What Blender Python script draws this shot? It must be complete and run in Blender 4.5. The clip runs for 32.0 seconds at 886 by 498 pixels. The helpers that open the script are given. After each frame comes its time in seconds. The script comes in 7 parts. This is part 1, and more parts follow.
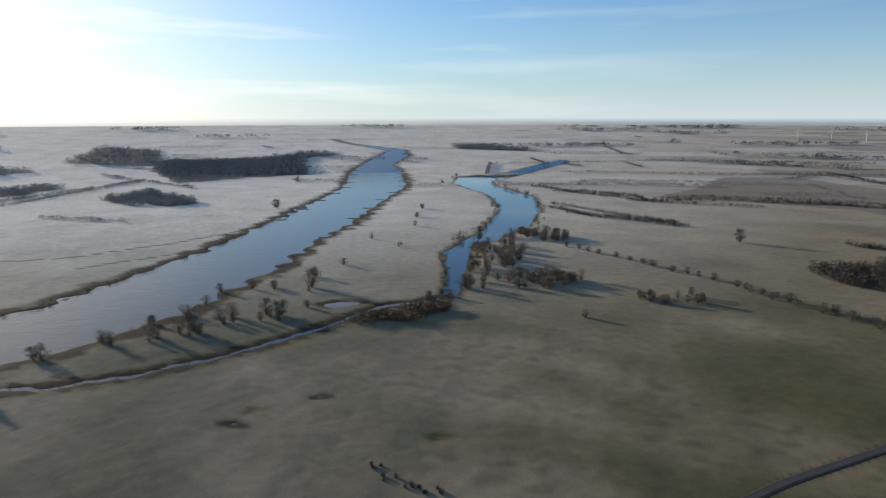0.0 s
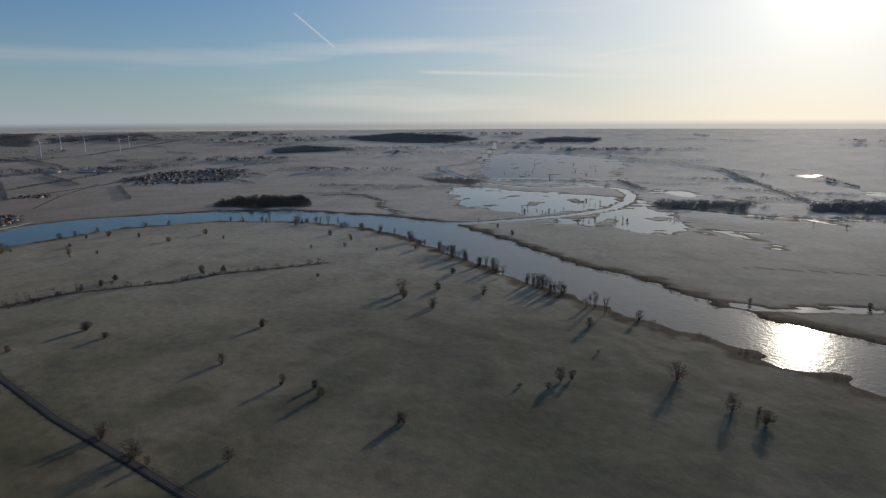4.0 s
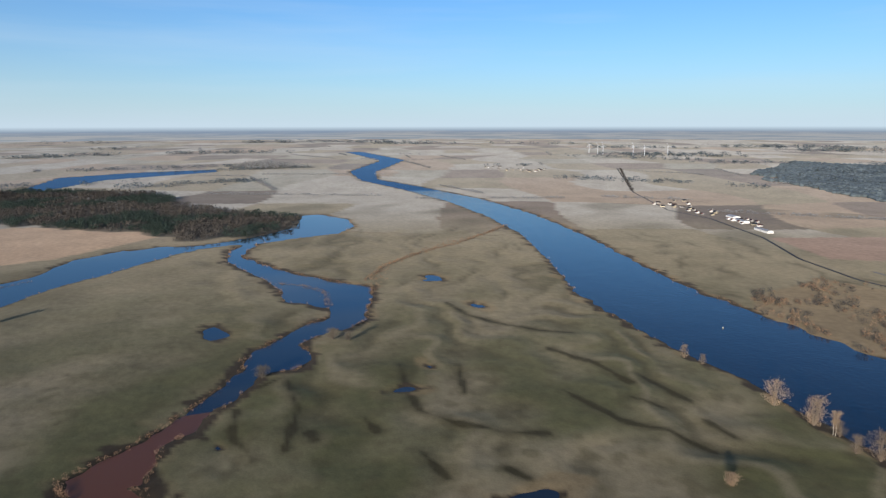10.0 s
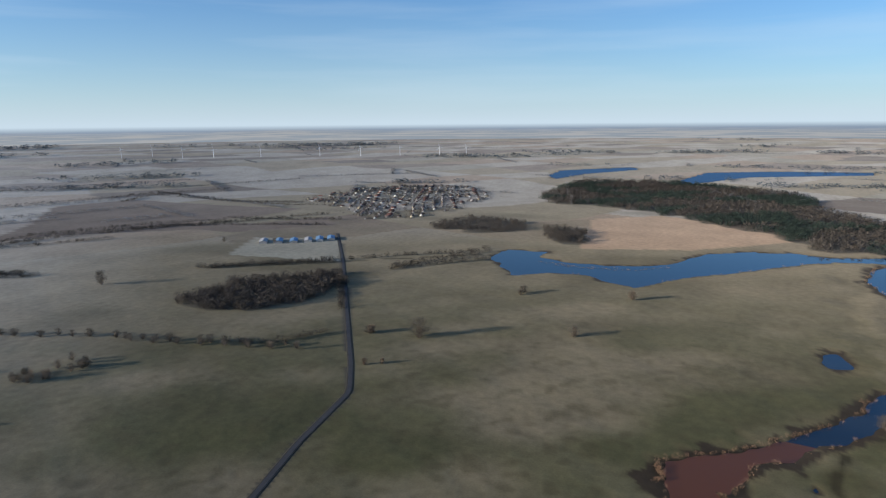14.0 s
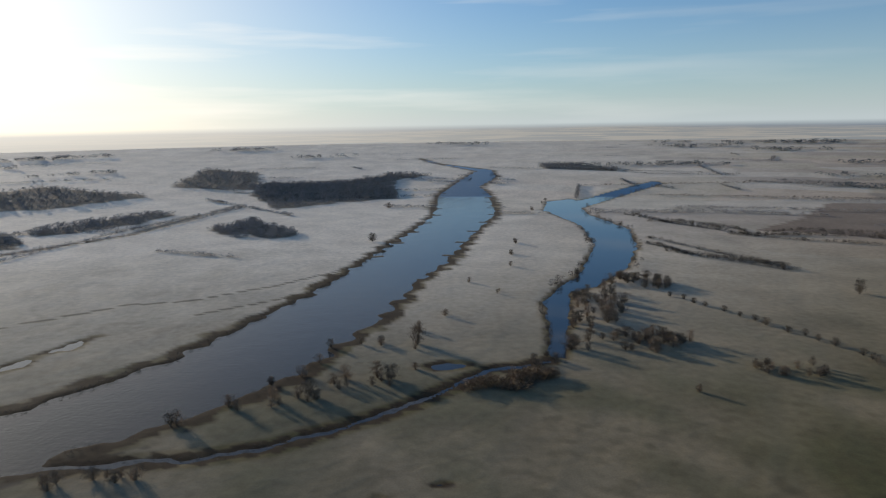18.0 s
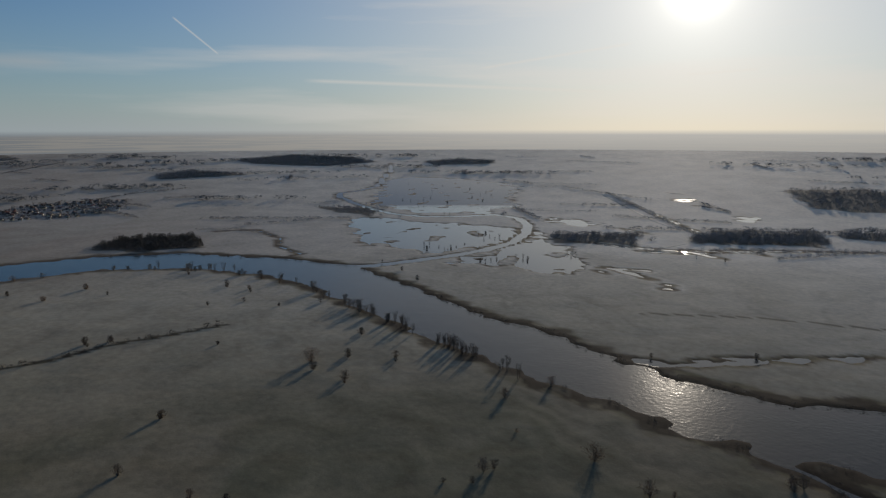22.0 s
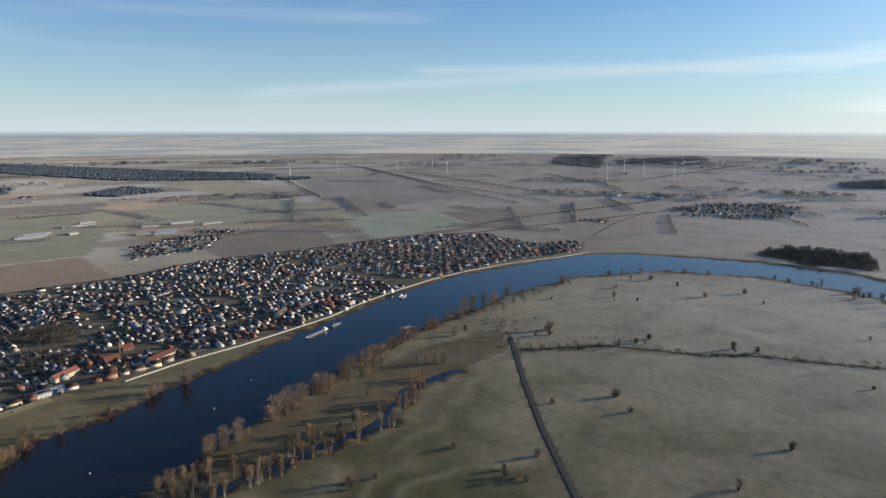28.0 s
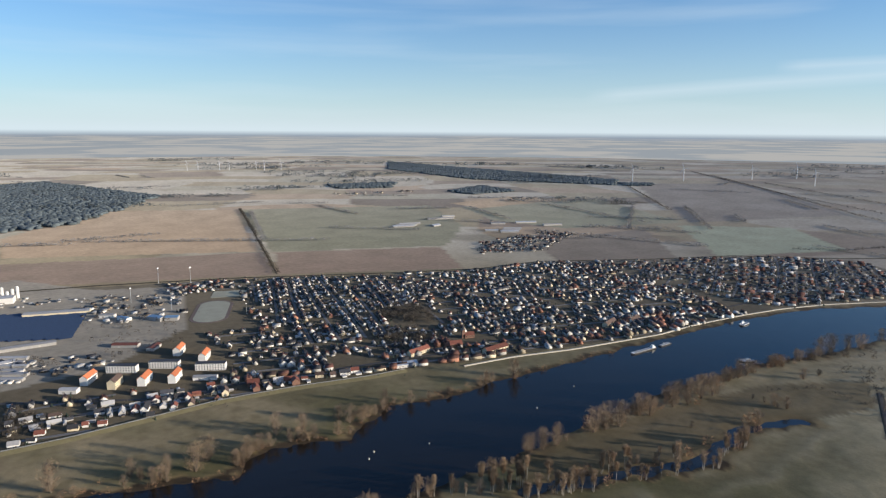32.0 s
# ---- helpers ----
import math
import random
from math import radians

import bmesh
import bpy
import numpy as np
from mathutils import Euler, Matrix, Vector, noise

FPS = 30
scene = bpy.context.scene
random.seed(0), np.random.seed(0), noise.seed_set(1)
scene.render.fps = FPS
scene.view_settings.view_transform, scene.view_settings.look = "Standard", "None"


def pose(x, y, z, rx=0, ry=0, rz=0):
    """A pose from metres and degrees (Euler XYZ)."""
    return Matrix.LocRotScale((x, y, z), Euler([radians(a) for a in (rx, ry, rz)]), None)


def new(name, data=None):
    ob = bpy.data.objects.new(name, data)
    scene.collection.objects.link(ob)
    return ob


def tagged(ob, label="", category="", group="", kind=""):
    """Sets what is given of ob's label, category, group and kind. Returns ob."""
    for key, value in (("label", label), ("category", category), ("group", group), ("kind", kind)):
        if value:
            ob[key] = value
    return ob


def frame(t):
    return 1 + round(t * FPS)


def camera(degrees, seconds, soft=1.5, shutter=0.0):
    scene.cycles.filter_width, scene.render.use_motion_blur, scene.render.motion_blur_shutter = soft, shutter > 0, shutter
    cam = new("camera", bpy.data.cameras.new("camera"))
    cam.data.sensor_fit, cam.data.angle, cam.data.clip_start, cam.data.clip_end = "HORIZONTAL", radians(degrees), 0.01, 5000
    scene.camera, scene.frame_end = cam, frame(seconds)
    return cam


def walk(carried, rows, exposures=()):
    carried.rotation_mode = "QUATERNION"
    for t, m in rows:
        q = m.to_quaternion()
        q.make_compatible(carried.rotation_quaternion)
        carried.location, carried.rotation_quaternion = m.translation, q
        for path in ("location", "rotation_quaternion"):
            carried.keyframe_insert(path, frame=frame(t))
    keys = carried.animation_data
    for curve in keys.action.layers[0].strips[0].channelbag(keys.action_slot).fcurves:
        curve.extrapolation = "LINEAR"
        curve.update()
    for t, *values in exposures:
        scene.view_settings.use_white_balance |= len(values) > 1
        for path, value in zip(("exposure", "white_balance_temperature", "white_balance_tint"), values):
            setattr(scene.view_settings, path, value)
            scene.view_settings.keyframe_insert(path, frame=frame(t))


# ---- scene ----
# ---- camera ----
FLIGHT = [  # seconds, east, north, height, heading from east, tilt, lean
    (0, -37.6, 11.1, 254.3, -97.22, -11.47, -0.09),
    (0.5, -39.5, 8.8, 256.3, -86.18, -11.45, -0.14),
    (1, -41.3, 6.5, 258.2, -74.95, -11.40, -0.14),
    (1.5, -42.8, 4.0, 260.5, -63.37, -11.42, -0.25),
    (2, -44.0, 1.5, 262.7, -51.32, -11.43, -0.34),
    (2.5, -44.8, -1.0, 264.7, -42.16, -11.38, -0.42),
    (4.5, -34.4, -11.2, 272.7, -4.10, -11.26, -0.28),
    (5, -30.3, -12.1, 275.4, 11.71, -11.27, -0.24),
    (5.5, -25.9, -12.8, 276.6, 27.04, -11.26, -0.16),
    (6, -21.8, -13.3, 276.0, 44.34, -11.07, -0.39),
    (6.5, -17.9, -13.3, 280.4, 62.35, -11.17, -0.40),
    (7, -14.6, -12.7, 283.6, 80.68, -11.07, -0.48),
    (7.5, -11.3, -11.5, 287.3, 99.43, -10.96, -0.64),
    (8, -7.8, -9.3, 289.9, 118.60, -10.71, -0.33),
    (8.5, -4.3, -6.4, 291.8, 137.96, -10.75, -0.39),
    (9, -1.4, -3.3, 294.6, 151.18, -10.83, -0.22),
    (9.5, -0.1, -0.6, 296.8, 154.23, -10.81, -0.13),
    (10, 0.0, 0.0, 298.8, 155.96, -10.79, -0.09),
    (10.5, 0.0, 0.0, 301.4, 159.76, -10.78, -0.07),
    (11, 0.0, 0.0, 304.0, 165.66, -10.82, -0.13),
    (11.5, 0.0, 0.0, 305.8, 172.00, -10.86, -0.27),
    (12, 0.0, 0.0, 308.2, 178.53, -10.92, -0.32),
    (12.5, 0.0, 0.0, 310.3, 185.24, -10.94, -0.38),
    (13, 0.0, 0.0, 312.5, 192.01, -10.98, -0.46),
    (13.5, 0.0, 0.0, 314.4, 199.82, -10.98, -0.50),
    (14, 0.0, 0.0, 316.3, 208.27, -10.98, -0.50),
    (14.5, 0.0, 0.0, 317.7, 216.16, -11.00, -0.45),
    (16.5, 0.0, 0.0, 326.4, 244.35, -10.99, -0.63),
    (17, 0.0, 0.0, 330.2, 252.55, -11.03, -0.68),
    (17.5, 0.0, 0.0, 333.2, 261.03, -11.01, -0.87),
    (18, 0.0, 0.0, 335.6, 269.80, -10.92, -0.90),
    (18.5, 0.0, 0.0, 338.1, 279.23, -10.78, -0.95),
    (19, 0.0, 0.0, 339.9, 289.36, -10.66, -0.93),
    (19.5, 0.0, 0.0, 341.7, 299.14, -10.55, -0.78),
    (20, 0.0, 0.0, 343.8, 307.33, -10.49, -0.54),
    (20.5, 0.0, 0.0, 345.6, 314.07, -10.48, -0.30),
    (21, 0.0, 0.0, 347.4, 320.13, -10.46, -0.19),
    (21.5, 0.0, 0.0, 348.9, 327.09, -10.47, -0.13),
    (22, 0.0, 0.0, 350.7, 333.87, -10.48, -0.13),
    (22.5, 0.0, 0.0, 352.1, 339.86, -10.46, -0.15),
    (23, 0.0, 0.0, 353.2, 345.16, -10.44, -0.17),
    (23.5, 0.0, 0.0, 356.0, 350.13, -10.50, -0.14),
    (24, 0.0, 0.0, 358.3, 354.73, -10.54, -0.16),
    (24.5, 0.0, 0.0, 359.9, 358.62, -10.51, -0.11),
    (26.5, 0.0, 0.0, 367.5, 375.26, -10.46, -0.02),
    (27, 0.0, 0.0, 370.0, 379.50, -10.46, -0.02),
    (27.5, 0.0, 0.0, 372.1, 383.83, -10.42, 0.04),
    (28, 0.0, 0.0, 374.1, 388.52, -10.43, 0.06),
    (28.5, 0.0, 0.0, 376.0, 393.24, -10.38, 0.10),
    (29, 0.0, 0.0, 377.0, 397.71, -10.34, 0.17),
    (29.5, 0.0, 0.0, 378.8, 401.81, -10.32, 0.25),
    (30, 0.0, 0.0, 381.0, 405.25, -10.32, 0.33),
    (30.5, 0.0, 0.0, 383.0, 408.40, -10.31, 0.42),
    (31, 0.0, 0.0, 385.4, 411.47, -10.30, 0.41),
    (31.5, 0.0, 0.0, 388.0, 414.57, -10.35, 0.44),
    (32, 0.0, 0.0, 390.2, 417.69, -10.34, 0.38),
]
cam = camera(68.17, 32.0, soft=1.25)
walk(cam, [(t, pose(x, y, z, 90 + tilt, 0, turn - 90) @ pose(0, 0, 0, 0, 0, lean)) for t, x, y, z, turn, tilt, lean in FLIGHT],
     exposures=[(0, 0.4, 6700, 10), (1, -0.15, 6700, 10), (2, -0.55, 6700, 10), (2.5, -0.67, 6700, 10), (4.5, -0.32, 6600, 10), (5, 0.03, 6600, 10), (6, 0.3, 6500, 10), (7, 0.5, 6350, 10),
                (8, 0.42, 6300, 10), (9, 0.35, 6200, 10), (11, 0.33, 6050, 10), (13, 0.38, 6050, 10), (14.5, 0.38, 6200, 10), (16.5, 0.36, 6500, 10), (17.5, 0.27, 6800, 10), (18.5, -0.2, 6900, 10),
                (19, -0.4, 6900, 10), (20, -0.66, 6900, 10), (22, -0.8, 6650, 10), (23, -0.8, 6600, 10), (24, -0.48, 6700, 10), (25, -0.22, 6600, 10), (26.5, 0.12, 6600, 10), (28, 0.4, 6650, 10),
                (30, 0.48, 6550, 10), (32, 0.52, 6550, 10)])

# ---- light ----
SUN_AZ, SUN_EL = radians(136.5), radians(11)
world = bpy.data.worlds.new("winter_sky")
scene.world = world
world.use_nodes = True


SKY_POWER, SKY_TINT = 0.1, (0.56, 0.93, 1.28)
LAND_PALE, LAND_DARK = (3.1, 3.1, 3.05), (2.2, 2.45, 2.7)

TRAILS = ((104.4, 3.9, 130.4, 2.9, 0.22),
          (119.2, 4.9, 131.9, 6.7, 0.16),
          (94.6, 8.5, 97.9, 5.8, 0.10),
          (135.9, 4.1, 141.3, 4.4, 0.16),
          (44.1, 2.7, 87.3, 4.9, 0.70),
          (58.3, 4.8, 87.4, 4.7, 0.60))


def sky_nodes():
    nt = world.node_tree
    nt.nodes.clear()
    n, l = nt.nodes.new, nt.links.new
    out, bg = n("ShaderNodeOutputWorld"), n("ShaderNodeBackground")
    tc, sep = n("ShaderNodeTexCoord"), n("ShaderNodeSeparateXYZ")
    l(tc.outputs["Generated"], sep.inputs[0])
    sky = n("ShaderNodeTexSky")
    sky.sky_type, sky.sun_disc = "NISHITA", False
    sky.sun_elevation, sky.sun_rotation = SUN_EL, SUN_AZ
    sky.altitude, sky.air_density, sky.dust_density, sky.ozone_density = 200, 1.0, 0.35, 3.0

    def math_node(op, a, b=None, c=None):
        m = n("ShaderNodeMath")
        m.operation = op
        for k, v in enumerate((a, b, c)):
            if v is None:
                continue
            if isinstance(v, (int, float)):
                m.inputs[k].default_value = v
            else:
                l(v, m.inputs[k])
        return m.outputs[0]

    def colour_mix(f, a, b, mode="MIX"):
        m = n("ShaderNodeMix")
        m.data_type, m.blend_type = "RGBA", mode
        for key, v in (("Factor", f), ("A", a), ("B", b)):
            if isinstance(v, (int, float)):
                m.inputs[key].default_value = v
            elif isinstance(v, tuple):
                m.inputs[key].default_value = (*v, 1)
            else:
                l(v, m.inputs[key])
        return m.outputs["Result"]

    z = sep.outputs[2]
    up = math_node("MAXIMUM", z, 0.0)
    # sunward share of every direction
    dot = n("ShaderNodeVectorMath")
    dot.operation = "DOT_PRODUCT"
    dot.inputs[1].default_value = (math.sin(SUN_AZ) * math.cos(SUN_EL), math.cos(SUN_AZ) * math.cos(SUN_EL), math.sin(SUN_EL))
    l(tc.outputs["Generated"], dot.inputs[0])
    toward = math_node("MAXIMUM", dot.outputs["Value"], 0.0)
    blue = colour_mix(1.0, sky.outputs[0], SKY_TINT, "MULTIPLY")
    # pale winter air low over the land
    low = math_node("POWER", 2.718, math_node("MULTIPLY", up, -11.0))
    air = colour_mix(math_node("POWER", toward, 6.0), (5.2, 6.0, 6.6), (9.4, 9.0, 8.4))
    cirrus = colour_mix(math_node("POWER", toward, 6.0), (6.0, 6.8, 7.4), (10.0, 9.8, 9.5))
    veil = colour_mix(math_node("MULTIPLY", low, 0.85), blue, air)
    # thin drawn-out cirrus
    stretch = n("ShaderNodeMapping")
    stretch.inputs["Scale"].default_value, stretch.inputs["Rotation"].default_value = (1.3, 1.3, 16.0), (0.05, -0.03, 0.4)
    l(tc.outputs["Generated"], stretch.inputs["Vector"])
    cloud = n("ShaderNodeTexNoise")
    cloud.inputs["Scale"].default_value, cloud.inputs["Detail"].default_value = 1.5, 5
    l(stretch.outputs[0], cloud.inputs["Vector"])
    band = n("ShaderNodeMapRange")
    band.inputs["From Min"].default_value, band.inputs["From Max"].default_value = 0.5, 0.78
    l(cloud.outputs[0], band.inputs["Value"])
    veil = colour_mix(math_node("MULTIPLY", band.outputs[0], 0.24), veil, air)
    # a broad bank of thin cloud before the sun
    bank_share = math_node("MULTIPLY", math_node("POWER", toward, 6.5), 0.85)
    veil = colour_mix(math_node("MINIMUM", bank_share, 0.85), veil, cirrus)
    streak = n("ShaderNodeMapRange")
    streak.inputs["From Min"].default_value, streak.inputs["From Max"].default_value = 0.5, 0.66
    l(cloud.outputs[0], streak.inputs["Value"])
    veil = colour_mix(math_node("MULTIPLY", math_node("MULTIPLY", streak.outputs[0], math_node("POWER", toward, 3.0)), 0.6), veil, (10.4, 10.2, 9.9))
    # vapour trails: great circles of thin white, cut to a stretch
    for az0, el0, az1, el1, wide in TRAILS:
        ends = [Vector((math.sin(radians(a)) * math.cos(radians(e)), math.cos(radians(a)) * math.cos(radians(e)), math.sin(radians(e)))) for a, e in ((az0, el0), (az1, el1))]
        across = ends[0].cross(ends[1]).normalized()
        mid = (ends[0] + ends[1]).normalized()
        d1, d2 = n("ShaderNodeVectorMath"), n("ShaderNodeVectorMath")
        d1.operation = d2.operation = "DOT_PRODUCT"
        d1.inputs[1].default_value, d2.inputs[1].default_value = across, mid
        l(tc.outputs["Generated"], d1.inputs[0])
        l(tc.outputs["Generated"], d2.inputs[0])
        thin = n("ShaderNodeMapRange")
        thin.inputs["From Min"].default_value, thin.inputs["From Max"].default_value = radians(wide), 0.0
        l(math_node("ABSOLUTE", d1.outputs["Value"]), thin.inputs["Value"])
        cut = n("ShaderNodeMapRange")
        near_end = mid.dot(ends[0])
        cut.inputs["From Min"].default_value, cut.inputs["From Max"].default_value = near_end, near_end + (1 - near_end) * 0.25
        l(d2.outputs["Value"], cut.inputs["Value"])
        veil = colour_mix(math_node("MULTIPLY", math_node("MULTIPLY", thin.outputs[0], cut.outputs[0]), 0.5 if wide < 0.3 else 0.35), veil, (10.2, 9.9, 9.4) if wide < 0.3 else air)
    # glare of the thin cloud round the sun
    glow = math_node("ADD", math_node("MULTIPLY", math_node("POWER", toward, 1800.0), 16.0), math_node("MULTIPLY", math_node("POWER", toward, 300.0), 4.5))
    glow = math_node("ADD", glow, math_node("ADD", math_node("MULTIPLY", math_node("POWER", toward, 40.0), 2.6), math_node("MULTIPLY", math_node("POWER", toward, 11.0), 1.1)))
    warm = math_node("MULTIPLY", math_node("MULTIPLY", math_node("POWER", toward, 14.0), math_node("POWER", 2.718, math_node("MULTIPLY", up, -28.0))), 0.75)
    veil = colour_mix(warm, veil, (13.0, 11.2, 8.0))
    lit = colour_mix(1.0, veil, colour_mix(1.0, (1.0, 0.96, 0.88), glow, "MULTIPLY"), "ADD")
    # hazy plain beyond the ground sheet, in perspective
    drop = math_node("MAXIMUM", math_node("MULTIPLY", z, -1.0), 0.004)
    far = n("ShaderNodeVectorMath")
    far.operation = "DIVIDE"
    whole = n("ShaderNodeCombineXYZ")
    for k in range(3):
        l(drop, whole.inputs[k])
    l(tc.outputs["Generated"], far.inputs[0])
    l(whole.outputs[0], far.inputs[1])
    woods = n("ShaderNodeTexNoise")
    woods.inputs["Scale"].default_value, woods.inputs["Detail"].default_value = 0.22, 7
    l(far.outputs[0], woods.inputs["Vector"])
    dark = n("ShaderNodeMapRange")
    dark.inputs["From Min"].default_value, dark.inputs["From Max"].default_value = 0.46, 0.54
    l(woods.outputs[0], dark.inputs["Value"])
    plain = colour_mix(dark.outputs[0], LAND_PALE, LAND_DARK)
    # wooded ridges to the south-west, north and east
    ridge_at = n("ShaderNodeTexNoise")
    ridge_at.inputs["Scale"].default_value, ridge_at.inputs["Detail"].default_value = 2.2, 3
    l(tc.outputs["Generated"], ridge_at.inputs["Vector"])
    ridge = n("ShaderNodeMapRange")
    ridge.inputs["From Min"].default_value, ridge.inputs["From Max"].default_value = -0.015, -0.009
    l(math_node("MULTIPLY_ADD", ridge_at.outputs[0], 0.02, math_node("SUBTRACT", z, 0.010)), ridge.inputs["Value"])
    plain = colour_mix(math_node("MULTIPLY", ridge.outputs[0], 0.65), plain, (1.7, 2.3, 3.1))
    # haze glare painted over this plain, brighter sunward and near the horizon
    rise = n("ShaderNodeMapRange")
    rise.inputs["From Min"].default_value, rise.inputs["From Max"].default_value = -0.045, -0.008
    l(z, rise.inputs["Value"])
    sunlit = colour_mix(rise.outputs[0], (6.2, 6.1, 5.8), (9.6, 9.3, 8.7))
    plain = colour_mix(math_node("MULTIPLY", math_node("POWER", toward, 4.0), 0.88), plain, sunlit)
    edge = n("ShaderNodeMapRange")
    edge.inputs["From Min"].default_value, edge.inputs["From Max"].default_value = -0.0105, -0.003
    l(z, edge.inputs["Value"])
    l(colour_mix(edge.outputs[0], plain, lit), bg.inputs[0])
    bg.inputs[1].default_value = SKY_POWER
    l(bg.outputs[0], out.inputs[0])


sky_nodes()
sun = new("sun", bpy.data.lights.new("sun", "SUN"))
sun.data.energy, sun.data.angle, sun.data.color = 4.3, radians(0.55), (1.0, 0.89, 0.75)
sun.rotation_euler = (radians(90) - SUN_EL, 0, math.pi - SUN_AZ)


# ---- materials ----
def mat(name, color, rough=0.8, vary=0.25, scale=0.5, bump=0.0, metal=0.0, spec=0.3, tint="none", fine=6.0):
    """Principled surface with noise at two scales; tint: 'object' varies from thing to thing, 'island' from piece to piece."""
    m = bpy.data.materials.new(name)
    m.use_nodes = True
    nt = m.node_tree
    n, l = nt.nodes.new, nt.links.new
    b = nt.nodes["Principled BSDF"]
    b.inputs["Roughness"].default_value, b.inputs["Metallic"].default_value = rough, metal
    b.inputs["Specular IOR Level"].default_value = spec
    geo = n("ShaderNodeNewGeometry")
    big, small = n("ShaderNodeTexNoise"), n("ShaderNodeTexNoise")
    big.inputs["Scale"].default_value, small.inputs["Scale"].default_value = scale, scale * fine
    big.inputs["Detail"].default_value = small.inputs["Detail"].default_value = 3
    l(geo.outputs["Position"], big.inputs["Vector"])
    l(geo.outputs["Position"], small.inputs["Vector"])
    add = n("ShaderNodeMath")
    add.operation = "ADD"
    l(big.outputs[0], add.inputs[0])
    l(small.outputs[0], add.inputs[1])
    last = add
    if tint != "none":
        src = n("ShaderNodeObjectInfo").outputs["Random"] if tint == "object" else geo.outputs["Random Per Island"]
        more = n("ShaderNodeMath")
        more.operation = "MULTIPLY_ADD"
        more.inputs[1].default_value = 1.2
        l(src, more.inputs[0])
        l(add.outputs[0], more.inputs[2])
        last = n("ShaderNodeMath")
        last.operation = "ADD"
        last.inputs[1].default_value = -0.6
        l(more.outputs[0], last.inputs[0])
    ramp = n("ShaderNodeMapRange")
    ramp.inputs["From Min"].default_value, ramp.inputs["From Max"].default_value = 0.4, 1.6
    ramp.inputs["To Min"].default_value, ramp.inputs["To Max"].default_value = 1 - vary, 1 + vary
    l(last.outputs[0], ramp.inputs["Value"])
    mul = n("ShaderNodeVectorMath")
    mul.operation = "SCALE"
    mul.inputs[0].default_value = color
    l(ramp.outputs[0], mul.inputs["Scale"])
    l(mul.outputs[0], b.inputs["Base Color"])
    if bump:
        bp = n("ShaderNodeBump")
        bp.inputs["Strength"].default_value, bp.inputs["Distance"].default_value = 0.6, bump
        l(small.outputs[0], bp.inputs["Height"])
        l(bp.outputs[0], b.inputs["Normal"])
    return m


def ground_material():
    m = bpy.data.materials.new("frosty_meadow")
    m.use_nodes = True
    nt = m.node_tree
    n, l = nt.nodes.new, nt.links.new
    b = nt.nodes["Principled BSDF"]
    b.inputs["Roughness"].default_value, b.inputs["Specular IOR Level"].default_value = 0.9, 0.02
    b.inputs["Diffuse Roughness"].default_value = 0.35
    b.inputs["Sheen Weight"].default_value, b.inputs["Sheen Roughness"].default_value = 0.035, 0.4
    at = n("ShaderNodeAttribute")
    at.attribute_name = "soil"
    tc = n("ShaderNodeNewGeometry")
    vals = []
    for scale, detail in ((0.009, 7), (0.075, 6), (0.5, 4)):
        t = n("ShaderNodeTexNoise")
        t.inputs["Scale"].default_value, t.inputs["Detail"].default_value = scale, detail
        l(tc.outputs["Position"], t.inputs["Vector"])
        vals.append(t)
    s = n("ShaderNodeMath")
    s.operation = "ADD"
    l(vals[0].outputs[0], s.inputs[0])
    l(vals[1].outputs[0], s.inputs[1])
    s2 = n("ShaderNodeMath")
    s2.operation = "MULTIPLY_ADD"
    s2.inputs[1].default_value = 0.6
    l(vals[2].outputs[0], s2.inputs[0])
    l(s.outputs[0], s2.inputs[2])
    r = n("ShaderNodeMapRange")
    r.inputs["From Min"].default_value, r.inputs["From Max"].default_value = 0.85, 1.75
    r.inputs["To Min"].default_value, r.inputs["To Max"].default_value = 0.72, 1.28
    l(s2.outputs[0], r.inputs["Value"])
    mul = n("ShaderNodeVectorMath")
    mul.operation = "SCALE"
    l(at.outputs["Color"], mul.inputs[0])
    l(r.outputs[0], mul.inputs["Scale"])
    l(mul.outputs[0], b.inputs["Base Color"])
    bp = n("ShaderNodeBump")
    bp.inputs["Strength"].default_value, bp.inputs["Distance"].default_value = 0.6, 0.9
    l(vals[1].outputs[0], bp.inputs["Height"])
    l(bp.outputs[0], b.inputs["Normal"])
    return m


def water_material(name, color, rough=0.06, wave=0.05, ripple=0.13, spec=0.5):
    m = bpy.data.materials.new(name)
    m.use_nodes = True
    nt = m.node_tree
    n, l = nt.nodes.new, nt.links.new
    b = nt.nodes["Principled BSDF"]
    b.inputs["Base Color"].default_value = (*color, 1)
    b.inputs["Roughness"].default_value, b.inputs["IOR"].default_value = rough, 1.33
    geo, t, t2 = n("ShaderNodeNewGeometry"), n("ShaderNodeTexNoise"), n("ShaderNodeTexNoise")
    b.inputs["Specular IOR Level"].default_value = spec
    t.inputs["Scale"].default_value, t.inputs["Detail"].default_value = ripple, 6
    t2.inputs["Scale"].default_value, t2.inputs["Detail"].default_value = 0.025, 3
    l(geo.outputs["Position"], t.inputs["Vector"])
    l(geo.outputs["Position"], t2.inputs["Vector"])
    mx = n("ShaderNodeMath")
    mx.operation = "MULTIPLY"
    l(t.outputs[0], mx.inputs[0])
    l(t2.outputs[0], mx.inputs[1])
    bp = n("ShaderNodeBump")
    bp.inputs["Strength"].default_value, bp.inputs["Distance"].default_value = 1.0, wave
    l(mx.outputs[0], bp.inputs["Height"])
    l(bp.outputs[0], b.inputs["Normal"])
    return m


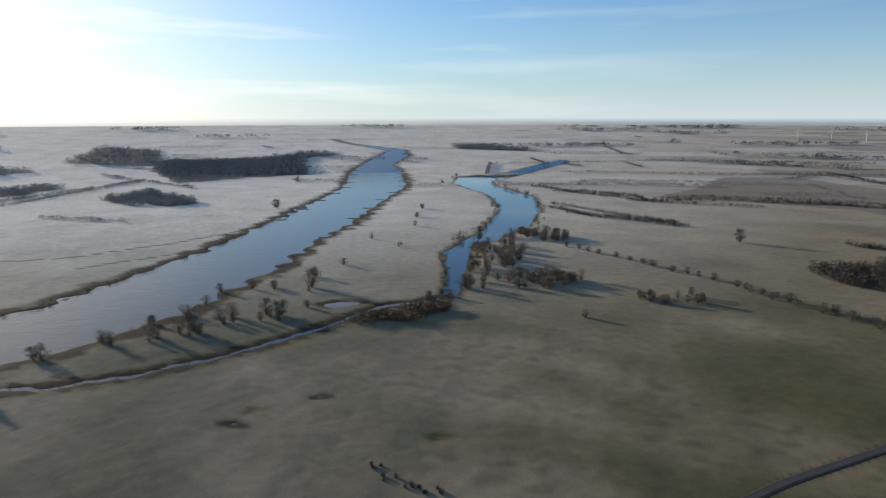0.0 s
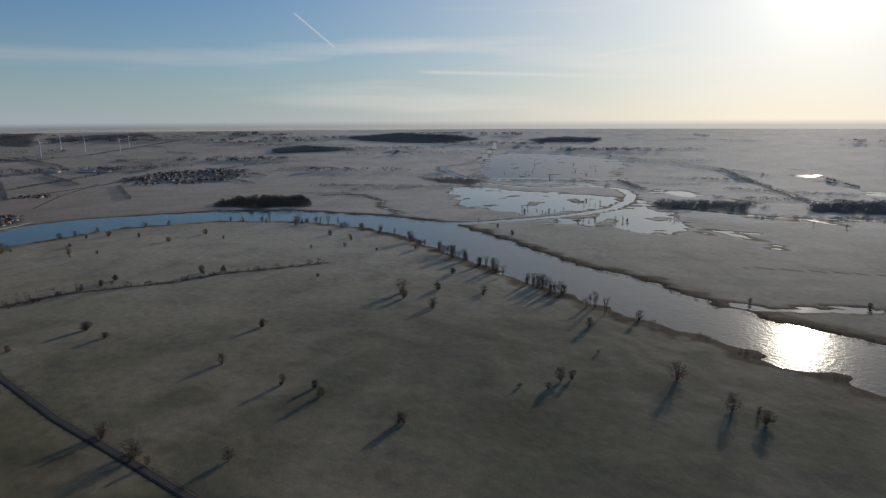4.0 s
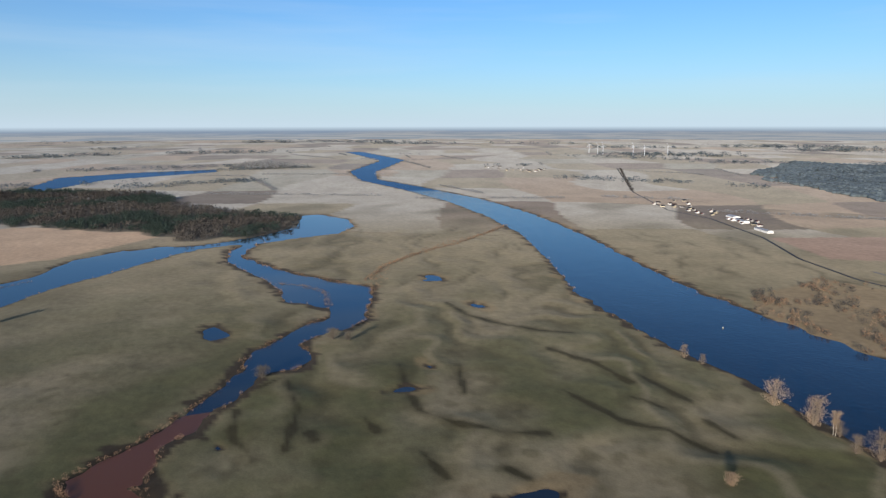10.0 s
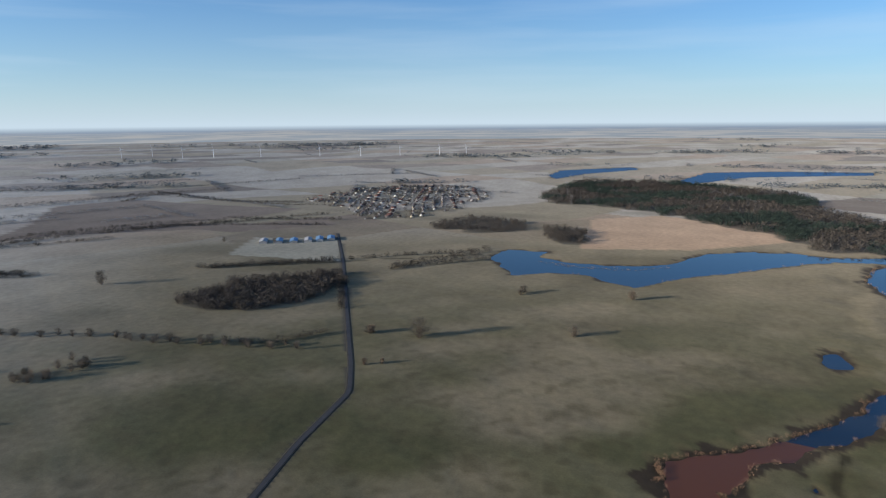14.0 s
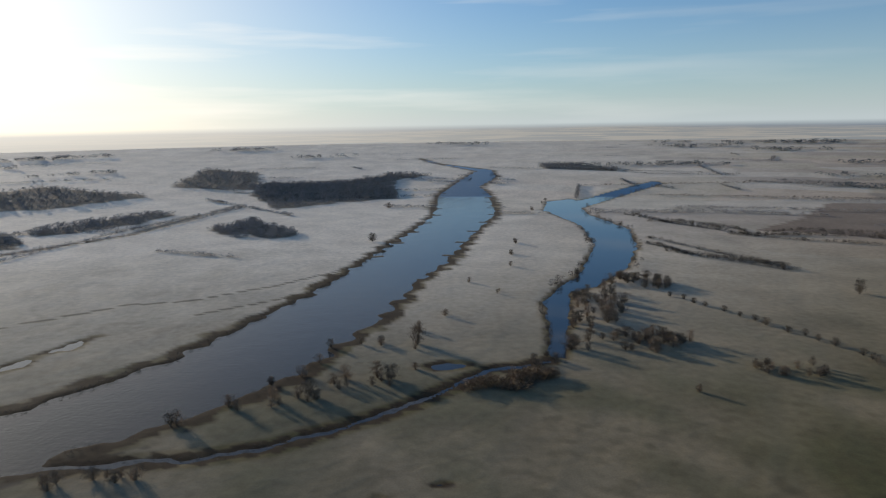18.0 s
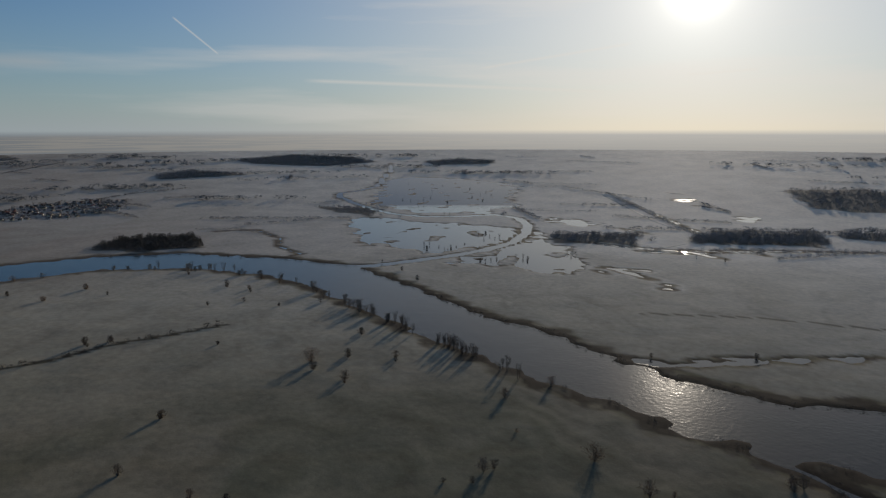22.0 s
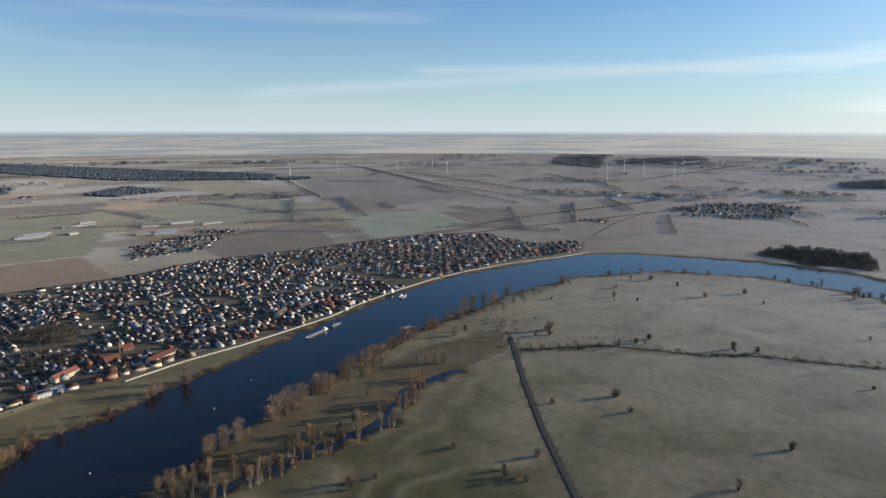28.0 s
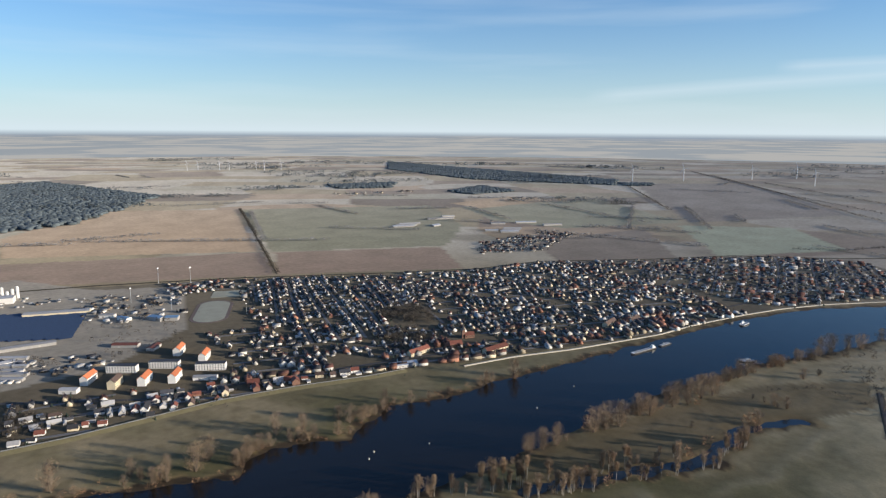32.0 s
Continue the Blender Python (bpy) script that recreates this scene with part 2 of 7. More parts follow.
M_GROUND = ground_material()
M_RIVER = water_material("river_water", (0.010, 0.008, 0.006), 0.12, 0.5, 0.15, 0.45)
M_FLOOD = water_material("flood_water", (0.03, 0.03, 0.03), 0.08, 0.02)
M_POND = water_material("still_water", (0.02, 0.025, 0.03), 0.03, 0.01)
M_MUDDY = water_material("muddy_water", (0.15, 0.055, 0.024), 0.3, 0.01, 0.13, 0.2)

# ---- plan ----
RISE, SLOPE, EYE = 3000.0, 0.1, 320.0   # where the plain begins to lift towards the horizon, how steeply, and for which height


def fold(d):
    """True distance to distance in the model: far land is drawn in towards the horizon on a gentle slope."""
    d = np.asarray(d, float)
    return np.where(d > RISE, d * (EYE + SLOPE * RISE) / (EYE + SLOPE * d), d)


def lift(d):
    d = np.maximum(np.asarray(d, float), 1.0)
    return EYE * (1 - fold(d) / d)


def place(x, y):
    """Where a true place stands in the model: x, y, z and size."""
    d = math.hypot(x, y)
    k = float(fold(d)) / max(d, 1.0)
    return x * k, y * k, float(lift(d)), k


def pts(text):
    return np.array([[float(v) for v in p.split(",")] for p in text.split()])


RIVER_OUT = pts("201,-6563 84,-5844 -264,-4657 -137,-3941 0,-3127 23,-2370 130,-1836 209,-1491 278,-1224 376,-975 400,-906 469,-812 506,-749 "
                "631,-689 711,-671 792,-653 916,-649 1030,-598 1299,-570 1595,-522 1766,-391 1881,-252 1987,-128 2029,76 1989,421 1900,562 1638,678 "
                "1459,758 1247,789 1032,788 885,789 740,781 622,783 505,770 406,782 319,723 225,754 164,707 48,739 10,751 -85,744 -119,798 -202,760 "
                "-318,789 -383,792 -477,843")
RIVER_OUT2 = pts("-641,865 -852,889 -1080,952 -1453,1075 -1878,1174 -2351,1227 -2942,1199 -3441,1140 -3985,1305 -5119,1931 -6731,2057")
RIVER_IN = pts("-13,-5558 -369,-4732 -356,-4140 -209,-3485 -234,-3054 -202,-2388 -95,-1969 -7,-1543 56,-1385 105,-1109 142,-1026 205,-835 315,-707 "
               "420,-615 537,-560 579,-565 712,-511 865,-476 1022,-439 1202,-406 1412,-368 1589,-297 1747,-150 1843,68 1791,297 1601,489 1360,565 "
               "1163,582 1020,614 868,616 750,611 684,603 566,591 487,576 406,570 204,567 99,572 7,570 -158,577 -243,585 -318,589 -385,600 -504,626")
RIVER_IN2 = pts("-643,632 -776,652 -943,686 -1206,798 -1541,926 -1894,1008 -2331,1067 -2854,1079 -3428,1043 -4055,1164 -5119,1733 -6733,1908")
RIVER = np.vstack([RIVER_OUT, RIVER_OUT2, RIVER_IN2[::-1], RIVER_IN[::-1]])
CREEK = pts("-512,-5 -496,-55 -520,-66 -587,-89 -560,-85 -600,-91 -615,-74 -625,-59 -657,-22 -710,21 -752,56 -802,89 -832,89 -865,112 -913,153 -955,200 -985,243 -1032,257 -1069,229 -1105,196 -1200,202 -1308,186 -1405,162 -1500,141 -1626,164 -1713,215 -1674,232 -1554,178 -1444,205 -1344,239 -1262,282 -1192,323 -1144,365 -1050,330 -936,285 -908,246 -926,233 -889,194 -874,174 -810,171 -778,147 -779,104 -752,83 -706,61 -692,38 -653,18 -628,-11 -594,-17 -565,-26 -571,-36 -550,-26 -514,-17")
LAKE = pts("-1319,-562 -1398,-624 -1502,-623 -1517,-523 -1445,-519 -1415,-419 -1442,-293 -1502,-226 -1647,-178 -1736,-74 -1719,-60 -1751,11 -1727,97 -1775,192 -1845,297 -1933,381 -2173,458 -2189,511 -2031,569 -1866,544 -1768,470 -1746,368 -1711,290 -1688,212 -1708,169 -1677,94 -1629,36 -1596,9 -1466,-96 -1375,-182 -1307,-224 -1252,-254 -1277,-318 -1317,-365 -1301,-449 -1245,-505")
OXBOW = pts("-1199,-3659 -946,-3309 -710,-2954 -608,-2790 -569,-2846 -455,-2769 -398,-2498 -459,-2109 -422,-1755 -307,-1414 -250,-1317 -193,-1193 "
            "-178,-1049 -157,-897 -179,-896 -218,-1074 -257,-1268 -320,-1306 -433,-1483 -529,-1730 -591,-2027 -539,-2375 -555,-2543 -882,-3034 -1197,-3507")
FAR_LAKES = [pts("-3728,-1285 -4133,-1345 -4601,-991 -4380,-904 -3917,-1129 -3505,-1175"),
             pts("-3573,-547 -4266,-468 -4503,-114 -4610,405 -4397,387 -4009,-234 -3445,-467")]
FLOODS = [pts("2399,-772 2460,-855 2434,-954 2264,-970 2236,-1044 2155,-1094 2023,-1204 1994,-1257 1883,-1205 1757,-1102 1701,-1010 1669,-879 1662,-772 1743,-741 1862,-724 1895,-686 1875,-654 2030,-693 2253,-743"),
          pts("2026,-1351 1830,-1266 1663,-1194 1598,-1190 1458,-1136 1358,-1063 1242,-932 1276,-922 1331,-919 1403,-898 1411,-836 1467,-803 1534,-790 1559,-854 1598,-948 1673,-1073 1798,-1210"),
          pts("4264,-1649 4510,-1909 4313,-2118 3930,-2219 3673,-2282 3264,-2103 2879,-1786 2512,-1617 2436,-1452 2337,-1340 2462,-1252 2488,-1115 2672,-1098 2855,-1071 3234,-1188 3488,-1344 3861,-1456"),
          pts("2140,-1510 2026,-1565 1893,-1571 1875,-1501 2007,-1442"),
          pts("2466,-2519 2343,-2563 2281,-2454 2329,-2400"),
          pts("1796,-2179 1720,-2235 1689,-2158 1727,-2114")]
MEANDER = pts("1594,-505 1572,-579 1585,-688 1600,-808 1634,-933 1701,-1071 1841,-1216 1992,-1324 2173,-1397 2306,-1374 2321,-1228 2378,-1089 2514,-1008 2696,-986 2985,-992 3314,-1022 3518,-1087 3594,-1230 3873,-1444 4425,-1692 5444,-2159 6665,-2661")
DITCH_S = pts("-149,-884 -114,-868 -65,-855 -17,-805 38,-746 87,-707 132,-678 182,-645 254,-623 326,-615 422,-602")
CANAL_E = pts("1423,-1324 1329,-1399 1233,-1686 993,-2050 869,-2834")
OLD_CHANNEL = pts("434,510 474,499 526,485 579,469 628,454 672,451 719,465 773,473 818,463 866,446")
NORTH_INLET = pts("-410,827 -372,844 -278,868 -179,873 -123,852")
PONDS_E = pts("723,-683 691,-711 676,-747 662,-774 660,-798 634,-847 633,-877 567,-1027")
POOLS = ((pts("1628,-1268 1530,-1315 1438,-1374 1338,-1444"), 8), (pts("1347,-1479 1275,-1578 1203,-1740"), 8),
         (pts("732,-688 703,-717"), 6),
         (pts("688,-761 675,-784"), 4),
         (pts("675,-807 647,-853"), 8),
         (pts("630,-900 601,-964"), 3),
         (pts("1287,-1077 1205,-1161"), 7),
         (pts("1075,-1089 1068,-1097"), 8),
         (pts("2361,-280 2339,-416 2114,-448 1976,-409 1817,-441 1795,-402"), 3.5),
         (pts("2013,-1961 1826,-1868 1524,-1714"), 5))
ROAD_W = pts("605,172 497,92 411,30 150,-135 -120,-283 -328,-375 -470,-420 -592,-448 -614,-462 -671,-502 -1198,-907 -1512,-1161")
ROAD_E = pts("605,172 739,258 869,333 1065,439")


def gap(px, py, line, closed=False):
    """Distance to a line; for a closed one negative inside."""
    best = np.full(px.shape, 1e12)
    inside = np.zeros(px.shape, bool)
    ends = list(zip(line, np.roll(line, -1, 0))) if closed else list(zip(line[:-1], line[1:]))
    for (ax, ay), (bx, by) in ends:
        dx, dy = bx - ax, by - ay
        k = np.clip(((px - ax) * dx + (py - ay) * dy) / (dx * dx + dy * dy + 1e-9), 0, 1)
        best = np.minimum(best, (px - ax - k * dx) ** 2 + (py - ay - k * dy) ** 2)
        if closed:
            cut = (ay > py) != (by > py)
            inside ^= cut & (px < (bx - ax) * (py - ay) / (by - ay + 1e-12) + ax)
    best = np.sqrt(best)
    return np.where(inside, -best, best)


def near(px, py, line, reach, closed=False):
    """gap() worked out only within reach of the line's box; far values elsewhere."""
    lo, hi = line.min(0) - reach, line.max(0) + reach
    m = (px > lo[0]) & (px < hi[0]) & (py > lo[1]) & (py < hi[1])
    d = np.full(px.shape, 1e5)
    d[m] = gap(px[m], py[m], line, closed)
    return d


class Waves:
    """Cheap smooth noise: sums of sines with seeded directions."""

    def __init__(self, seed, length, count=9):
        rng = np.random.RandomState(seed)
        self.terms = [(rng.uniform(0, 6.283), length * rng.uniform(0.6, 1.7), rng.uniform(0, 6.283)) for _ in range(count)]

    def __call__(self, x, y):
        v = 0
        for a, w, p in self.terms:
            v = v + np.sin((x * math.cos(a) + y * math.sin(a)) * 6.283 / w + p)
        return v / math.sqrt(len(self.terms) / 2)


W25, W60, W140, W400, W1500 = Waves(1, 25), Waves(2, 60), Waves(3, 140), Waves(4, 400), Waves(5, 1500)


def soft(v, a, b):
    return np.clip((v - a) / (b - a), 0, 1)


# rings and rays of the one ground sheet
RAYS = 900
rings = [0.0, 60.0, 130.0, 200.0, 260.0, 300.0]
while rings[-1] < 12300:
    rings.append(rings[-1] * 1.0074)
rings = np.array(rings)
aa = np.linspace(0, 2 * math.pi, RAYS, endpoint=False)
DD, AA = np.meshgrid(rings, aa, indexing="ij")
RR = fold(DD)
GX, GY = DD * np.cos(AA), DD * np.sin(AA)
bx, by = GX + 2.2 * W60(GX, GY) + 1.2 * W25(GX, GY), GY + 2.2 * W60(GY + 77, GX) + 1.2 * W25(GY, GX + 31)


def water_depth(px, py):
    bodies = {}
    bodies["river"] = near(px, py, RIVER, 60, True) + np.where(py < 400, 5.5, 1.5) * W60(py + 900, px)
    bodies["creek"] = near(px, py, CREEK, 60, True)
    bodies["lake"] = near(px, py, LAKE, 60, True)
    bodies["oxbow"] = near(px, py, OXBOW, 60, True)
    far = np.full(px.shape, 1e5)
    fx, fy = px + 14 * W140(px, py) + 8 * W60(py, px), py + 14 * W140(py, px) + 8 * W60(px, py)
    for f in FAR_LAKES:
        far = np.minimum(far, near(px, py, f, 60, True))
    for f in FLOODS:
        far = np.minimum(far, np.maximum(near(fx, fy, f, 120, True), 14 * (W140(px + 500, py) + 0.5 * W60(px, py)) - 22))
    levee = near(px, py, MEANDER, 90)
    far = np.minimum(np.where(levee < 34, np.maximum(far, 34 - levee), far), levee - 17)
    bodies["flood"] = far
    d = near(px, py, DITCH_S, 60) - 4.5
    d = np.minimum(d, near(px, py, CANAL_E, 60) - 6)
    d = np.minimum(d, near(px, py, PONDS_E, 60) - 7 - 3 * W60(px, py))
    for line, wide in POOLS:
        d = np.minimum(d, near(px, py, line, 60) - wide - 1.5 * W60(px, py))
    d = np.minimum(d, near(px, py, NORTH_INLET, 60) - 7 - 4 * W60(px, py))
    d = np.minimum(d, near(px, py, OLD_CHANNEL, 60) - 8 - 3 * W60(px, py))
    for x, y, a, b in ((-970, 69, 34, 17), (-7, -873, 24, 12), (-663, 251, 8, 16), (1207, -1099, 60, 12), (1045, -1063, 8, 12), (-1163, 498, 26, 16),
                       (-946, 486, 14, 8), (-413, 257, 14, 30), (1298, -1446, 60, 10), (1260, -1589, 40, 10), (1715, -1572, 40, 8), (1191, -1099, 45, 9), (1041, -1066, 9, 7), (1247, -1046, 14, 6), (2127, -2346, 40, 14), (2636, -2706, 30, 10), (968, -3349, 60, 14)):
        d = np.minimum(d, np.where((abs(px - x) < 90) & (abs(py - y) < 90), (np.hypot((px - x) / a, (py - y) / b) - 1) * min(a, b), 1e5))
    for x, y, r in ((73, -522, 5), (5, -566, 4), (-97, -476, 3.5), (60, -545, 3), (-610, 40, 5), (-1150, 480, 12), (-720, 300, 6)):
        d = np.minimum(d, np.hypot(px - x, (py - y) * 1.6) - r)
    bodies["pond"] = d
    return bodies


BODIES = water_depth(bx, by)
SHORE = np.minimum.reduce(list(BODIES.values()))
ZF = lift(DD)
KF = RR / np.maximum(DD, 1)
KF[0] = 1
relief = 0.5 * W140(GX, GY) + 0.2 * W60(GX, GY)
broken = soft(W140(GY + 300, GX) + 0.6 * W400(GX, GY), -0.9, 0.9)
west = np.exp(-((GX + 600) / 420) ** 2 - ((GY - 330) / 300) ** 2)
river_far = np.full(GX.shape, 1e4)
m = DD < 1900
river_far[m] = gap(GX[m], GY[m], np.vstack([RIVER_IN[8:], RIVER_IN2[:5]]))
bars = np.sin((river_far + 14 * W140(GX, GY) + 30 * W400(GY, GX)) * 6.283 / (58 + 0.06 * np.minimum(river_far, 900)))
east = np.clip((GX - 250) / 250, 0, 1) * (river_far < 800) * (DD < 1900) * (SHORE > 12)
meadow_bars = soft(GY, 0, 160) * (river_far < 800) * (DD < 1900) * soft(SHORE, 8, 25) * (0.3 + 0.7 * soft(-GX, 0, 200))
relief = relief + meadow_bars * 1.9 * bars * (0.35 + 0.65 * broken)
fade = np.clip((SHORE - 5) / 40, 0, 1)
for line in (ROAD_W, ROAD_E):
    fade = fade * np.clip((near(GX, GY, line, 60) - 8) / 30, 0, 1)
TOWN = pts("-79,909 333,931 625,877 1008,813 1397,802 1679,720 1974,569 2139,637 2017,745 2142,1010 1874,1225 1586,1323 1281,1467 1058,1475 827,1550 628,1627 438,1701 127,1794 -80,1848")
fade = np.where((GY > 820) & (GX > -2500), 0, fade) * (DD < 2400)
ZZ = np.clip(SHORE * 0.1 - 0.8, -3, 0) + (relief * 0.6 + 0.5) * fade
GZ = ZF + ZZ * KF

# base colours of the land, by zones, with haze added to far and sunward ones
MEADOW, OLIVE, PALE, TAN, PLOUGH, GREEN, WOOD, MUD, REED = (np.array(c) for c in (
    (0.205, 0.17, 0.11), (0.075, 0.064, 0.034), (0.38, 0.345, 0.295), (0.32, 0.235, 0.165), (0.16, 0.118, 0.092), (0.2, 0.196, 0.135), (0.05, 0.055, 0.045),
    (0.10, 0.075, 0.055), (0.20, 0.145, 0.08)))
SOIL = np.ones(GX.shape + (3,)) * MEADOW


def blend(mask, color, amount=1.0):
    global SOIL
    k = (np.asarray(mask, float) * amount)[..., None]
    SOIL = SOIL * (1 - k) + color * k


# patchwork of far fields
rng = np.random.RandomState(7)
far_x, far_y = GX * math.cos(0.42) - GY * math.sin(0.42), GX * math.sin(0.42) + GY * math.cos(0.42)
ci, cj = np.floor((far_x + 60 * W1500(GX, GY)) / 620).astype(int), np.floor((far_y + 60 * W1500(GY, GX)) / 380).astype(int)
pick = ((ci * 73856093) ^ (cj * 19349663)) % 997 / 997.0
patch = np.zeros(SOIL.shape)
for lo, hi, c in ((0, 0.25, MEADOW * 1.3), (0.25, 0.55, PALE), (0.55, 0.68, TAN), (0.68, 0.8, PLOUGH * 1.1), (0.8, 0.92, (GREEN + PALE) / 2), (0.92, 1.01, PLOUGH * 0.7)):
    patch[(pick >= lo) & (pick < hi)] = c
# far tones are lifted partly for haze; western ones darkened against their front light
k = soft(DD, 1700, 2300)[..., None]
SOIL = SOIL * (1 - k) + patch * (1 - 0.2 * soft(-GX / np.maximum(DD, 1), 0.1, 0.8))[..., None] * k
blend(soft(W400(GX, GY), 0.1, 1.6) * (DD < 2600), OLIVE, 0.55)
near_green = soft(1500 - DD, 0, 800)
blend(near_green * soft(0.6 * W140(GX, GY) + W400(GY, GX), -1.6, 1.0), np.array((0.082, 0.081, 0.038)), 0.92)
blend(near_green * soft(W60(GY, GX) + W25(GX, GY), 0.6, 2.2), OLIVE, 0.45)
blend(soft(-bars, 0.45, 0.95) * meadow_bars * broken, OLIVE * 0.6, 0.45)
blend(soft(bars, 0.6, 1.0) * meadow_bars * broken, MEADOW * 1.1, 0.55)
for text in ("-736,269 -660,249 -602,243 -563,264 -523,299 -503,335",
             "-983,443 -900,445 -834,476 -787,504 -760,540",
             "-583,413 -501,420 -460,449 -408,459",
             "-539,471 -505,482",
             "-585,523 -502,521",
             "-763,130 -661,125 -575,94",
             "-685,64 -624,53 -570,66",
             "-733,87 -756,125 -797,156",
             "-519,210 -469,214",
             "-599,124 -583,125",
             "-617,183 -577,185",
             "-460,499 -421,497",
             "-461,268 -439,277",
             "-713,475 -643,499 -572,497",
             "-708,337 -629,307"):
    d = near(GX, GY, pts(text), 40) + 1.6 * W60(GX, GY) + 0.5 * W25(GX, GY)
    blend(soft(15 - d, 0, 10), OLIVE * 0.8, 0.4)
    blend(soft(5.5 - d, 0, 4), OLIVE * 0.42, 0.85)
blend(soft(16 + 5 * W60(GX, GY) - SHORE, 0, 6), REED, np.where(GY < 250, 0.2, 0.6))
bank = np.where(GY < 300, 21.0, 7.0) * (BODIES["river"] < 40) + 5.0 + 7.0 * (BODIES["creek"] < 30)
blend(soft(bank + 4 * W60(GY, GX) + 3 * W25(GX, GY) - SHORE, 0, 3), MUD * 0.4, 0.95)
blend(near(GX, GY, DITCH_S, 40) < 15 + 3 * W25(GX, GY), MUD * 0.4, 0.9)
# sunlit haze painted into the soil: paler sunward and with distance
hazed = soft(near(GX, GY, DITCH_S, 60), 18, 26) * (0.12 + 0.88 * soft(DD, 800, 1700)) * soft((GX * 0.64 - GY * 0.77) / np.maximum(DD, 1), 0.2, 0.8) * soft(BODIES["river"], 27, 36) * soft(SHORE, 7, 13)
blend(hazed, PALE * np.array((2.15, 2.15, 2.2)), 0.85)
blend(soft(GX, 450, 1000) * soft(1950 - DD, 0, 200) * soft(620 - GY, 0, 150) * soft(SHORE, 16, 26), PALE * np.array((0.9, 0.87, 0.74)), 0.4)
blend(soft(bars, 0.2, 0.9) * east * (0.4 + 0.6 * broken), PALE * np.array((0.9, 0.88, 0.74)), 0.22)
blend(soft(-bars, 0.4, 0.95) * east * broken, OLIVE, 0.2)
blend(soft(DD, 1500, 2000) * soft(GX / np.maximum(DD, 1), 0.7, 0.95) * soft(GY, -1500, 600), PLOUGH, 0.6)


def field(text, color, amount=1.0):
    blend(near(GX, GY, pts(text), 10, True) < 0, np.array(color), amount)


field("865,3236 1781,2955 1500,2217 1186,1854 640,2050", GREEN * 0.95)
field("642,2026 1158,1845 1029,1518 555,1710", (0.215, 0.155, 0.122))
field("-104,2765 327,3495 841,3250 610,2069 -94,2341", (0.34, 0.245, 0.165))
field("-385,2310 611,2046 542,1710 -386,2000", (0.205, 0.15, 0.12))
field("1900,2810 2868,2800 2389,1824 1819,1953 1706,2299", GREEN * 1.15)
field("1479,1758 2105,1794 1677,1290 1323,1415", (0.18, 0.145, 0.12))
field("2294,1779 2647,1496 2306,1102 1827,1257", (0.27, 0.29, 0.21))
field("1947,2989 2489,3185 2715,2878 1934,2706", (0.42, 0.29, 0.18))
field("4120,3660 5032,3215 3368,1631 2412,1812", (0.17, 0.14, 0.125))
field("-1215,1494 -1010,1996 -804,1601 -959,1379", (0.24, 0.16, 0.12))
field("-2099,-569 -2267,-387 -2117,-31 -1900,5 -1683,-212 -1584,-461", (0.38, 0.26, 0.17))
field("-954,-1953 -1229,-2186 -1582,-1466 -1507,-1470 -1128,-1879", PLOUGH)
field("-1075,-2009 -1544,-2575 -1841,-2495 -1854,-1996 -1906,-1629 -1683,-1640 -1203,-1859", PLOUGH * 0.9)
field("-1389,-1601 -1788,-1399 -1635,-1276 -1388,-1465", PLOUGH * 0.9)
field("-1142,-1215 -1354,-1330 -1437,-1105 -1195,-911", (GREEN + PALE) / 2)
blend(near(GX, GY, pts("-184,496 -163,501 -131,516 -103,516 -47,511 -1,498"), 30) < 2.5, np.array((0.24, 0.19, 0.145)), 0.8)
blend(near(GX, GY, pts("1008,397 1042,346 1093,288 1108,225 1129,121 1165,43 1200,-149"), 30) < 6.0, OLIVE * 0.4, 0.9)
for text in ("920,-870 798,-1050 603,-1219 488,-1245 354,-1353 227,-1502", "444,-1143 279,-1279", "-1057,-1128 -1214,-898 -1415,-648"):
    blend(near(GX, GY, pts(text), 30) < 4.0, OLIVE * 0.6, 0.8)
field("479,573 569,598 652,581 707,575 835,565 943,549 1103,475 1000,414 867,445 773,473 698,460 589,477 485,510 442,520", (0.115, 0.09, 0.055), 0.75)
field("-796,947 -840,1186 -628,1236 -434,1109 -443,906 -553,821 -738,885", (0.20, 0.15, 0.09))
blend(near(GX, GY, TOWN, 20, True) < 0, np.array((0.085, 0.072, 0.055)), 0.85)
field("-665,1260 -673,1763 -501,1942 -51,1981 115,1759 307,1696 244,1330 76,1158 -82,1129 -256,1173 -486,1251", (0.22, 0.205, 0.185), 0.9)
for line, w, c in ((ROAD_W, 5.5, (0.06, 0.055, 0.05)), (ROAD_E, 5.5, (0.06, 0.055, 0.05))):
    blend(near(GX, GY, line, 40) < w, np.array(c), 0.9)


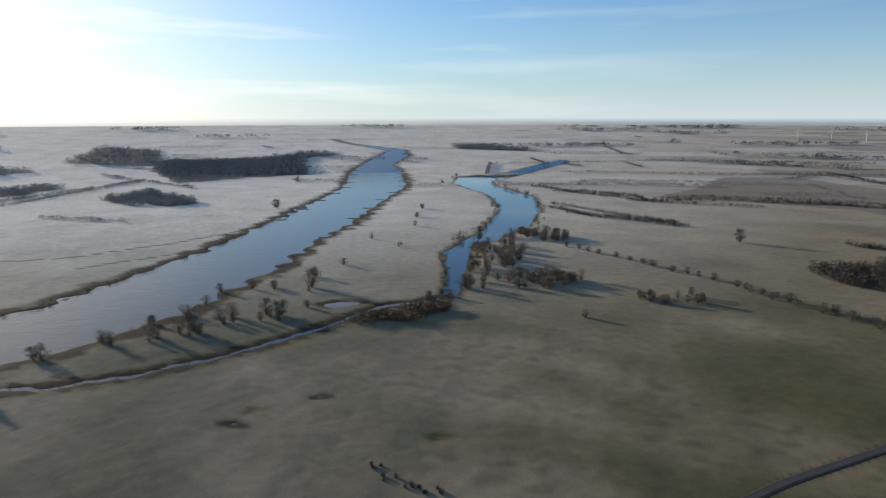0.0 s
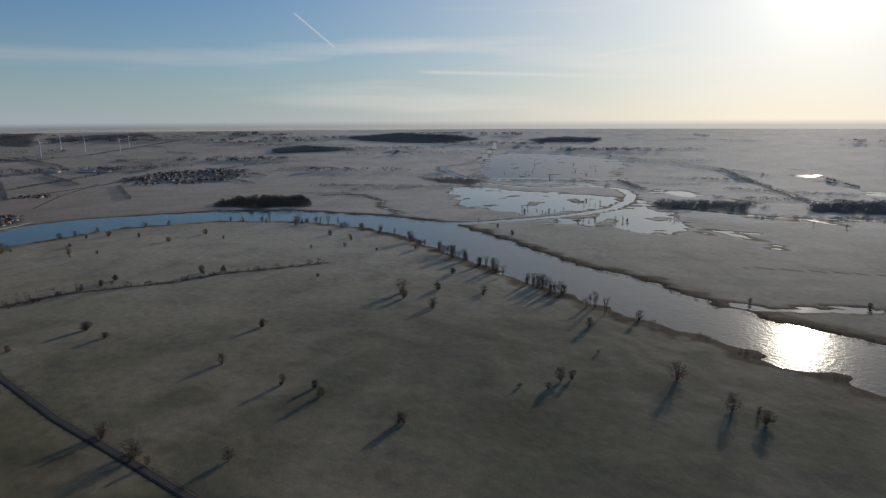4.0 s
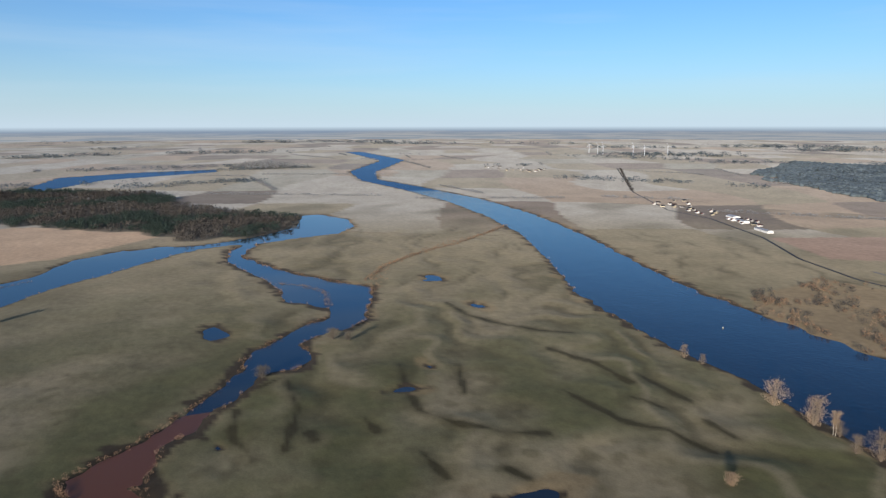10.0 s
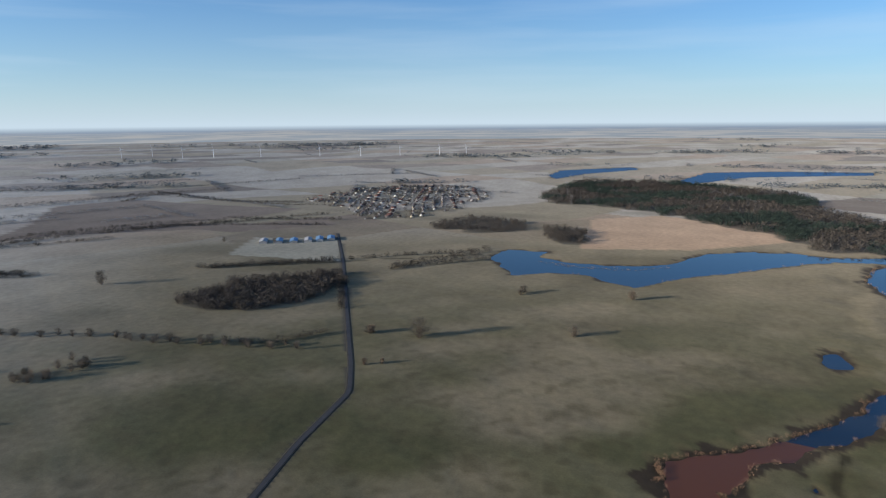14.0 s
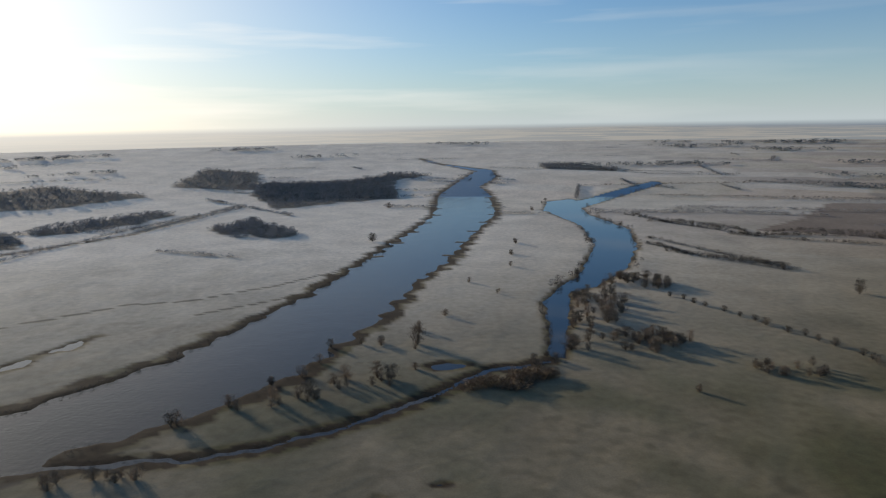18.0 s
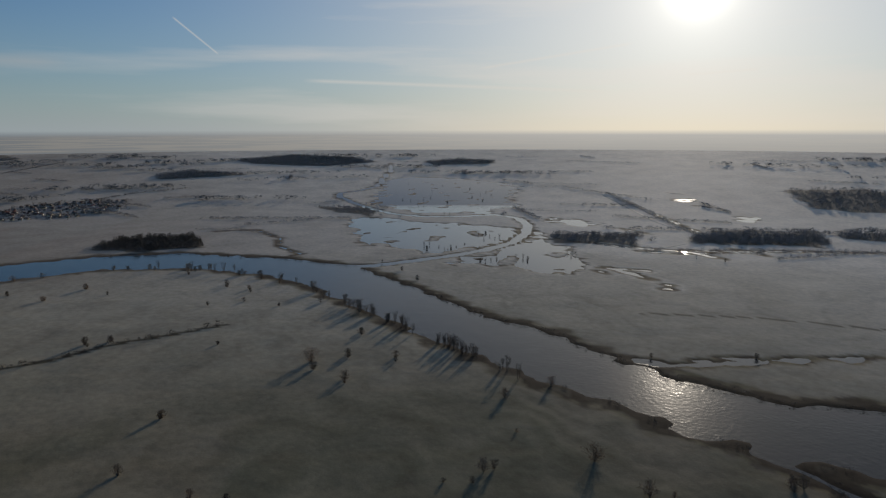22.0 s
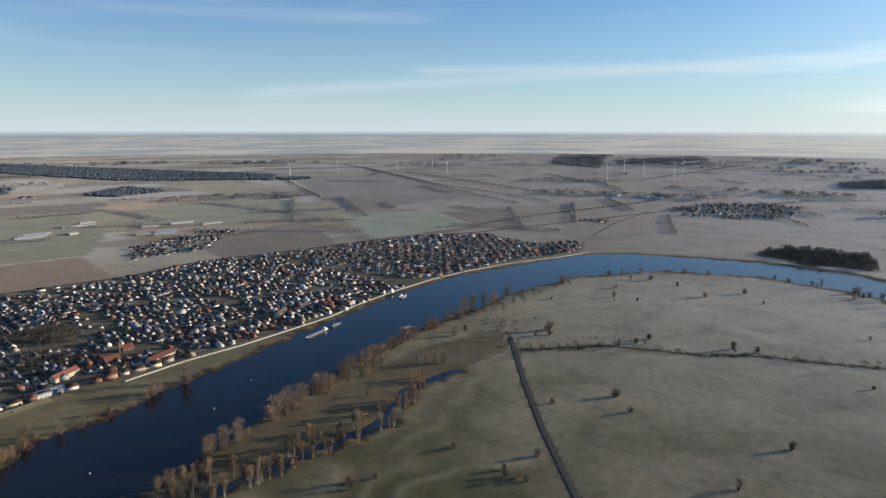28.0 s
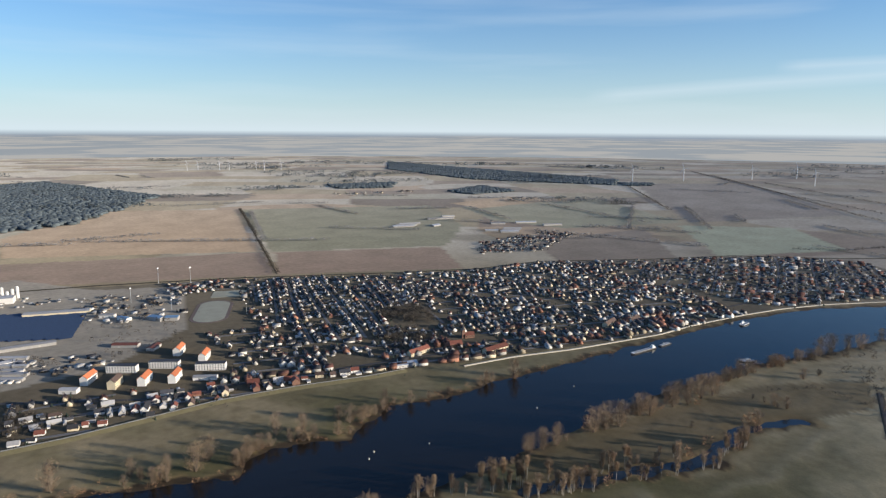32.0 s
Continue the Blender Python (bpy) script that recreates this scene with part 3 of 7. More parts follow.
# distance haze painted into the base colour, stronger from 1500 to 4000 m
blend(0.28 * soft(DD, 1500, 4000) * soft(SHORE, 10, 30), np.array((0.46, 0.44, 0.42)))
WOODS = (
    ("", "8305,-1244 9729,-2311 8237,-2767 6943,-2586 6371,-1857 6623,-1576 7264,-1279", 26, 10, 20, "bare"),
    ("", "6749,-3070 7293,-3789 6622,-3940 5942,-3483 6030,-2857", 30, 10, 20, "bare"),
    ("", "7591,2656 14178,4710 12388,3226 6902,1864", 34, 10, 20, "bare"),
    ("", "9036,2287 12087,1570 10076,1145 8003,1833", 34, 10, 20, "bare"),
    ("", "5698,-261 6259,-557 5388,-902 5139,-235", 20, 10, 20, "bare"),
    ("", "1526,-1665 1471,-1814 1325,-2035 1224,-1903 1412,-1569", 13, 10, 20, "bare"),
    ("", "1358,-2164 1175,-2583 1029,-2535 1045,-2309 1269,-2027", 15, 10, 20, "bare"),
    ("", "2515,-3410 2345,-3895 1433,-3259 1646,-2758 1865,-2735", 30, 10, 20, "bare"),
    ("", "1540,-3727 1920,-5411 1302,-4809 944,-3452", 34, 10, 20, "bare"),
    ("", "1039,-3777 690,-3859 298,-4173 191,-2966 415,-2859 663,-2631 916,-3181", 17, 10, 20, "bare"),
    ("", "-815,-5407 -1057,-5445 -1295,-4710 -1199,-4439 -761,-4785", 26, 10, 20, "bare"),
         ("2", "-2743,-974 -3453,-996 -3508,-506 -3118,27 -2587,109 -2298,282 -2135,446 -1912,373 -1797,225 -1815,65 -1997,-45 -2151,-234 -2340,-421 -2440,-661 -2451,-848", 15, 12, 22, "mixed"),
         ("", "-4915,527 -5424,855 -4527,1057 -4471,604", 30, 14, 22, "bare"),
         ("", "-1740,-990 -1975,-958 -1945,-750 -1791,-674 -1689,-822", 14, 8, 16, "bare"),
         ("", "-1846,-659 -1864,-541 -1641,-458 -1590,-523", 11, 8, 18, "bare"),
         ("", "-794,-958 -907,-987 -1031,-894 -1100,-840 -1018,-779 -875,-761 -782,-797 -763,-891", 8.5, 9, 18, "bare"),
         ("", "-26,-771 -94,-833 -170,-861 -159,-809 -87,-776 -36,-748", 6, 8, 14, "gold"),
         ("", "2189,108 2342,0 2282,-208 2044,-202 2051,2", 12, 10, 18, "bare"),
         ("", "2908,-787 2717,-1020 2460,-900 2749,-795", 16, 8, 16, "bare"),
         ("", "750,-2092 680,-2366 442,-1995 503,-1933", 13, 12, 22, "bare"),
         ("", "1789,-1269 1629,-1536 1481,-1400 1627,-1219", 13, 8, 16, "bare"),
         ("", "1060,-3948 588,-3823 212,-3403 211,-3018 553,-2942 887,-3423", 24, 12, 22, "bare"),
         ("", "588,-3823 323,-4533 35,-4340 335,-3867", 26, 12, 22, "bare"),
         ("", "1446,-1600 1208,-1836 1416,-2139 1596,-1821", 24, 8, 16, "bare"),
         ("", "-2535,3016 -2251,3582 -1362,4585 95,5957 647,4200 149,3042 -419,2697 -918,3059 -1074,2361", 27, 11, 15, "pine"),
         ("", "-2799,3235 -3520,4539 -2391,4639 -1653,3225 -1941,2960 -2423,3087", 32, 11, 15, "pine"),
         ("", "4404,8417 4369,6736 4344,4009 3817,3584 3229,4646 3399,6519", 34, 11, 15, "pine"),
         ("", "2367,3678 2839,3974 2788,3468 2348,3393", 24, 10, 14, "pine"),
         ("", "1891,4610 2446,4576 2161,4126 1808,4206", 27, 10, 15, "pine"),
         ("", "3881,3518 4040,3737 4282,3588 4033,3410", 24, 10, 14, "pine"),
         ("", "2634,2575 2891,2691 2960,2543 2753,2444", 22, 8, 14, "bare"),
         ("", "-796,947 -840,1186 -628,1236 -434,1109 -443,906 -553,821 -738,885", 14, 4, 11, "heath"))
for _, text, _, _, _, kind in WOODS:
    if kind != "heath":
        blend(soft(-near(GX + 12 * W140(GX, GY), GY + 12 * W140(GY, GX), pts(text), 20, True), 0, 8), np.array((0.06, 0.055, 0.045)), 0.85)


def sheet(name, keep, z, material, even=True):
    """The grid cells whose mask is set, as one mesh."""
    n_r = len(rings)
    idx = np.arange(n_r * RAYS).reshape(n_r, RAYS)
    a, b = idx[:-1], idx[1:]
    quads = np.stack([a, b, np.roll(b, -1, 1), np.roll(a, -1, 1)], -1)[keep].reshape(-1, 4)
    used, quads = np.unique(quads, return_inverse=True)
    quads = quads.reshape(-1, 4)
    co = np.stack([RR * np.cos(AA), RR * np.sin(AA), z], -1).reshape(-1, 3)[used]
    me = bpy.data.meshes.new(name)
    me.vertices.add(len(co))
    me.vertices.foreach_set("co", co.astype(np.float32).ravel())
    me.loops.add(quads.size)
    me.loops.foreach_set("vertex_index", quads.astype(np.int32).ravel())
    me.polygons.add(len(quads))
    me.polygons.foreach_set("loop_start", np.arange(0, quads.size, 4, dtype=np.int32))
    me.update(calc_edges=True)
    me.materials.append(material)
    me.polygons.foreach_set("use_smooth", np.ones(len(quads), bool))
    if not even:
        return new(name, me), used
    # the drawn-in far plain is shaded as the level land that it stands for
    flat = np.empty(len(co) * 3, np.float32)
    me.vertex_normals.foreach_get("vector", flat)
    flat = flat.reshape(-1, 3)
    level = np.clip((DD.reshape(-1)[used] - RISE + 400) / 400, 0, 1)[:, None]
    flat = flat * (1 - level) + np.array((0, 0, 1), np.float32) * level
    me.normals_split_custom_set_from_vertices(flat.tolist())
    return new(name, me), used


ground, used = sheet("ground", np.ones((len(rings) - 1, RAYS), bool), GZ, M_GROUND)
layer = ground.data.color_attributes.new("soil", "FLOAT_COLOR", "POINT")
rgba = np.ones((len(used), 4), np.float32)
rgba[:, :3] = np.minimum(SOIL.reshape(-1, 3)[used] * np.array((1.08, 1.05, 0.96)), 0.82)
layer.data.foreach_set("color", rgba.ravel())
tagged(ground, "frosty winter river meadows and ploughed fields", "ground", kind="structure")
for n_body, (key, label, material) in enumerate((("river", "wide calm blue river between meadows", M_RIVER), ("creek", "blue creek winding through the meadow", M_POND),
                                                 ("creek_mouth", "shallow muddy brown end of the creek", M_MUDDY),
                                                 ("lake", "blue oxbow lake beside a wood", M_POND), ("oxbow", "blue backwater between bare trees", M_POND),
                                                 ("flood", "shining flooded meadows and a meandering stream", M_FLOOD), ("pond", "small ponds and wet ditches in the meadow", M_POND))):
    d = BODIES[key.replace("_mouth", "")]
    cell = np.minimum.reduce([d[:-1], d[1:], np.roll(d, -1, 1)[:-1], np.roll(d, -1, 1)[1:]])
    keep = cell < 6
    if key.startswith("creek"):
        keep &= (GX[:-1] > -690) == (key == "creek_mouth")
    ob, _ = sheet("water", keep, ZF - (0.8 + 0.006 * n_body) * KF, material, False)
    tagged(ob, label, "water", kind="structure")

# ---- more materials ----
M_BARK = mat("bark", (0.17, 0.135, 0.10), 0.9, 0.3, 0.8, tint="object")
M_PALEBARK = mat("pale_poplar_bark", (0.34, 0.30, 0.24), 0.85, 0.3, 0.8, tint="object")
M_TWIG = mat("bare_twigs", (0.21, 0.155, 0.105), 0.9, 0.35, 0.12, tint="object")
M_TWIGDARK = mat("dark_bare_twigs", (0.12, 0.10, 0.075), 0.9, 0.35, 0.12, tint="object")
M_GOLD = mat("dry_golden_twigs", (0.27, 0.19, 0.12), 0.9, 0.3, 0.12, tint="object")
M_WOODTWIG = mat("bare_wood_crowns", (0.082, 0.068, 0.054), 0.9, 0.4, 0.02, tint="island")
# pale far copies of the tree colours: distance haze put into the base colour
M_FARWOOD = mat("hazy_far_crowns", (0.27, 0.26, 0.245), 0.9, 0.3, 0.01, tint="island")
M_FARPINE = mat("hazy_far_pines", (0.098, 0.118, 0.124), 0.9, 0.3, 0.01, tint="island")
M_HEDGE = mat("dark_hedge_twigs", (0.06, 0.05, 0.038), 0.9, 0.4, 0.02, tint="island")
M_PINE = mat("pine_needles", (0.036, 0.052, 0.038), 0.9, 0.45, 0.02, tint="island")
M_SCRUB = mat("brown_scrub", (0.28, 0.165, 0.09), 0.9, 0.4, 0.03, tint="island")
M_THICKET = mat("brown_thicket_twigs", (0.17, 0.115, 0.07), 0.9, 0.4, 0.03, tint="island")
M_REED = mat("dry_reed", (0.36, 0.27, 0.16), 0.9, 0.35, 0.05, tint="island")
M_ASPHALT = mat("asphalt", (0.055, 0.052, 0.05), 0.85, 0.3, 0.1)
M_VERGE = mat("dark_verge_grass", (0.05, 0.043, 0.03), 0.95, 0.35, 0.1)
M_GRAVEL = mat("pale_gravel", (0.42, 0.38, 0.31), 0.9, 0.2, 0.2)
M_DIKE = mat("dike_grass", (0.17, 0.145, 0.075), 0.9, 0.3, 0.05)
M_STONE = mat("pale_stone_wall", (0.50, 0.45, 0.36), 0.85, 0.2, 0.2)
M_WHITE = mat("white_render", (0.78, 0.75, 0.69), 0.85, 0.12, 0.2, tint="object")
M_CREAM = mat("cream_render", (0.68, 0.58, 0.40), 0.85, 0.15, 0.2, tint="object")
M_GREYWALL = mat("grey_render", (0.40, 0.38, 0.35), 0.85, 0.2, 0.2, tint="object")
M_BRICK = mat("red_brick", (0.24, 0.135, 0.095), 0.85, 0.25, 0.4, tint="object")
M_ROOFRED = mat("red_clay_tiles", (0.18, 0.066, 0.046), 0.75, 0.35, 0.4, tint="object")
M_ROOFORANGE = mat("orange_clay_tiles", (0.52, 0.17, 0.075), 0.75, 0.2, 0.4, tint="object")
M_ROOFBROWN = mat("brown_weathered_tiles", (0.10, 0.068, 0.055), 0.8, 0.35, 0.4, tint="object")
M_ROOFGREY = mat("dark_grey_tiles", (0.055, 0.056, 0.062), 0.7, 0.4, 0.4, tint="object")
M_ROOFPALE = mat("pale_fibre_cement_roof", (0.38, 0.37, 0.36), 0.75, 0.25, 0.3, tint="object")
M_TIMBER = mat("weathered_timber", (0.24, 0.19, 0.14), 0.85, 0.3, 0.6, tint="object")
EACH = {m: mat(m.name + "_of_many", tuple(c), 0.8, 0.55, 0.3, tint="island") for m, c in (
    (M_WHITE, (0.66, 0.63, 0.57)), (M_CREAM, (0.60, 0.51, 0.36)), (M_GREYWALL, (0.38, 0.36, 0.33)), (M_BRICK, (0.30, 0.15, 0.10)), (M_ROOFRED, (0.13, 0.062, 0.048)),
    (M_ROOFORANGE, (0.34, 0.14, 0.08)), (M_ROOFBROWN, (0.10, 0.068, 0.055)), (M_ROOFGREY, (0.055, 0.056, 0.062)), (M_ROOFPALE, (0.36, 0.35, 0.34)), (M_TIMBER, (0.24, 0.19, 0.14)))}
M_GLASSDARK = mat("window_glass", (0.03, 0.035, 0.045), 0.12, 0.2, 0.5, spec=0.5)
M_STEELROOF = mat("sheet_metal_roof", (0.50, 0.52, 0.54), 0.45, 0.2, 0.1, metal=0.2)
M_BLUEROOF = mat("blue_sheet_roof", (0.16, 0.27, 0.40), 0.5, 0.25, 0.1)
M_SOLAR = mat("solar_cells", (0.04, 0.06, 0.105), 0.22, 0.25, 0.3, spec=0.5)
M_TURBINE = mat("white_turbine_paint", (0.80, 0.80, 0.80), 0.5, 0.05, 0.1)
M_HULL = mat("dark_ship_hull", (0.06, 0.06, 0.065), 0.6, 0.3, 0.2)
M_DECK = mat("grey_ship_deck", (0.33, 0.34, 0.35), 0.7, 0.2, 0.3)
M_SHIPWHITE = mat("white_ship_paint", (0.80, 0.80, 0.78), 0.5, 0.1, 0.3)
M_BUOY = mat("buoy_paint", (0.60, 0.55, 0.45), 0.6, 0.2, 1.0)
M_TRACK = mat("brown_cinder_track", (0.17, 0.125, 0.10), 0.9, 0.2, 0.2)
M_PITCH = mat("frosted_pitch_grass", (0.36, 0.34, 0.25), 0.9, 0.2, 0.05)


# ---- builders ----
def ground_z(x, y):
    """Height of the ground sheet at a true place."""
    d = max(math.hypot(x, y), 1.0)
    i = int(np.clip(np.searchsorted(rings, d) - 1, 0, len(rings) - 2))
    f = (d - rings[i]) / (rings[i + 1] - rings[i])
    a = (math.atan2(y, x) % (2 * math.pi)) / (2 * math.pi) * RAYS
    j = int(a) % RAYS
    g = a - int(a)
    j2 = (j + 1) % RAYS
    return float((GZ[i, j] * (1 - g) + GZ[i, j2] * g) * (1 - f) + (GZ[i + 1, j] * (1 - g) + GZ[i + 1, j2] * g) * f)


def shore_at(x, y):
    d = max(math.hypot(x, y), 1.0)
    i = int(np.clip(np.searchsorted(rings, d), 0, len(rings) - 1))
    j = int(round((math.atan2(y, x) % (2 * math.pi)) / (2 * math.pi) * RAYS)) % RAYS
    return float(SHORE[i, j])


def many_ground_z(x, y):
    """ground_z() for arrays."""
    d = np.maximum(np.hypot(x, y), 1.0)
    i = np.clip(np.searchsorted(rings, d) - 1, 0, len(rings) - 2)
    f = (d - rings[i]) / (rings[i + 1] - rings[i])
    a = (np.arctan2(y, x) % (2 * math.pi)) / (2 * math.pi) * RAYS
    j, g = np.floor(a).astype(int) % RAYS, a - np.floor(a)
    j2 = (j + 1) % RAYS
    return (GZ[i, j] * (1 - g) + GZ[i, j2] * g) * (1 - f) + (GZ[i + 1, j] * (1 - g) + GZ[i + 1, j2] * g) * f


def many_shore(x, y):
    """shore_at() for arrays."""
    i = np.clip(np.searchsorted(rings, np.maximum(np.hypot(x, y), 1.0)), 0, len(rings) - 1)
    j = np.round((np.arctan2(y, x) % (2 * math.pi)) / (2 * math.pi) * RAYS).astype(int) % RAYS
    return SHORE[i, j]


def stand(x, y, turn=0.0, size=1.0, sink=0.0, tall=1.0):
    """Pose of a thing on the ground at a true place."""
    mx, my, _, k = place(x, y)
    s = size * k
    return Matrix.LocRotScale((mx, my, ground_z(x, y) - sink * k), Euler((0, 0, turn)), (s, s, s * tall))


def mesh_of(name, verts, faces, material):
    me = bpy.data.meshes.new(name)
    me.from_pydata([tuple(v) for v in verts], [], [tuple(f) for f in faces])
    me.materials.append(material)
    return me


def soup(name, verts, tris, material):
    """A large triangle mesh from arrays."""
    verts, tris = np.asarray(verts, np.float32), np.asarray(tris, np.int32)
    me = bpy.data.meshes.new(name)
    me.vertices.add(len(verts))
    me.vertices.foreach_set("co", verts.ravel())
    me.loops.add(tris.size)
    me.loops.foreach_set("vertex_index", tris.ravel())
    me.polygons.add(len(tris))
    me.polygons.foreach_set("loop_start", np.arange(0, tris.size, 3, dtype=np.int32))
    me.update(calc_edges=True)
    me.materials.append(material)
    return me


def part(name, data, parent, label=""):
    ob = new(name, data)
    ob.parent = parent
    if label:
        ob["label"] = label
    return ob


class Shape:
    """Gathers boxes, tubes and prisms into one mesh."""

    def __init__(self):
        self.v, self.f = [], []

    def add(self, verts, faces):
        k = len(self.v)
        self.v += [tuple(v) for v in verts]
        self.f += [tuple(i + k for i in f) for f in faces]
        return self

    def box(self, x0, y0, z0, x1, y1, z1):
        return self.add([(x0, y0, z0), (x1, y0, z0), (x1, y1, z0), (x0, y1, z0), (x0, y0, z1), (x1, y0, z1), (x1, y1, z1), (x0, y1, z1)],
                        [(0, 3, 2, 1), (4, 5, 6, 7), (0, 1, 5, 4), (1, 2, 6, 5), (2, 3, 7, 6), (3, 0, 4, 7)])

    def tube(self, p, q, r0, r1, sides=6):
        p, q = Vector(p), Vector(q)
        w = (q - p).normalized()
        u = w.orthogonal().normalized()
        v = w.cross(u)
        ring = lambda c, r: [c + (u * math.cos(a) + v * math.sin(a)) * r for a in (2 * math.pi * i / sides for i in range(sides))]
        return self.add(ring(p, r0) + ring(q, r1), [(i, (i + 1) % sides, (i + 1) % sides + sides, i + sides) for i in range(sides)]
                        + [tuple(range(sides))[::-1], tuple(range(sides, 2 * sides))])

    def prism(self, outline, z0, z1):
        n = len(outline)
        return self.add([(x, y, z0) for x, y in outline] + [(x, y, z1) for x, y in outline],
                        [tuple(range(n))[::-1], tuple(range(n, 2 * n))] + [(i, (i + 1) % n, (i + 1) % n + n, i + n) for i in range(n)])

    def mesh(self, name, material):
        return mesh_of(name, self.v, self.f, material)


class Kind:
    """A thing that is built once and then stood at many places."""

    def __init__(self, build):
        self.build, self.first = build, None

    def stand(self, m):
        if self.first is None:
            ob = self.build()
            self.first = [ob, *ob.children_recursive]
        else:
            made = {}
            for o in self.first:
                made[o] = o.copy()
                scene.collection.objects.link(made[o])
                made[o].parent = made.get(o.parent)
            ob = made[self.first[0]]
        ob.matrix_basis = m
        return ob


# ---- trees ----
def twigs(rng, spots, length, width):
    """Thin bent slivers, each at a spot (x, y, z) and along a direction."""
    verts, tris = [], []
    for p, d in spots:
        d = (d + Vector((rng.gauss(0, 0.35), rng.gauss(0, 0.35), rng.gauss(0, 0.3)))).normalized()
        side = d.cross(Vector((rng.uniform(-1, 1), rng.uniform(-1, 1), rng.uniform(-1, 1)))).normalized()
        ln, w = length * rng.uniform(0.5, 1.4), width * rng.uniform(0.6, 1.4)
        k = len(verts)
        verts += [p - side * w, p + side * w, p + d * ln * 0.55 + side * ln * 0.1, p + d * ln + Vector((0, 0, ln * 0.1))]
        tris += [(k, k + 1, k + 2), (k, k + 2, k + 3)]
    return verts, tris


def bare_tree(seed, height, spread, stems, crown_low, count, bark, twig, label, category="tree", name="bare_tree", group="", column=False):
    """Tapered stems that fan out, limbs, and a crown of fine twigs with an uneven outline and gaps."""
    def build():
        rng = random.Random(seed)
        root = tagged(new(name), label, category, group)
        p1, p2, p3 = (rng.uniform(0, 6.283) for _ in range(3))
        low = height * crown_low

        def outline(z, a):
            u = (z - low) / (height - low)
            if column:
                r = 0.35 + 0.65 * min(1.0, max(u, 0.0) / 0.7) if u < 0.8 else math.sqrt(max(0.0, 1 - ((u - 0.8) / 0.21) ** 2))
            else:
                r = math.sqrt(max(0.0, 1 - ((u - 0.5) / 0.52) ** 2)) * (0.8 + 0.2 * min(1.0, max(u, 0) / 0.5))
            return spread * r * (0.85 + 0.3 * math.sin(2 * a + p1 + 3 * u) + 0.24 * math.sin(5 * a + p2 - 6 * u) + 0.16 * math.sin(9 * a + p3 + 9 * u))

        wood, spots, r0 = Shape(), [], height * (0.012 if column else 0.016)
        tips = []
        for s in range(stems):
            a0, off = 6.283 * s / stems + rng.uniform(-0.5, 0.5), (0 if stems == 1 else rng.uniform(0.35, 0.7))
            h = height * rng.uniform(0.84, 0.95)
            base = Vector((math.cos(a0), math.sin(a0), 0)) * spread * (0.35 if column else 0.1) * off - Vector((0, 0, 0.3))
            top = Vector((math.cos(a0), math.sin(a0), 0)) * outline(h * 0.8, a0) * off + Vector((0, 0, h))
            knee = base.lerp(top, 0.45) + Vector((rng.uniform(-0.5, 0.5), rng.uniform(-0.5, 0.5), 0))
            wood.tube(base, knee, r0, r0 * 0.65, 6).tube(knee, top, r0 * 0.65, r0 * 0.1, 5)
            for i in range(max(6, (34 if column else 24) // stems)):
                f = crown_low + 0.04 + (0.9 - crown_low) * (i + rng.random()) / max(6, (34 if column else 24) // stems)
                p = base.lerp(knee, f / 0.45) if f < 0.45 else knee.lerp(top, (f - 0.45) / 0.55)
                a = rng.uniform(0, 6.283)
                z = min(height * 0.97, p.z + height * (rng.uniform(0.1, 0.22) if column else rng.uniform(0.0, 0.2)))
                reach = outline(z, a) * rng.uniform(0.65, 0.95)
                q = Vector((math.cos(a) * reach, math.sin(a) * reach, z))
                wood.tube(p, q, r0 * 0.36, r0 * 0.09, 4)
                tips.append((p, q))
        while len(spots) < count:
            if rng.random() < (0.8 if column else 0.6):
                p, q = tips[rng.randrange(len(tips))]
                c = p.lerp(q, rng.uniform(0.35, 1.0)) + Vector((rng.gauss(0, 1), rng.gauss(0, 1), rng.gauss(0, 1))) * spread * 0.13
            else:
                z, a = low + (height - low) * (rng.uniform(0.02, 0.97) if column else rng.uniform(0.0, 0.97) ** 1.25), rng.uniform(0, 6.283)
                r = outline(z, a) * math.sqrt(rng.uniform(0.1, 1.0))
                c = Vector((math.cos(a) * r, math.sin(a) * r, z))
            away = Vector((c.x, c.y, 0)) / max(spread, 0.1)
            spots.append((c, away * (0.4 if column else 0.9) + Vector((0, 0, 0.85 if column else 0.75))))
        part("trunk", wood.mesh("trunk", bark), root)
        v, t = twigs(rng, spots, height * 0.03 + 0.7, 0.028 + height * 0.0011)
        part("crown", mesh_of("crown", v, t, twig), root)
        return root
    return Kind(build)


ROUND = [bare_tree(11 + i, 20, sp, st, lo, 2800 if nm == "oak" else 1700, M_BARK, tw, lab, name=nm) for i, (nm, sp, st, lo, tw, lab) in enumerate((
    ("willow", 8.0, 5, 0.04, M_TWIG, "bare broad-crowned willow with tan twigs"), ("alder", 6.5, 5, 0.05, M_TWIG, "bare many-stemmed riverside alder on frosty grass"),
    ("oak", 8.5, 5, 0.06, M_TWIGDARK, "dark bare oak with a wide crown on the meadow"), ("ash_tree", 6.5, 3, 0.12, M_TWIGDARK, "bare slender ash with dark twigs"),
    ("golden_willow", 8.0, 6, 0.02, M_GOLD, "many-stemmed bare willow with golden twigs")))]
SLENDER = [bare_tree(71 + i, 22, sp, st, lo, 420, M_BARK, M_TWIGDARK, lab, name="bank_tree", column=True) for i, (sp, st, lo, lab) in enumerate((
    (6.2, 4, 0.25, "thin dark bare tree on the river bank"), (7.0, 5, 0.2, "thin dark bare tree on the river bank"), (5.0, 3, 0.3, "thin dark bare tree on the river bank")))]
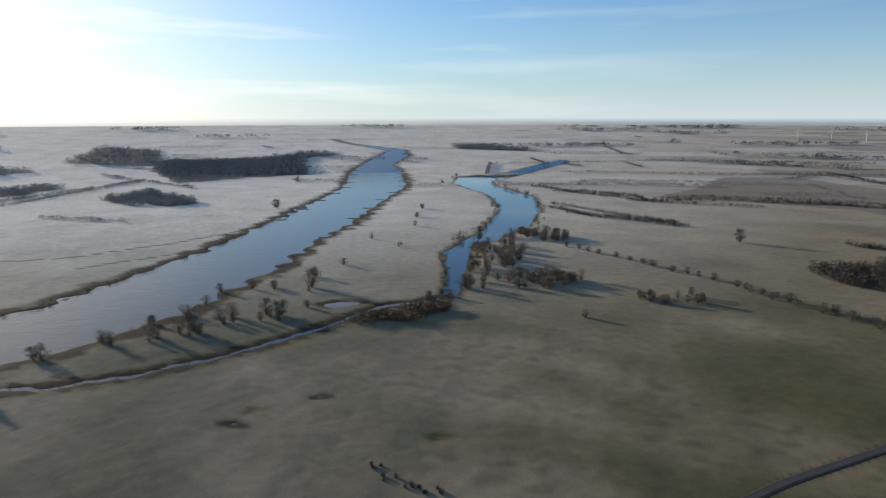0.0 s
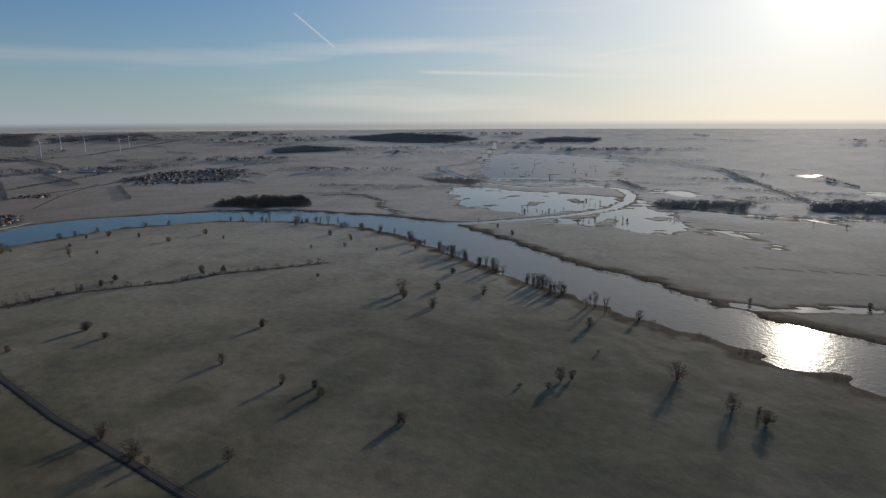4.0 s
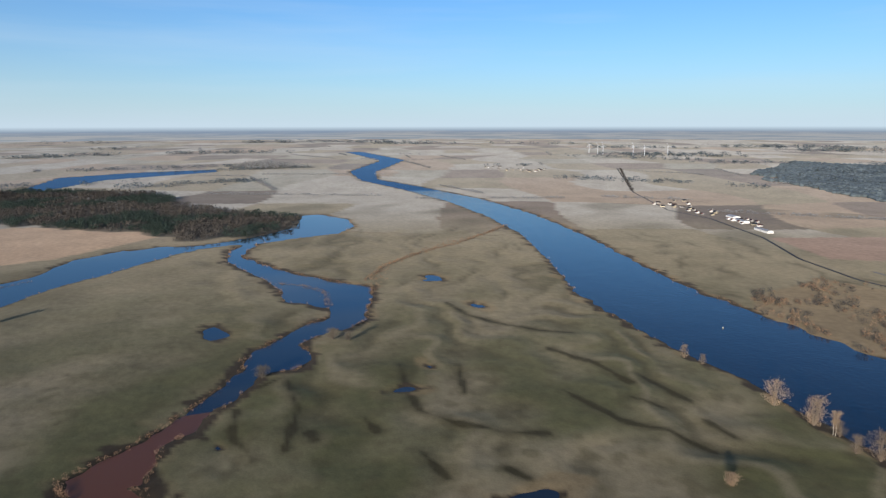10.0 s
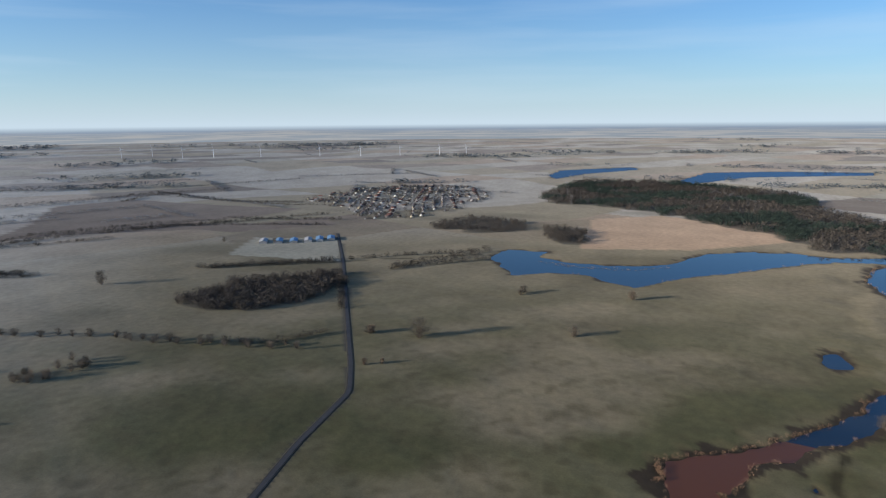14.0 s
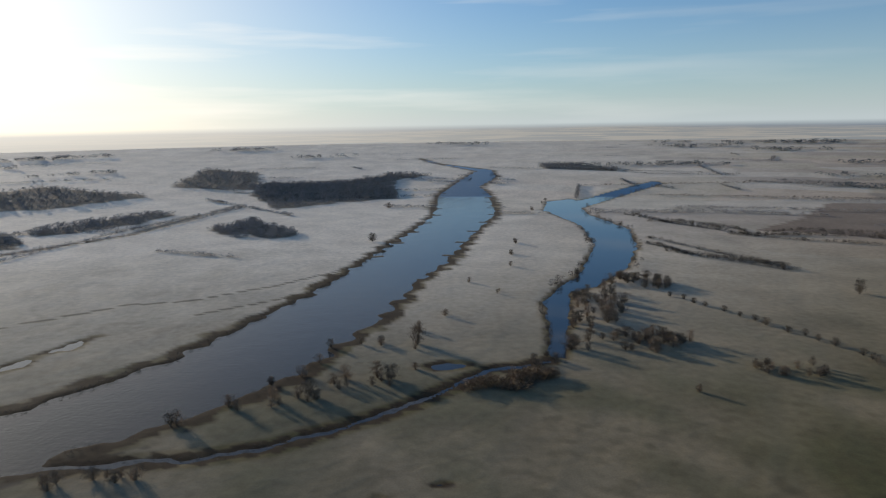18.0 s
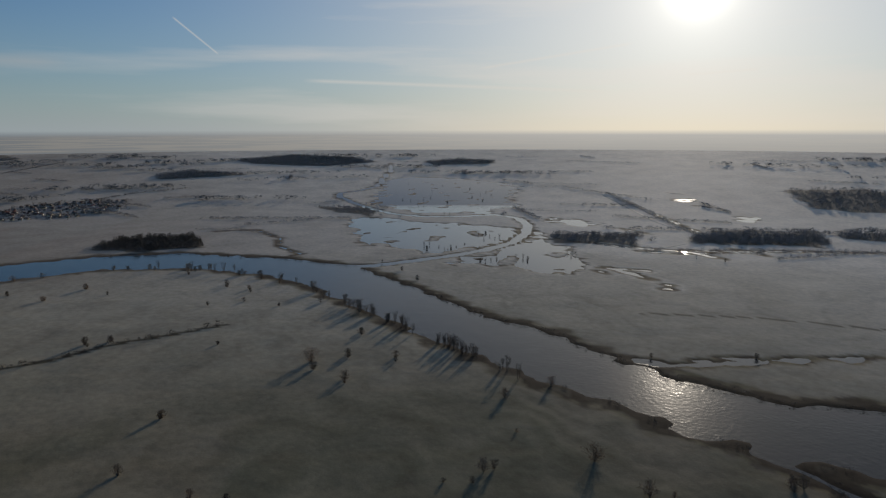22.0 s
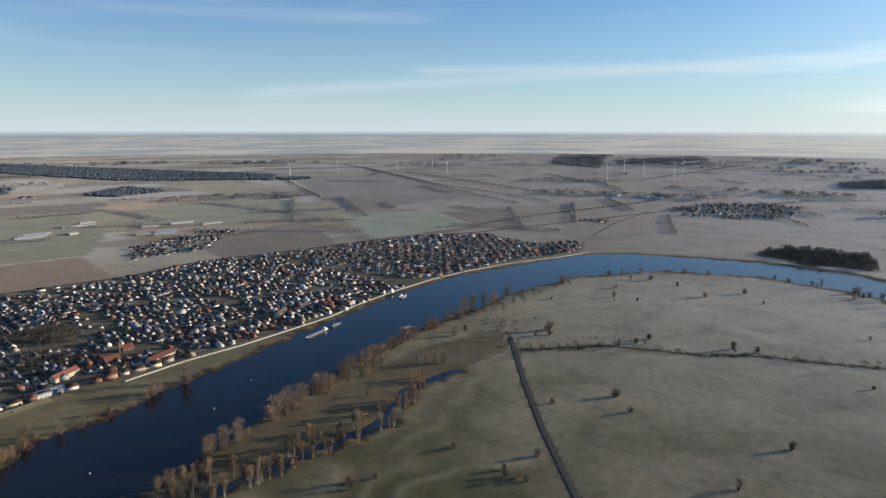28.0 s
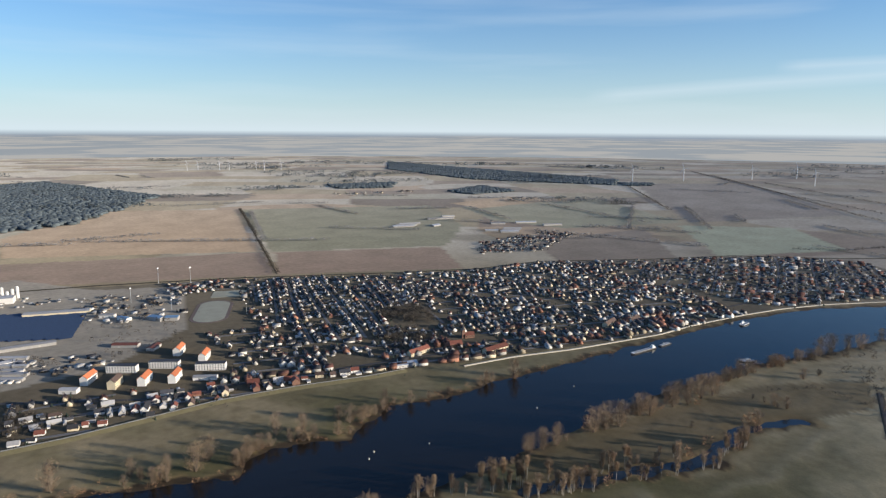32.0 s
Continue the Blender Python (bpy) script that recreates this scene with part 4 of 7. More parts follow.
POPLAR = [bare_tree(31 + i, 34, sp, st, lo, 2300, M_PALEBARK, tw, "tall bare poplar with a pale trunk beside the river", group="poplars along the river bank", name="poplar", column=True)
          for i, (sp, st, lo, tw) in enumerate(((5.6, 2, 0.3, M_TWIG), (7.2, 3, 0.24, M_GOLD), (5.0, 2, 0.42, M_TWIG), (6.6, 4, 0.2, M_TWIG), (4.2, 1, 0.5, M_GOLD)))]
BUSH = [bare_tree(51 + i, 8, sp, 6, 0.0, 1700, M_BARK, tw, lab, "bush", "bush") for i, (sp, tw, lab) in enumerate((
    (3.6, M_TWIGDARK, "dark bare bush on the frosty meadow"), (4.2, M_GOLD, "golden-brown leafless bush on the frosty meadow"), (3.2, M_TWIG, "leafless thorn bush on the grass")))]
TREES_A = "942,-238,22 851,-262,14 903,-361,11 1354,-136,9 1352,-207,9 1523,-197,11 1453,-235,10 1671,-129,13 1444,346,14 1532,363,9 947,-298,11 695,-431,14 603,-391,5 1797,446,14 1822,416,15 1835,367,13 1897,261,15 1942,203,13 1884,36,13 1893,3,13 1884,-50,14 1812,-140,16 1784,-167,13 1677,-249,13 1628,-291,12 1566,-329,13 -459,596,30 -409,591,32 -353,573,19 -344,595,30 -273,555,38 -231,571,20"
TREES_B = "70,569,18 227,557,24 255,544,32 -589,624,14 -612,616,18 519,392,15 558,124,12 514,94,13 539,376,6 -811,-478,29 -1155,-238,17 -852,116,16 -871,218,17 -854,236,15 -319,-770,8 -796,-552,13 -803,-1213,30 -1308,-1214,16 -209,-1817,13 -181,-1659,12 -164,-1509,13 -117,-1279,7 38,-966,32 38,-1036,16 95,-974,12 88,-832,24 69,-826,21 130,-829,21 143,-813,16 167,-776,21 181,-768,18 210,-762,20"
TREES_C = "235,-848,12 263,-754,14 202,-891,16 173,-973,15 38,-863,9 -6,-1128,8 401,-896,16 198,-1870,26 207,-2633,24 188,-950,14 509,-429,20 430,-432,17 398,-441,13 418,-452,7 374,-564,17 317,-578,13 300,-582,11 503,-132,8 542,-312,15 542,-325,11 528,-291,8 543,-266,5 270,-329,9 726,-715,8 652,-859,8 887,-645,14 383,-878,18 326,777,24 337,765,27 353,762,21 370,761,20 405,796,24"
TREES_D = "310,739,20 221,740,37 241,781,31 272,771,28 197,755,22 133,740,35 151,758,32 104,751,25 67,765,24 50,740,27 17,746,27 -10,776,37 460,761,20 633,784,32 665,780,28 588,784,18 494,580,22 509,571,30 531,570,30 597,572,36 617,570,38 639,566,37 689,577,33 703,569,30 754,571,38 780,566,38 815,569,38 839,567,35 934,589,33 958,589,28 881,495,20 885,480,20"
TREES_E = "1020,532,20 1175,588,37 1225,595,38 1288,595,32 1330,591,30 1403,588,27 815,480,18"
BUSHES_A = "828,-19,10 886,202,9 843,171,4 1090,-121,7 1286,-264,7 1539,46,8 1616,89,14 1543,165,12 1623,237,12 1434,291,8 1654,307,14 1639,352,11 1138,390,18 1197,440,4 1354,462,8 1186,75,16 1188,37,9 1050,-356,9 701,28,4 623,-32,4 602,-65,9 643,335,6 672,240,7 623,261,9 616,240,8 1514,488,23 1059,310,8 1090,284,8 1111,255,9 1137,230,10 1173,214,11 -361,426,13"
BUSHES_B = "-111,491,15 -226,535,12 338,399,9 390,306,7 239,390,4 450,429,7 825,272,4 -797,-556,13 -1103,-431,13 -912,-271,7 -677,-484,11 -691,-465,9 -671,-688,8 -678,-651,8 -695,-616,7"
POPLARS_A = "1760,-67,33 1697,-139,32 1624,-249,22 1547,-279,24 1487,-315,26 1366,-352,29 1276,-353,23 1215,-380,31 1176,-396,32 1141,-410,31 1081,-419,22 1031,-424,29 951,-459,27 910,-464,29 871,-460,28 855,-470,28 -386,590,26 -205,571,30 -196,578,38 -185,576,27 -178,574,37 -168,573,38 -151,566,30 -142,564,35 -132,562,28 -123,567,38 -115,566,36 -105,567,37 -88,571,35 -79,569,29 -71,568,36 -56,567,38"
POPLARS_B = "-49,570,28 -40,571,36 -30,571,33 -14,568,29 -5,570,34 7,563,31 14,567,35 24,566,34 36,565,33 45,569,34 99,555,22 110,556,34 119,556,36 129,555,32 136,554,30 150,554,35 162,553,33 171,552,36 181,552,35 191,552,36 197,553,26 209,553,21 324,559,26 340,552,25 357,544,25 386,530,37 399,528,38 411,523,38 432,519,27 475,506,28 493,502,30 506,498,25"
POPLARS_C = "532,493,28 552,489,25 567,486,26 585,480,21 610,476,20"
pick = random.Random(5)


def plant(text, kinds, full):
    for p in text.split():
        x, y, h = (float(v) for v in p.split(","))
        while shore_at(x, y) < 3 and math.hypot(x, y) > 100:
            x, y = x * 0.992, y * 0.992
        # north-bank trees take tan and golden kinds, partly for sunlight on their crowns
        choice = [kinds[0], kinds[1], kinds[4]] if len(kinds) == 5 and y > 480 else kinds
        k = choice[pick.randrange(len(choice))]
        sz = h / full
        wide = max(sz, 0.55) if full < 10 else (sz * 1.45 if y < 440 and full == 20 else sz)
        m = stand(x, y, pick.uniform(0, 6.28), 1.0, 0.2) @ Matrix.Diagonal((wide * pick.uniform(0.85, 1.15), wide * pick.uniform(0.85, 1.15), sz, 1))
        k.stand(m)


for text in (TREES_A, TREES_B, TREES_C, TREES_D, TREES_E):
    plant(text, ROUND, 20)
for text in (POPLARS_A, POPLARS_B, POPLARS_C):
    for p in text.split():
        x, y, h = (float(v) for v in p.split(","))
        if y > 440:
            plant(p, POPLAR, 34)
        else:
            plant("%f,%f,%f" % (x * 1.01, y * 1.01, h * 0.8), SLENDER, 22)
for text in (BUSHES_A, BUSHES_B):
    plant(text, BUSH, 9)

# lower growth that closes the rows along both banks
fill = random.Random(8)
for text in (POPLARS_A, POPLARS_B, POPLARS_C):
    for p in text.split():
        x, y, h = (float(v) for v in p.split(","))
        for _ in range(1):
            if y > 480 and fill.random() > 0.75:
                continue
            # tan and golden kinds again stand in for sunlit growth on the north bank
            plant("%f,%f,%f" % (x + fill.uniform(-9, 9), y + fill.uniform(-5, 5) * (1 if y > 480 else 2), h * fill.uniform(0.35, 0.65)), ROUND[:2] + ROUND[4:] if y > 480 else ROUND[:2] + ROUND[3:4], 20)
for text, n_trees, low, high in (("-470,838 -380,800 -200,770 -80,752 50,742 165,722 225,752 320,735 405,785 505,775", 75, 9, 20), ("300,566 480,574 690,590 860,602 1020,600 1170,585 1340,588", 70, 9, 22),
                                 ("540,770 640,776", 8, 12, 24)):
    line = pts(text)
    for i in range(n_trees):
        k = fill.uniform(0, len(line) - 1.001)
        p = line[int(k)] * (1 - k % 1) + line[int(k) + 1] * (k % 1) + np.array((fill.gauss(0, 4), fill.gauss(0, 6) + (6 if line[0][1] > 700 else -4)))
        if shore_at(p[0], p[1]) > 1.5:
            plant("%f,%f,%f" % (p[0], p[1], fill.uniform(low, high)), ROUND[:2] + ROUND[4:], 20)

# groves round the backwater, tree by tree
grove = random.Random(17)
for text, count, low, high in (("-364,-1379 -427,-1418 -481,-1305 -458,-1256 -386,-1279 -350,-1314", 30, 11, 20),
          ("-276,-962 -341,-1000 -383,-956 -363,-910 -303,-908 -270,-924", 28, 11, 20),
          ("-433,-869 -471,-835 -538,-864 -504,-800 -454,-803 -421,-828", 16, 8, 14),
          ("-269,-1320 -342,-1380 -342,-1165 -296,-974 -232,-921 -178,-855 -192,-980 -234,-1134", 52, 12, 24),
          ("-268,-1344 -346,-1506 -422,-1711 -339,-1447 -332,-1340", 10, 9, 16),
          ("-319,-2507 -495,-2909 -484,-2702 -333,-2306", 8, 9, 15),
          ("-118,-884 -170,-929 -160,-850 -118,-852", 12, 7, 12)):
    poly = pts(text)
    lo, hi = poly.min(0), poly.max(0)
    while count:
        x, y = grove.uniform(lo[0], hi[0]), grove.uniform(lo[1], hi[1])
        if gap(np.array([x]), np.array([y]), poly, True)[0] < 0:
            count -= 1
            if shore_at(x, y) > 1.5:
                plant("%f,%f,%f" % (x, y, grove.uniform(low, high)), ROUND[2:4] + ROUND[:1], 20)
# clumps of slender trees on the eastern inner bank
for text, count in zip(("1275,-388 1215,-404 1153,-421",
             "1115,-422 1065,-430 1009,-438",
             "952,-451 895,-464 839,-470",
             "1720,-173 1706,-215 1670,-265 1574,-303",
             "1493,-329 1385,-356 1305,-378",
             "810,-475 745,-482"), (12, 9, 16, 7, 8, 4)):
    line = pts(text)
    for i in range(count):
        k = grove.uniform(0, len(line) - 1.001)
        p = line[int(k)] * (1 - k % 1) + line[int(k) + 1] * (k % 1)
        plant("%f,%f,%f" % (p[0] + grove.gauss(0, 4), p[1] + grove.gauss(0, 4), grove.uniform(13, 25)), SLENDER, 22)
# round trees in a row along a ditch, and single ones on the meadow
for p in "-599,-850 -609,-813 -621,-777 -633,-742 -646,-708 -658,-674 -669,-640 -683,-605".split():
    plant("%s,%f" % (p, grove.uniform(11, 14)), ROUND[2:4], 20)
for p in "-790,-553 -803,-472 -1117,-430 -1157,-239 -916,-271 -1266,-1357".split():
    plant("%s,%f" % (p, grove.uniform(9, 16)), ROUND[2:4], 20)
# pale-stemmed poplars along the old channel
line = pts("327,569 397,524 439,516 480,504 532,491 588,476 636,461 694,457 749,449")
for i in range(46):
    k = grove.uniform(0, len(line) - 1.001)
    p = line[int(k)] * (1 - k % 1) + line[int(k) + 1] * (k % 1)
    plant("%f,%f,%f" % (p[0] + grove.gauss(0, 4), p[1] + grove.gauss(0, 4), grove.uniform(15, 30)), POPLAR, 34)

# bushes round the end of the meadow road
for p in "1017,426 998,403 1050,431 985,388 1043,445 1024,408".split():
    plant("%s,%f" % (p, grove.uniform(11, 17)), SLENDER, 22)
for p in "1110,380 1128,394 879,490 879,510 876,526 720,513 1090,400 1096,281 1139,214 1018,363 1058,527 1029,333 1122,256 1063,303 519,396 640,332 883,203 841,172 821,274 1508,468 1520,366 1408,336 1359,462".split():
    plant("%s,%f" % (p, grove.uniform(6, 12)), ROUND[1:4], 20)
for p in "509,387 447,428 610,254 609,242 611,230 670,239 887,202 829,-21 703,28 623,-34 577,-67 583,-71 497,-133 499,-129 476,17 548,123 501,92 489,79 908,-232 933,-293 837,-257 884,-353 389,309 1110,380 1172,71 1183,38 1170,214 1138,229 1096,257 1034,-350 1495,-194 1422,-232".split():
    plant("%s,%f" % (p, grove.uniform(7, 13)), ROUND[2:4] + ROUND[1:2], 20)

# trees standing in and beside the flooded meadow
for text, low, high in (("1738,-799 1783,-829 1777,-808 1448,-1107 1483,-1120 1455,-1126 1501,-1154 1479,-947 1459,-971 1480,-970", 12, 17), ("3003,-1250 2928,-1260 2856,-1269 2883,-1309 3053,-1427 2802,-1399 3400,-1844 3057,-1722 3178,-1827 3016,-1767 2797,-1590 3391,-1594 3384,-1365 1885,-1057 1814,-1037 1841,-1073 1790,-1064 1819,-1098 1900,-1093 1746,-930 1688,-844 1706,-863 1703,-840 1712,-884 1738,-839 1491,-875 1481,-852 1497,-845 1500,-898 1478,-611 1370,-605 1588,-600 2404,-1185 2373,-1194 2471,-1108 2740,-909 2673,-931 2607,-953 2544,-974 2489,-987 2847,-898 2888,-796 2818,-820 2757,-835 2791,-962 1258,-1381 1193,-1416 3929,-1679 3693,-1811 3009,-1867 2955,-1616", 8, 14)):
    for p in text.split():
        k = grove.choice(SLENDER[:2] + ROUND[2:4])
        k.stand(stand(*(float(v) for v in p.split(",")), grove.uniform(0, 6.28), grove.uniform(low, high) / 21, 1.0))

# spreading trees between the river and the southern ditch
for p in "260,-745 247,-735 208,-743 200,-749 167,-758 157,-764 134,-795 125,-805 92,-807 81,-818 69,-803 41,-944 37,-1020 94,-962 -6,-1112 38,-859 385,-575 373,-577 341,-584 329,-588 316,-588 299,-583 194,-877 231,-833 -180,-1640 -209,-1797 125,-969 -320,-766 -59,-1359 -111,-1261".split():
    plant("%s,%f" % (p, grove.uniform(9, 15)), ROUND[:4], 20)

# small round trees in a row across the southern meadow, and along field roads
HEDGE_ROWS = ("-432,-1232 -504,-1099 -583,-930 -650,-722", "-650,-722 -696,-607")
for text in HEDGE_ROWS:
    line = pts(text)
    for (ax, ay), (bx_, by_) in zip(line[:-1], line[1:]):
        n = max(2, int(math.hypot(bx_ - ax, by_ - ay) / 27))
        for i in range(n):
            f = (i + pick.uniform(0.2, 0.8)) / n
            if pick.random() < 0.85:
                h = pick.uniform(9, 14)
                plant("%f,%f,%f" % (ax + (bx_ - ax) * f + pick.uniform(-3, 3), ay + (by_ - ay) * f + pick.uniform(-3, 3), h), ROUND[2:4], 20)


# ---- woods, hedges and scrub as stuff ----
def tuft(seed, n, fine=1.0, thick=0.3):
    """Unit crown of loose slivers, height 1."""
    rng = np.random.RandomState(seed)
    v, t = [], []
    for i in range(n):
        a, r, z = rng.uniform(0, 6.28), 0.36 * math.sqrt(rng.uniform(0, 1)), rng.uniform(0.15, 0.95)
        r *= math.sqrt(max(0.1, 1 - (2 * z - 1.0) ** 2))
        c = np.array((r * math.cos(a), r * math.sin(a), z))
        d = np.array((math.cos(a) * 0.5, math.sin(a) * 0.5, rng.uniform(0.1, 1.0)))
        d /= np.linalg.norm(d)
        s = np.cross(d, rng.normal(size=3))
        s /= np.linalg.norm(s)
        ln = rng.uniform(0.12, 0.26) * fine
        k = len(v)
        v += [c - s * ln * thick, c + s * ln * thick, c + d * ln * 1.3]
        t += [(k, k + 1, k + 2)]
    return np.array(v), np.array(t)


def dome(seed):
    """Unit crown of a closed far canopy: an uneven rounded cap."""
    rng = np.random.RandomState(seed)
    v, t, m = [], [], 7
    for z, r in ((0.1, 0.44), (0.5, 0.5), (0.82, 0.32)):
        for i in range(m):
            a = 6.283 * (i + rng.uniform(-0.3, 0.3)) / m
            rr = r * rng.uniform(0.75, 1.2)
            v.append((rr * math.cos(a), rr * math.sin(a), z + rng.uniform(-0.1, 0.1)))
    v.append((rng.uniform(-0.1, 0.1), rng.uniform(-0.1, 0.1), 1.0))
    for ring in (0, m):
        for i in range(m):
            j = (i + 1) % m
            t += [(ring + i, ring + j, ring + m + j), (ring + i, ring + m + j, ring + m + i)]
    t += [(2 * m + i, 2 * m + (i + 1) % m, 3 * m) for i in range(m)]
    return np.array(v), np.array(t)


def spire(seed, flat=1.0):
    """Unit conifer: three ragged tiers."""
    rng = np.random.RandomState(seed)
    v, t = [], []
    for lo, hi, r in ((0.12, 0.55, 0.24), (0.36, 0.78, 0.19), (0.6, 1.0, 0.13)):
        k, m = len(v), 7
        for i in range(m):
            a = 6.283 * i / m + rng.uniform(-0.3, 0.3)
            rr = r * rng.uniform(0.7, 1.25)
            v.append((rr * math.cos(a), rr * math.sin(a), lo + rng.uniform(-0.06, 0.06)))
        v.append((rng.uniform(-0.02, 0.02), rng.uniform(-0.02, 0.02), hi))
        t += [(k + i, k + (i + 1) % m, k + m) for i in range(m)]
    return np.array(v), np.array(t)


TUFTS = [tuft(i, 84, 0.75, 0.16) for i in range(5)]
FARTUFTS = [tuft(40 + i, 22, 0.95) for i in range(4)]
LIGHT = [tuft(9 + i, 30, 0.75) for i in range(4)]
SPIRES = [spire(i) for i in range(3)]
DOMES = [dome(60 + i) for i in range(4)]
LOWTUFT = [tuft(20 + i, 34, 0.75, 0.22) for i in range(4)]


def scatter(name, spots, protos, material, label, category, wide=1.0, seed=1, wet=False):
    """One mesh of many plants at true places (x, y, height)."""
    if not len(spots):
        return None
    rng = np.random.RandomState(seed)
    spots = np.asarray(spots, float)
    spots = spots if wet else spots[many_shore(spots[:, 0], spots[:, 1]) > -0.5]
    if not len(spots):
        return None
    which = rng.randint(0, len(protos), len(spots))
    allv, allt, base = [], [], 0
    for w, (pv, pt) in enumerate(protos):
        s = spots[which == w]
        if not len(s):
            continue
        d = np.hypot(s[:, 0], s[:, 1])
        k = fold(d) / np.maximum(d, 1)
        gz = many_ground_z(s[:, 0], s[:, 1])
        a = rng.uniform(0, 6.283, len(s))
        ws = wide * rng.uniform(0.8, 1.25, len(s))
        c, sn = np.cos(a)[:, None], np.sin(a)[:, None]
        h = (s[:, 2] * k)[:, None]
        vx = (pv[None, :, 0] * c - pv[None, :, 1] * sn) * h * ws[:, None] + (s[:, 0] * k)[:, None]
        vy = (pv[None, :, 0] * sn + pv[None, :, 1] * c) * h * ws[:, None] + (s[:, 1] * k)[:, None]
        vz = pv[None, :, 2] * h + gz[:, None] - 0.08 * h
        allv.append(np.stack([vx, vy, vz], -1).reshape(-1, 3))
        allt.append((pt[None] + (np.arange(len(s)) * len(pv))[:, None, None] + base).reshape(-1, 3))
        base += len(s) * len(pv)
    me = soup(name, np.vstack(allv), np.vstack(allt), material)
    if protos is DOMES:
        me.polygons.foreach_set("use_smooth", np.ones(len(me.polygons), bool))
    return tagged(new(name, me), label, category, kind="stuff")


def in_area(poly, spacing, low, high, seed, ragged=25):
    rng = np.random.RandomState(seed)
    lo, hi = poly.min(0), poly.max(0)
    n = int((hi[0] - lo[0]) * (hi[1] - lo[1]) / spacing ** 2)
    x, y = rng.uniform(lo[0], hi[0], n), rng.uniform(lo[1], hi[1], n)
    keep = gap(x + ragged * 0.5 * W140(x, y), y + ragged * 0.5 * W140(y, x), poly, True) < 0
    x, y = x[keep], y[keep]
    return np.stack([x, y, rng.uniform(low, high, len(x))], -1)


def along(line, spacing, side, low, high, seed, odds=1.0):
    rng = np.random.RandomState(seed)
    out = []
    for (ax, ay), (bx_, by_) in zip(line[:-1], line[1:]):
        ln = math.hypot(bx_ - ax, by_ - ay)
        for i in range(int(ln / spacing)):
            if rng.rand() > odds:
                continue
            f = (i + rng.rand()) * spacing / ln
            out.append((ax + (bx_ - ax) * f + rng.normal(0, side), ay + (by_ - ay) * f + rng.normal(0, side), rng.uniform(low, high)))
    return np.array(out) if out else np.zeros((0, 3))


for k, (_, text, gap_, low, high, kind) in enumerate(WOODS):
    spots = in_area(pts(text), gap_ * (0.72 if kind == "pine" else 1.0), low, high, 100 + k)
    spots = spots[(np.hypot(spots[:, 0], spots[:, 1]) < 10600) & (many_shore(spots[:, 0], spots[:, 1]) > 1)]
    if kind in ("pine", "mixed"):
        dark = spots if kind == "pine" else spots[W400(spots[:, 0], spots[:, 1]) > 0.1]
        # beyond 2600 m pines take the haze-toned colour
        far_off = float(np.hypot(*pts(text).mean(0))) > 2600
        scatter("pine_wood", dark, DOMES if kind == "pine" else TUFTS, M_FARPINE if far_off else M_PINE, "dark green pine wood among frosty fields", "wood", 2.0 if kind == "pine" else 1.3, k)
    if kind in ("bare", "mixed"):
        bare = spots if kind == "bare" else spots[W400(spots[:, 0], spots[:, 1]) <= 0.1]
        # haze-toned crowns beyond 2600 m, on the sunward side already beyond 1700 m
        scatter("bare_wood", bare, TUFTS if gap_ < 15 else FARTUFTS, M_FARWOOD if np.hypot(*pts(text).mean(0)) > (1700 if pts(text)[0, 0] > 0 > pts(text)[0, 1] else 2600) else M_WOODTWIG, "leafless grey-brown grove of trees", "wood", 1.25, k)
    if kind == "heath":
        clumps = spots[W140(spots[:, 0], spots[:, 1]) > -0.2]
        scatter("heath_shrubs", clumps[::2], TUFTS, M_WOODTWIG, "leafless grey-brown shrubs on rough ground", "shrubs", 1.4, k)
        scatter("heath_shrubs", clumps[1::2], LIGHT, M_SCRUB, "tawny dry shrubs on rough ground", "shrubs", 1.5, k + 1)
    if kind == "gold":
        scatter("thicket", spots, TUFTS, M_THICKET, "leafless golden-brown thicket of shrubs", "thicket", 1.5, k)

# scattered woods of the far plain
rw = np.random.RandomState(77)
far_woods = []
for i in range(130):
    a, d = rw.uniform(0, 6.283), 3300 * (11000 / 3300) ** rw.rand()
    if -1.9 < ((a + 3.1416) % 6.2832 - 3.1416) < -0.4 and rw.rand() < 0.6:
        continue
    la, lb = d / 3300 * rw.uniform(100, 420), d / 3300 * rw.uniform(40, 140)
    n = int(la * lb / 1300 / (d / 3300) ** 2 * 2.5)
    u, v = rw.uniform(-1, 1, n) * la, rw.uniform(-1, 1, n) * lb
    ok = (u / la) ** 2 + (v / lb) ** 2 < rw.uniform(0.6, 1.0, n)
    turn_ = a + 1.57 + rw.uniform(-0.5, 0.5)
    far_woods.append(np.stack([d * math.cos(a) + u * math.cos(turn_) - v * math.sin(turn_), d * math.sin(a) + u * math.sin(turn_) + v * math.cos(turn_), rw.uniform(14, 24, n) * max(1, d / 5000)], -1)[ok])
far_woods = np.vstack(far_woods)
far_woods = far_woods[np.hypot(far_woods[:, 0], far_woods[:, 1]) < 11400]
# the crowns' pale bluish colour holds the haze of distance
scatter("far_woods", far_woods, FARTUFTS, M_FARPINE, "pale hazy woods on the far plain", "wood", 2.6, 91)
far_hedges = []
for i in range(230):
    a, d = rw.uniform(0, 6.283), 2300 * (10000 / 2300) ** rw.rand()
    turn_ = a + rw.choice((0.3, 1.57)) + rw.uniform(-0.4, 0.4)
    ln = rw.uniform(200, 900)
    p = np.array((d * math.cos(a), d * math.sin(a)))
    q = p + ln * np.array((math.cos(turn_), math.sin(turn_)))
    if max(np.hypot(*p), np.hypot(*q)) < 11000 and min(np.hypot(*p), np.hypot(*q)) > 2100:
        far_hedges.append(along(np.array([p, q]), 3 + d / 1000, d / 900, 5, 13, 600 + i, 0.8))
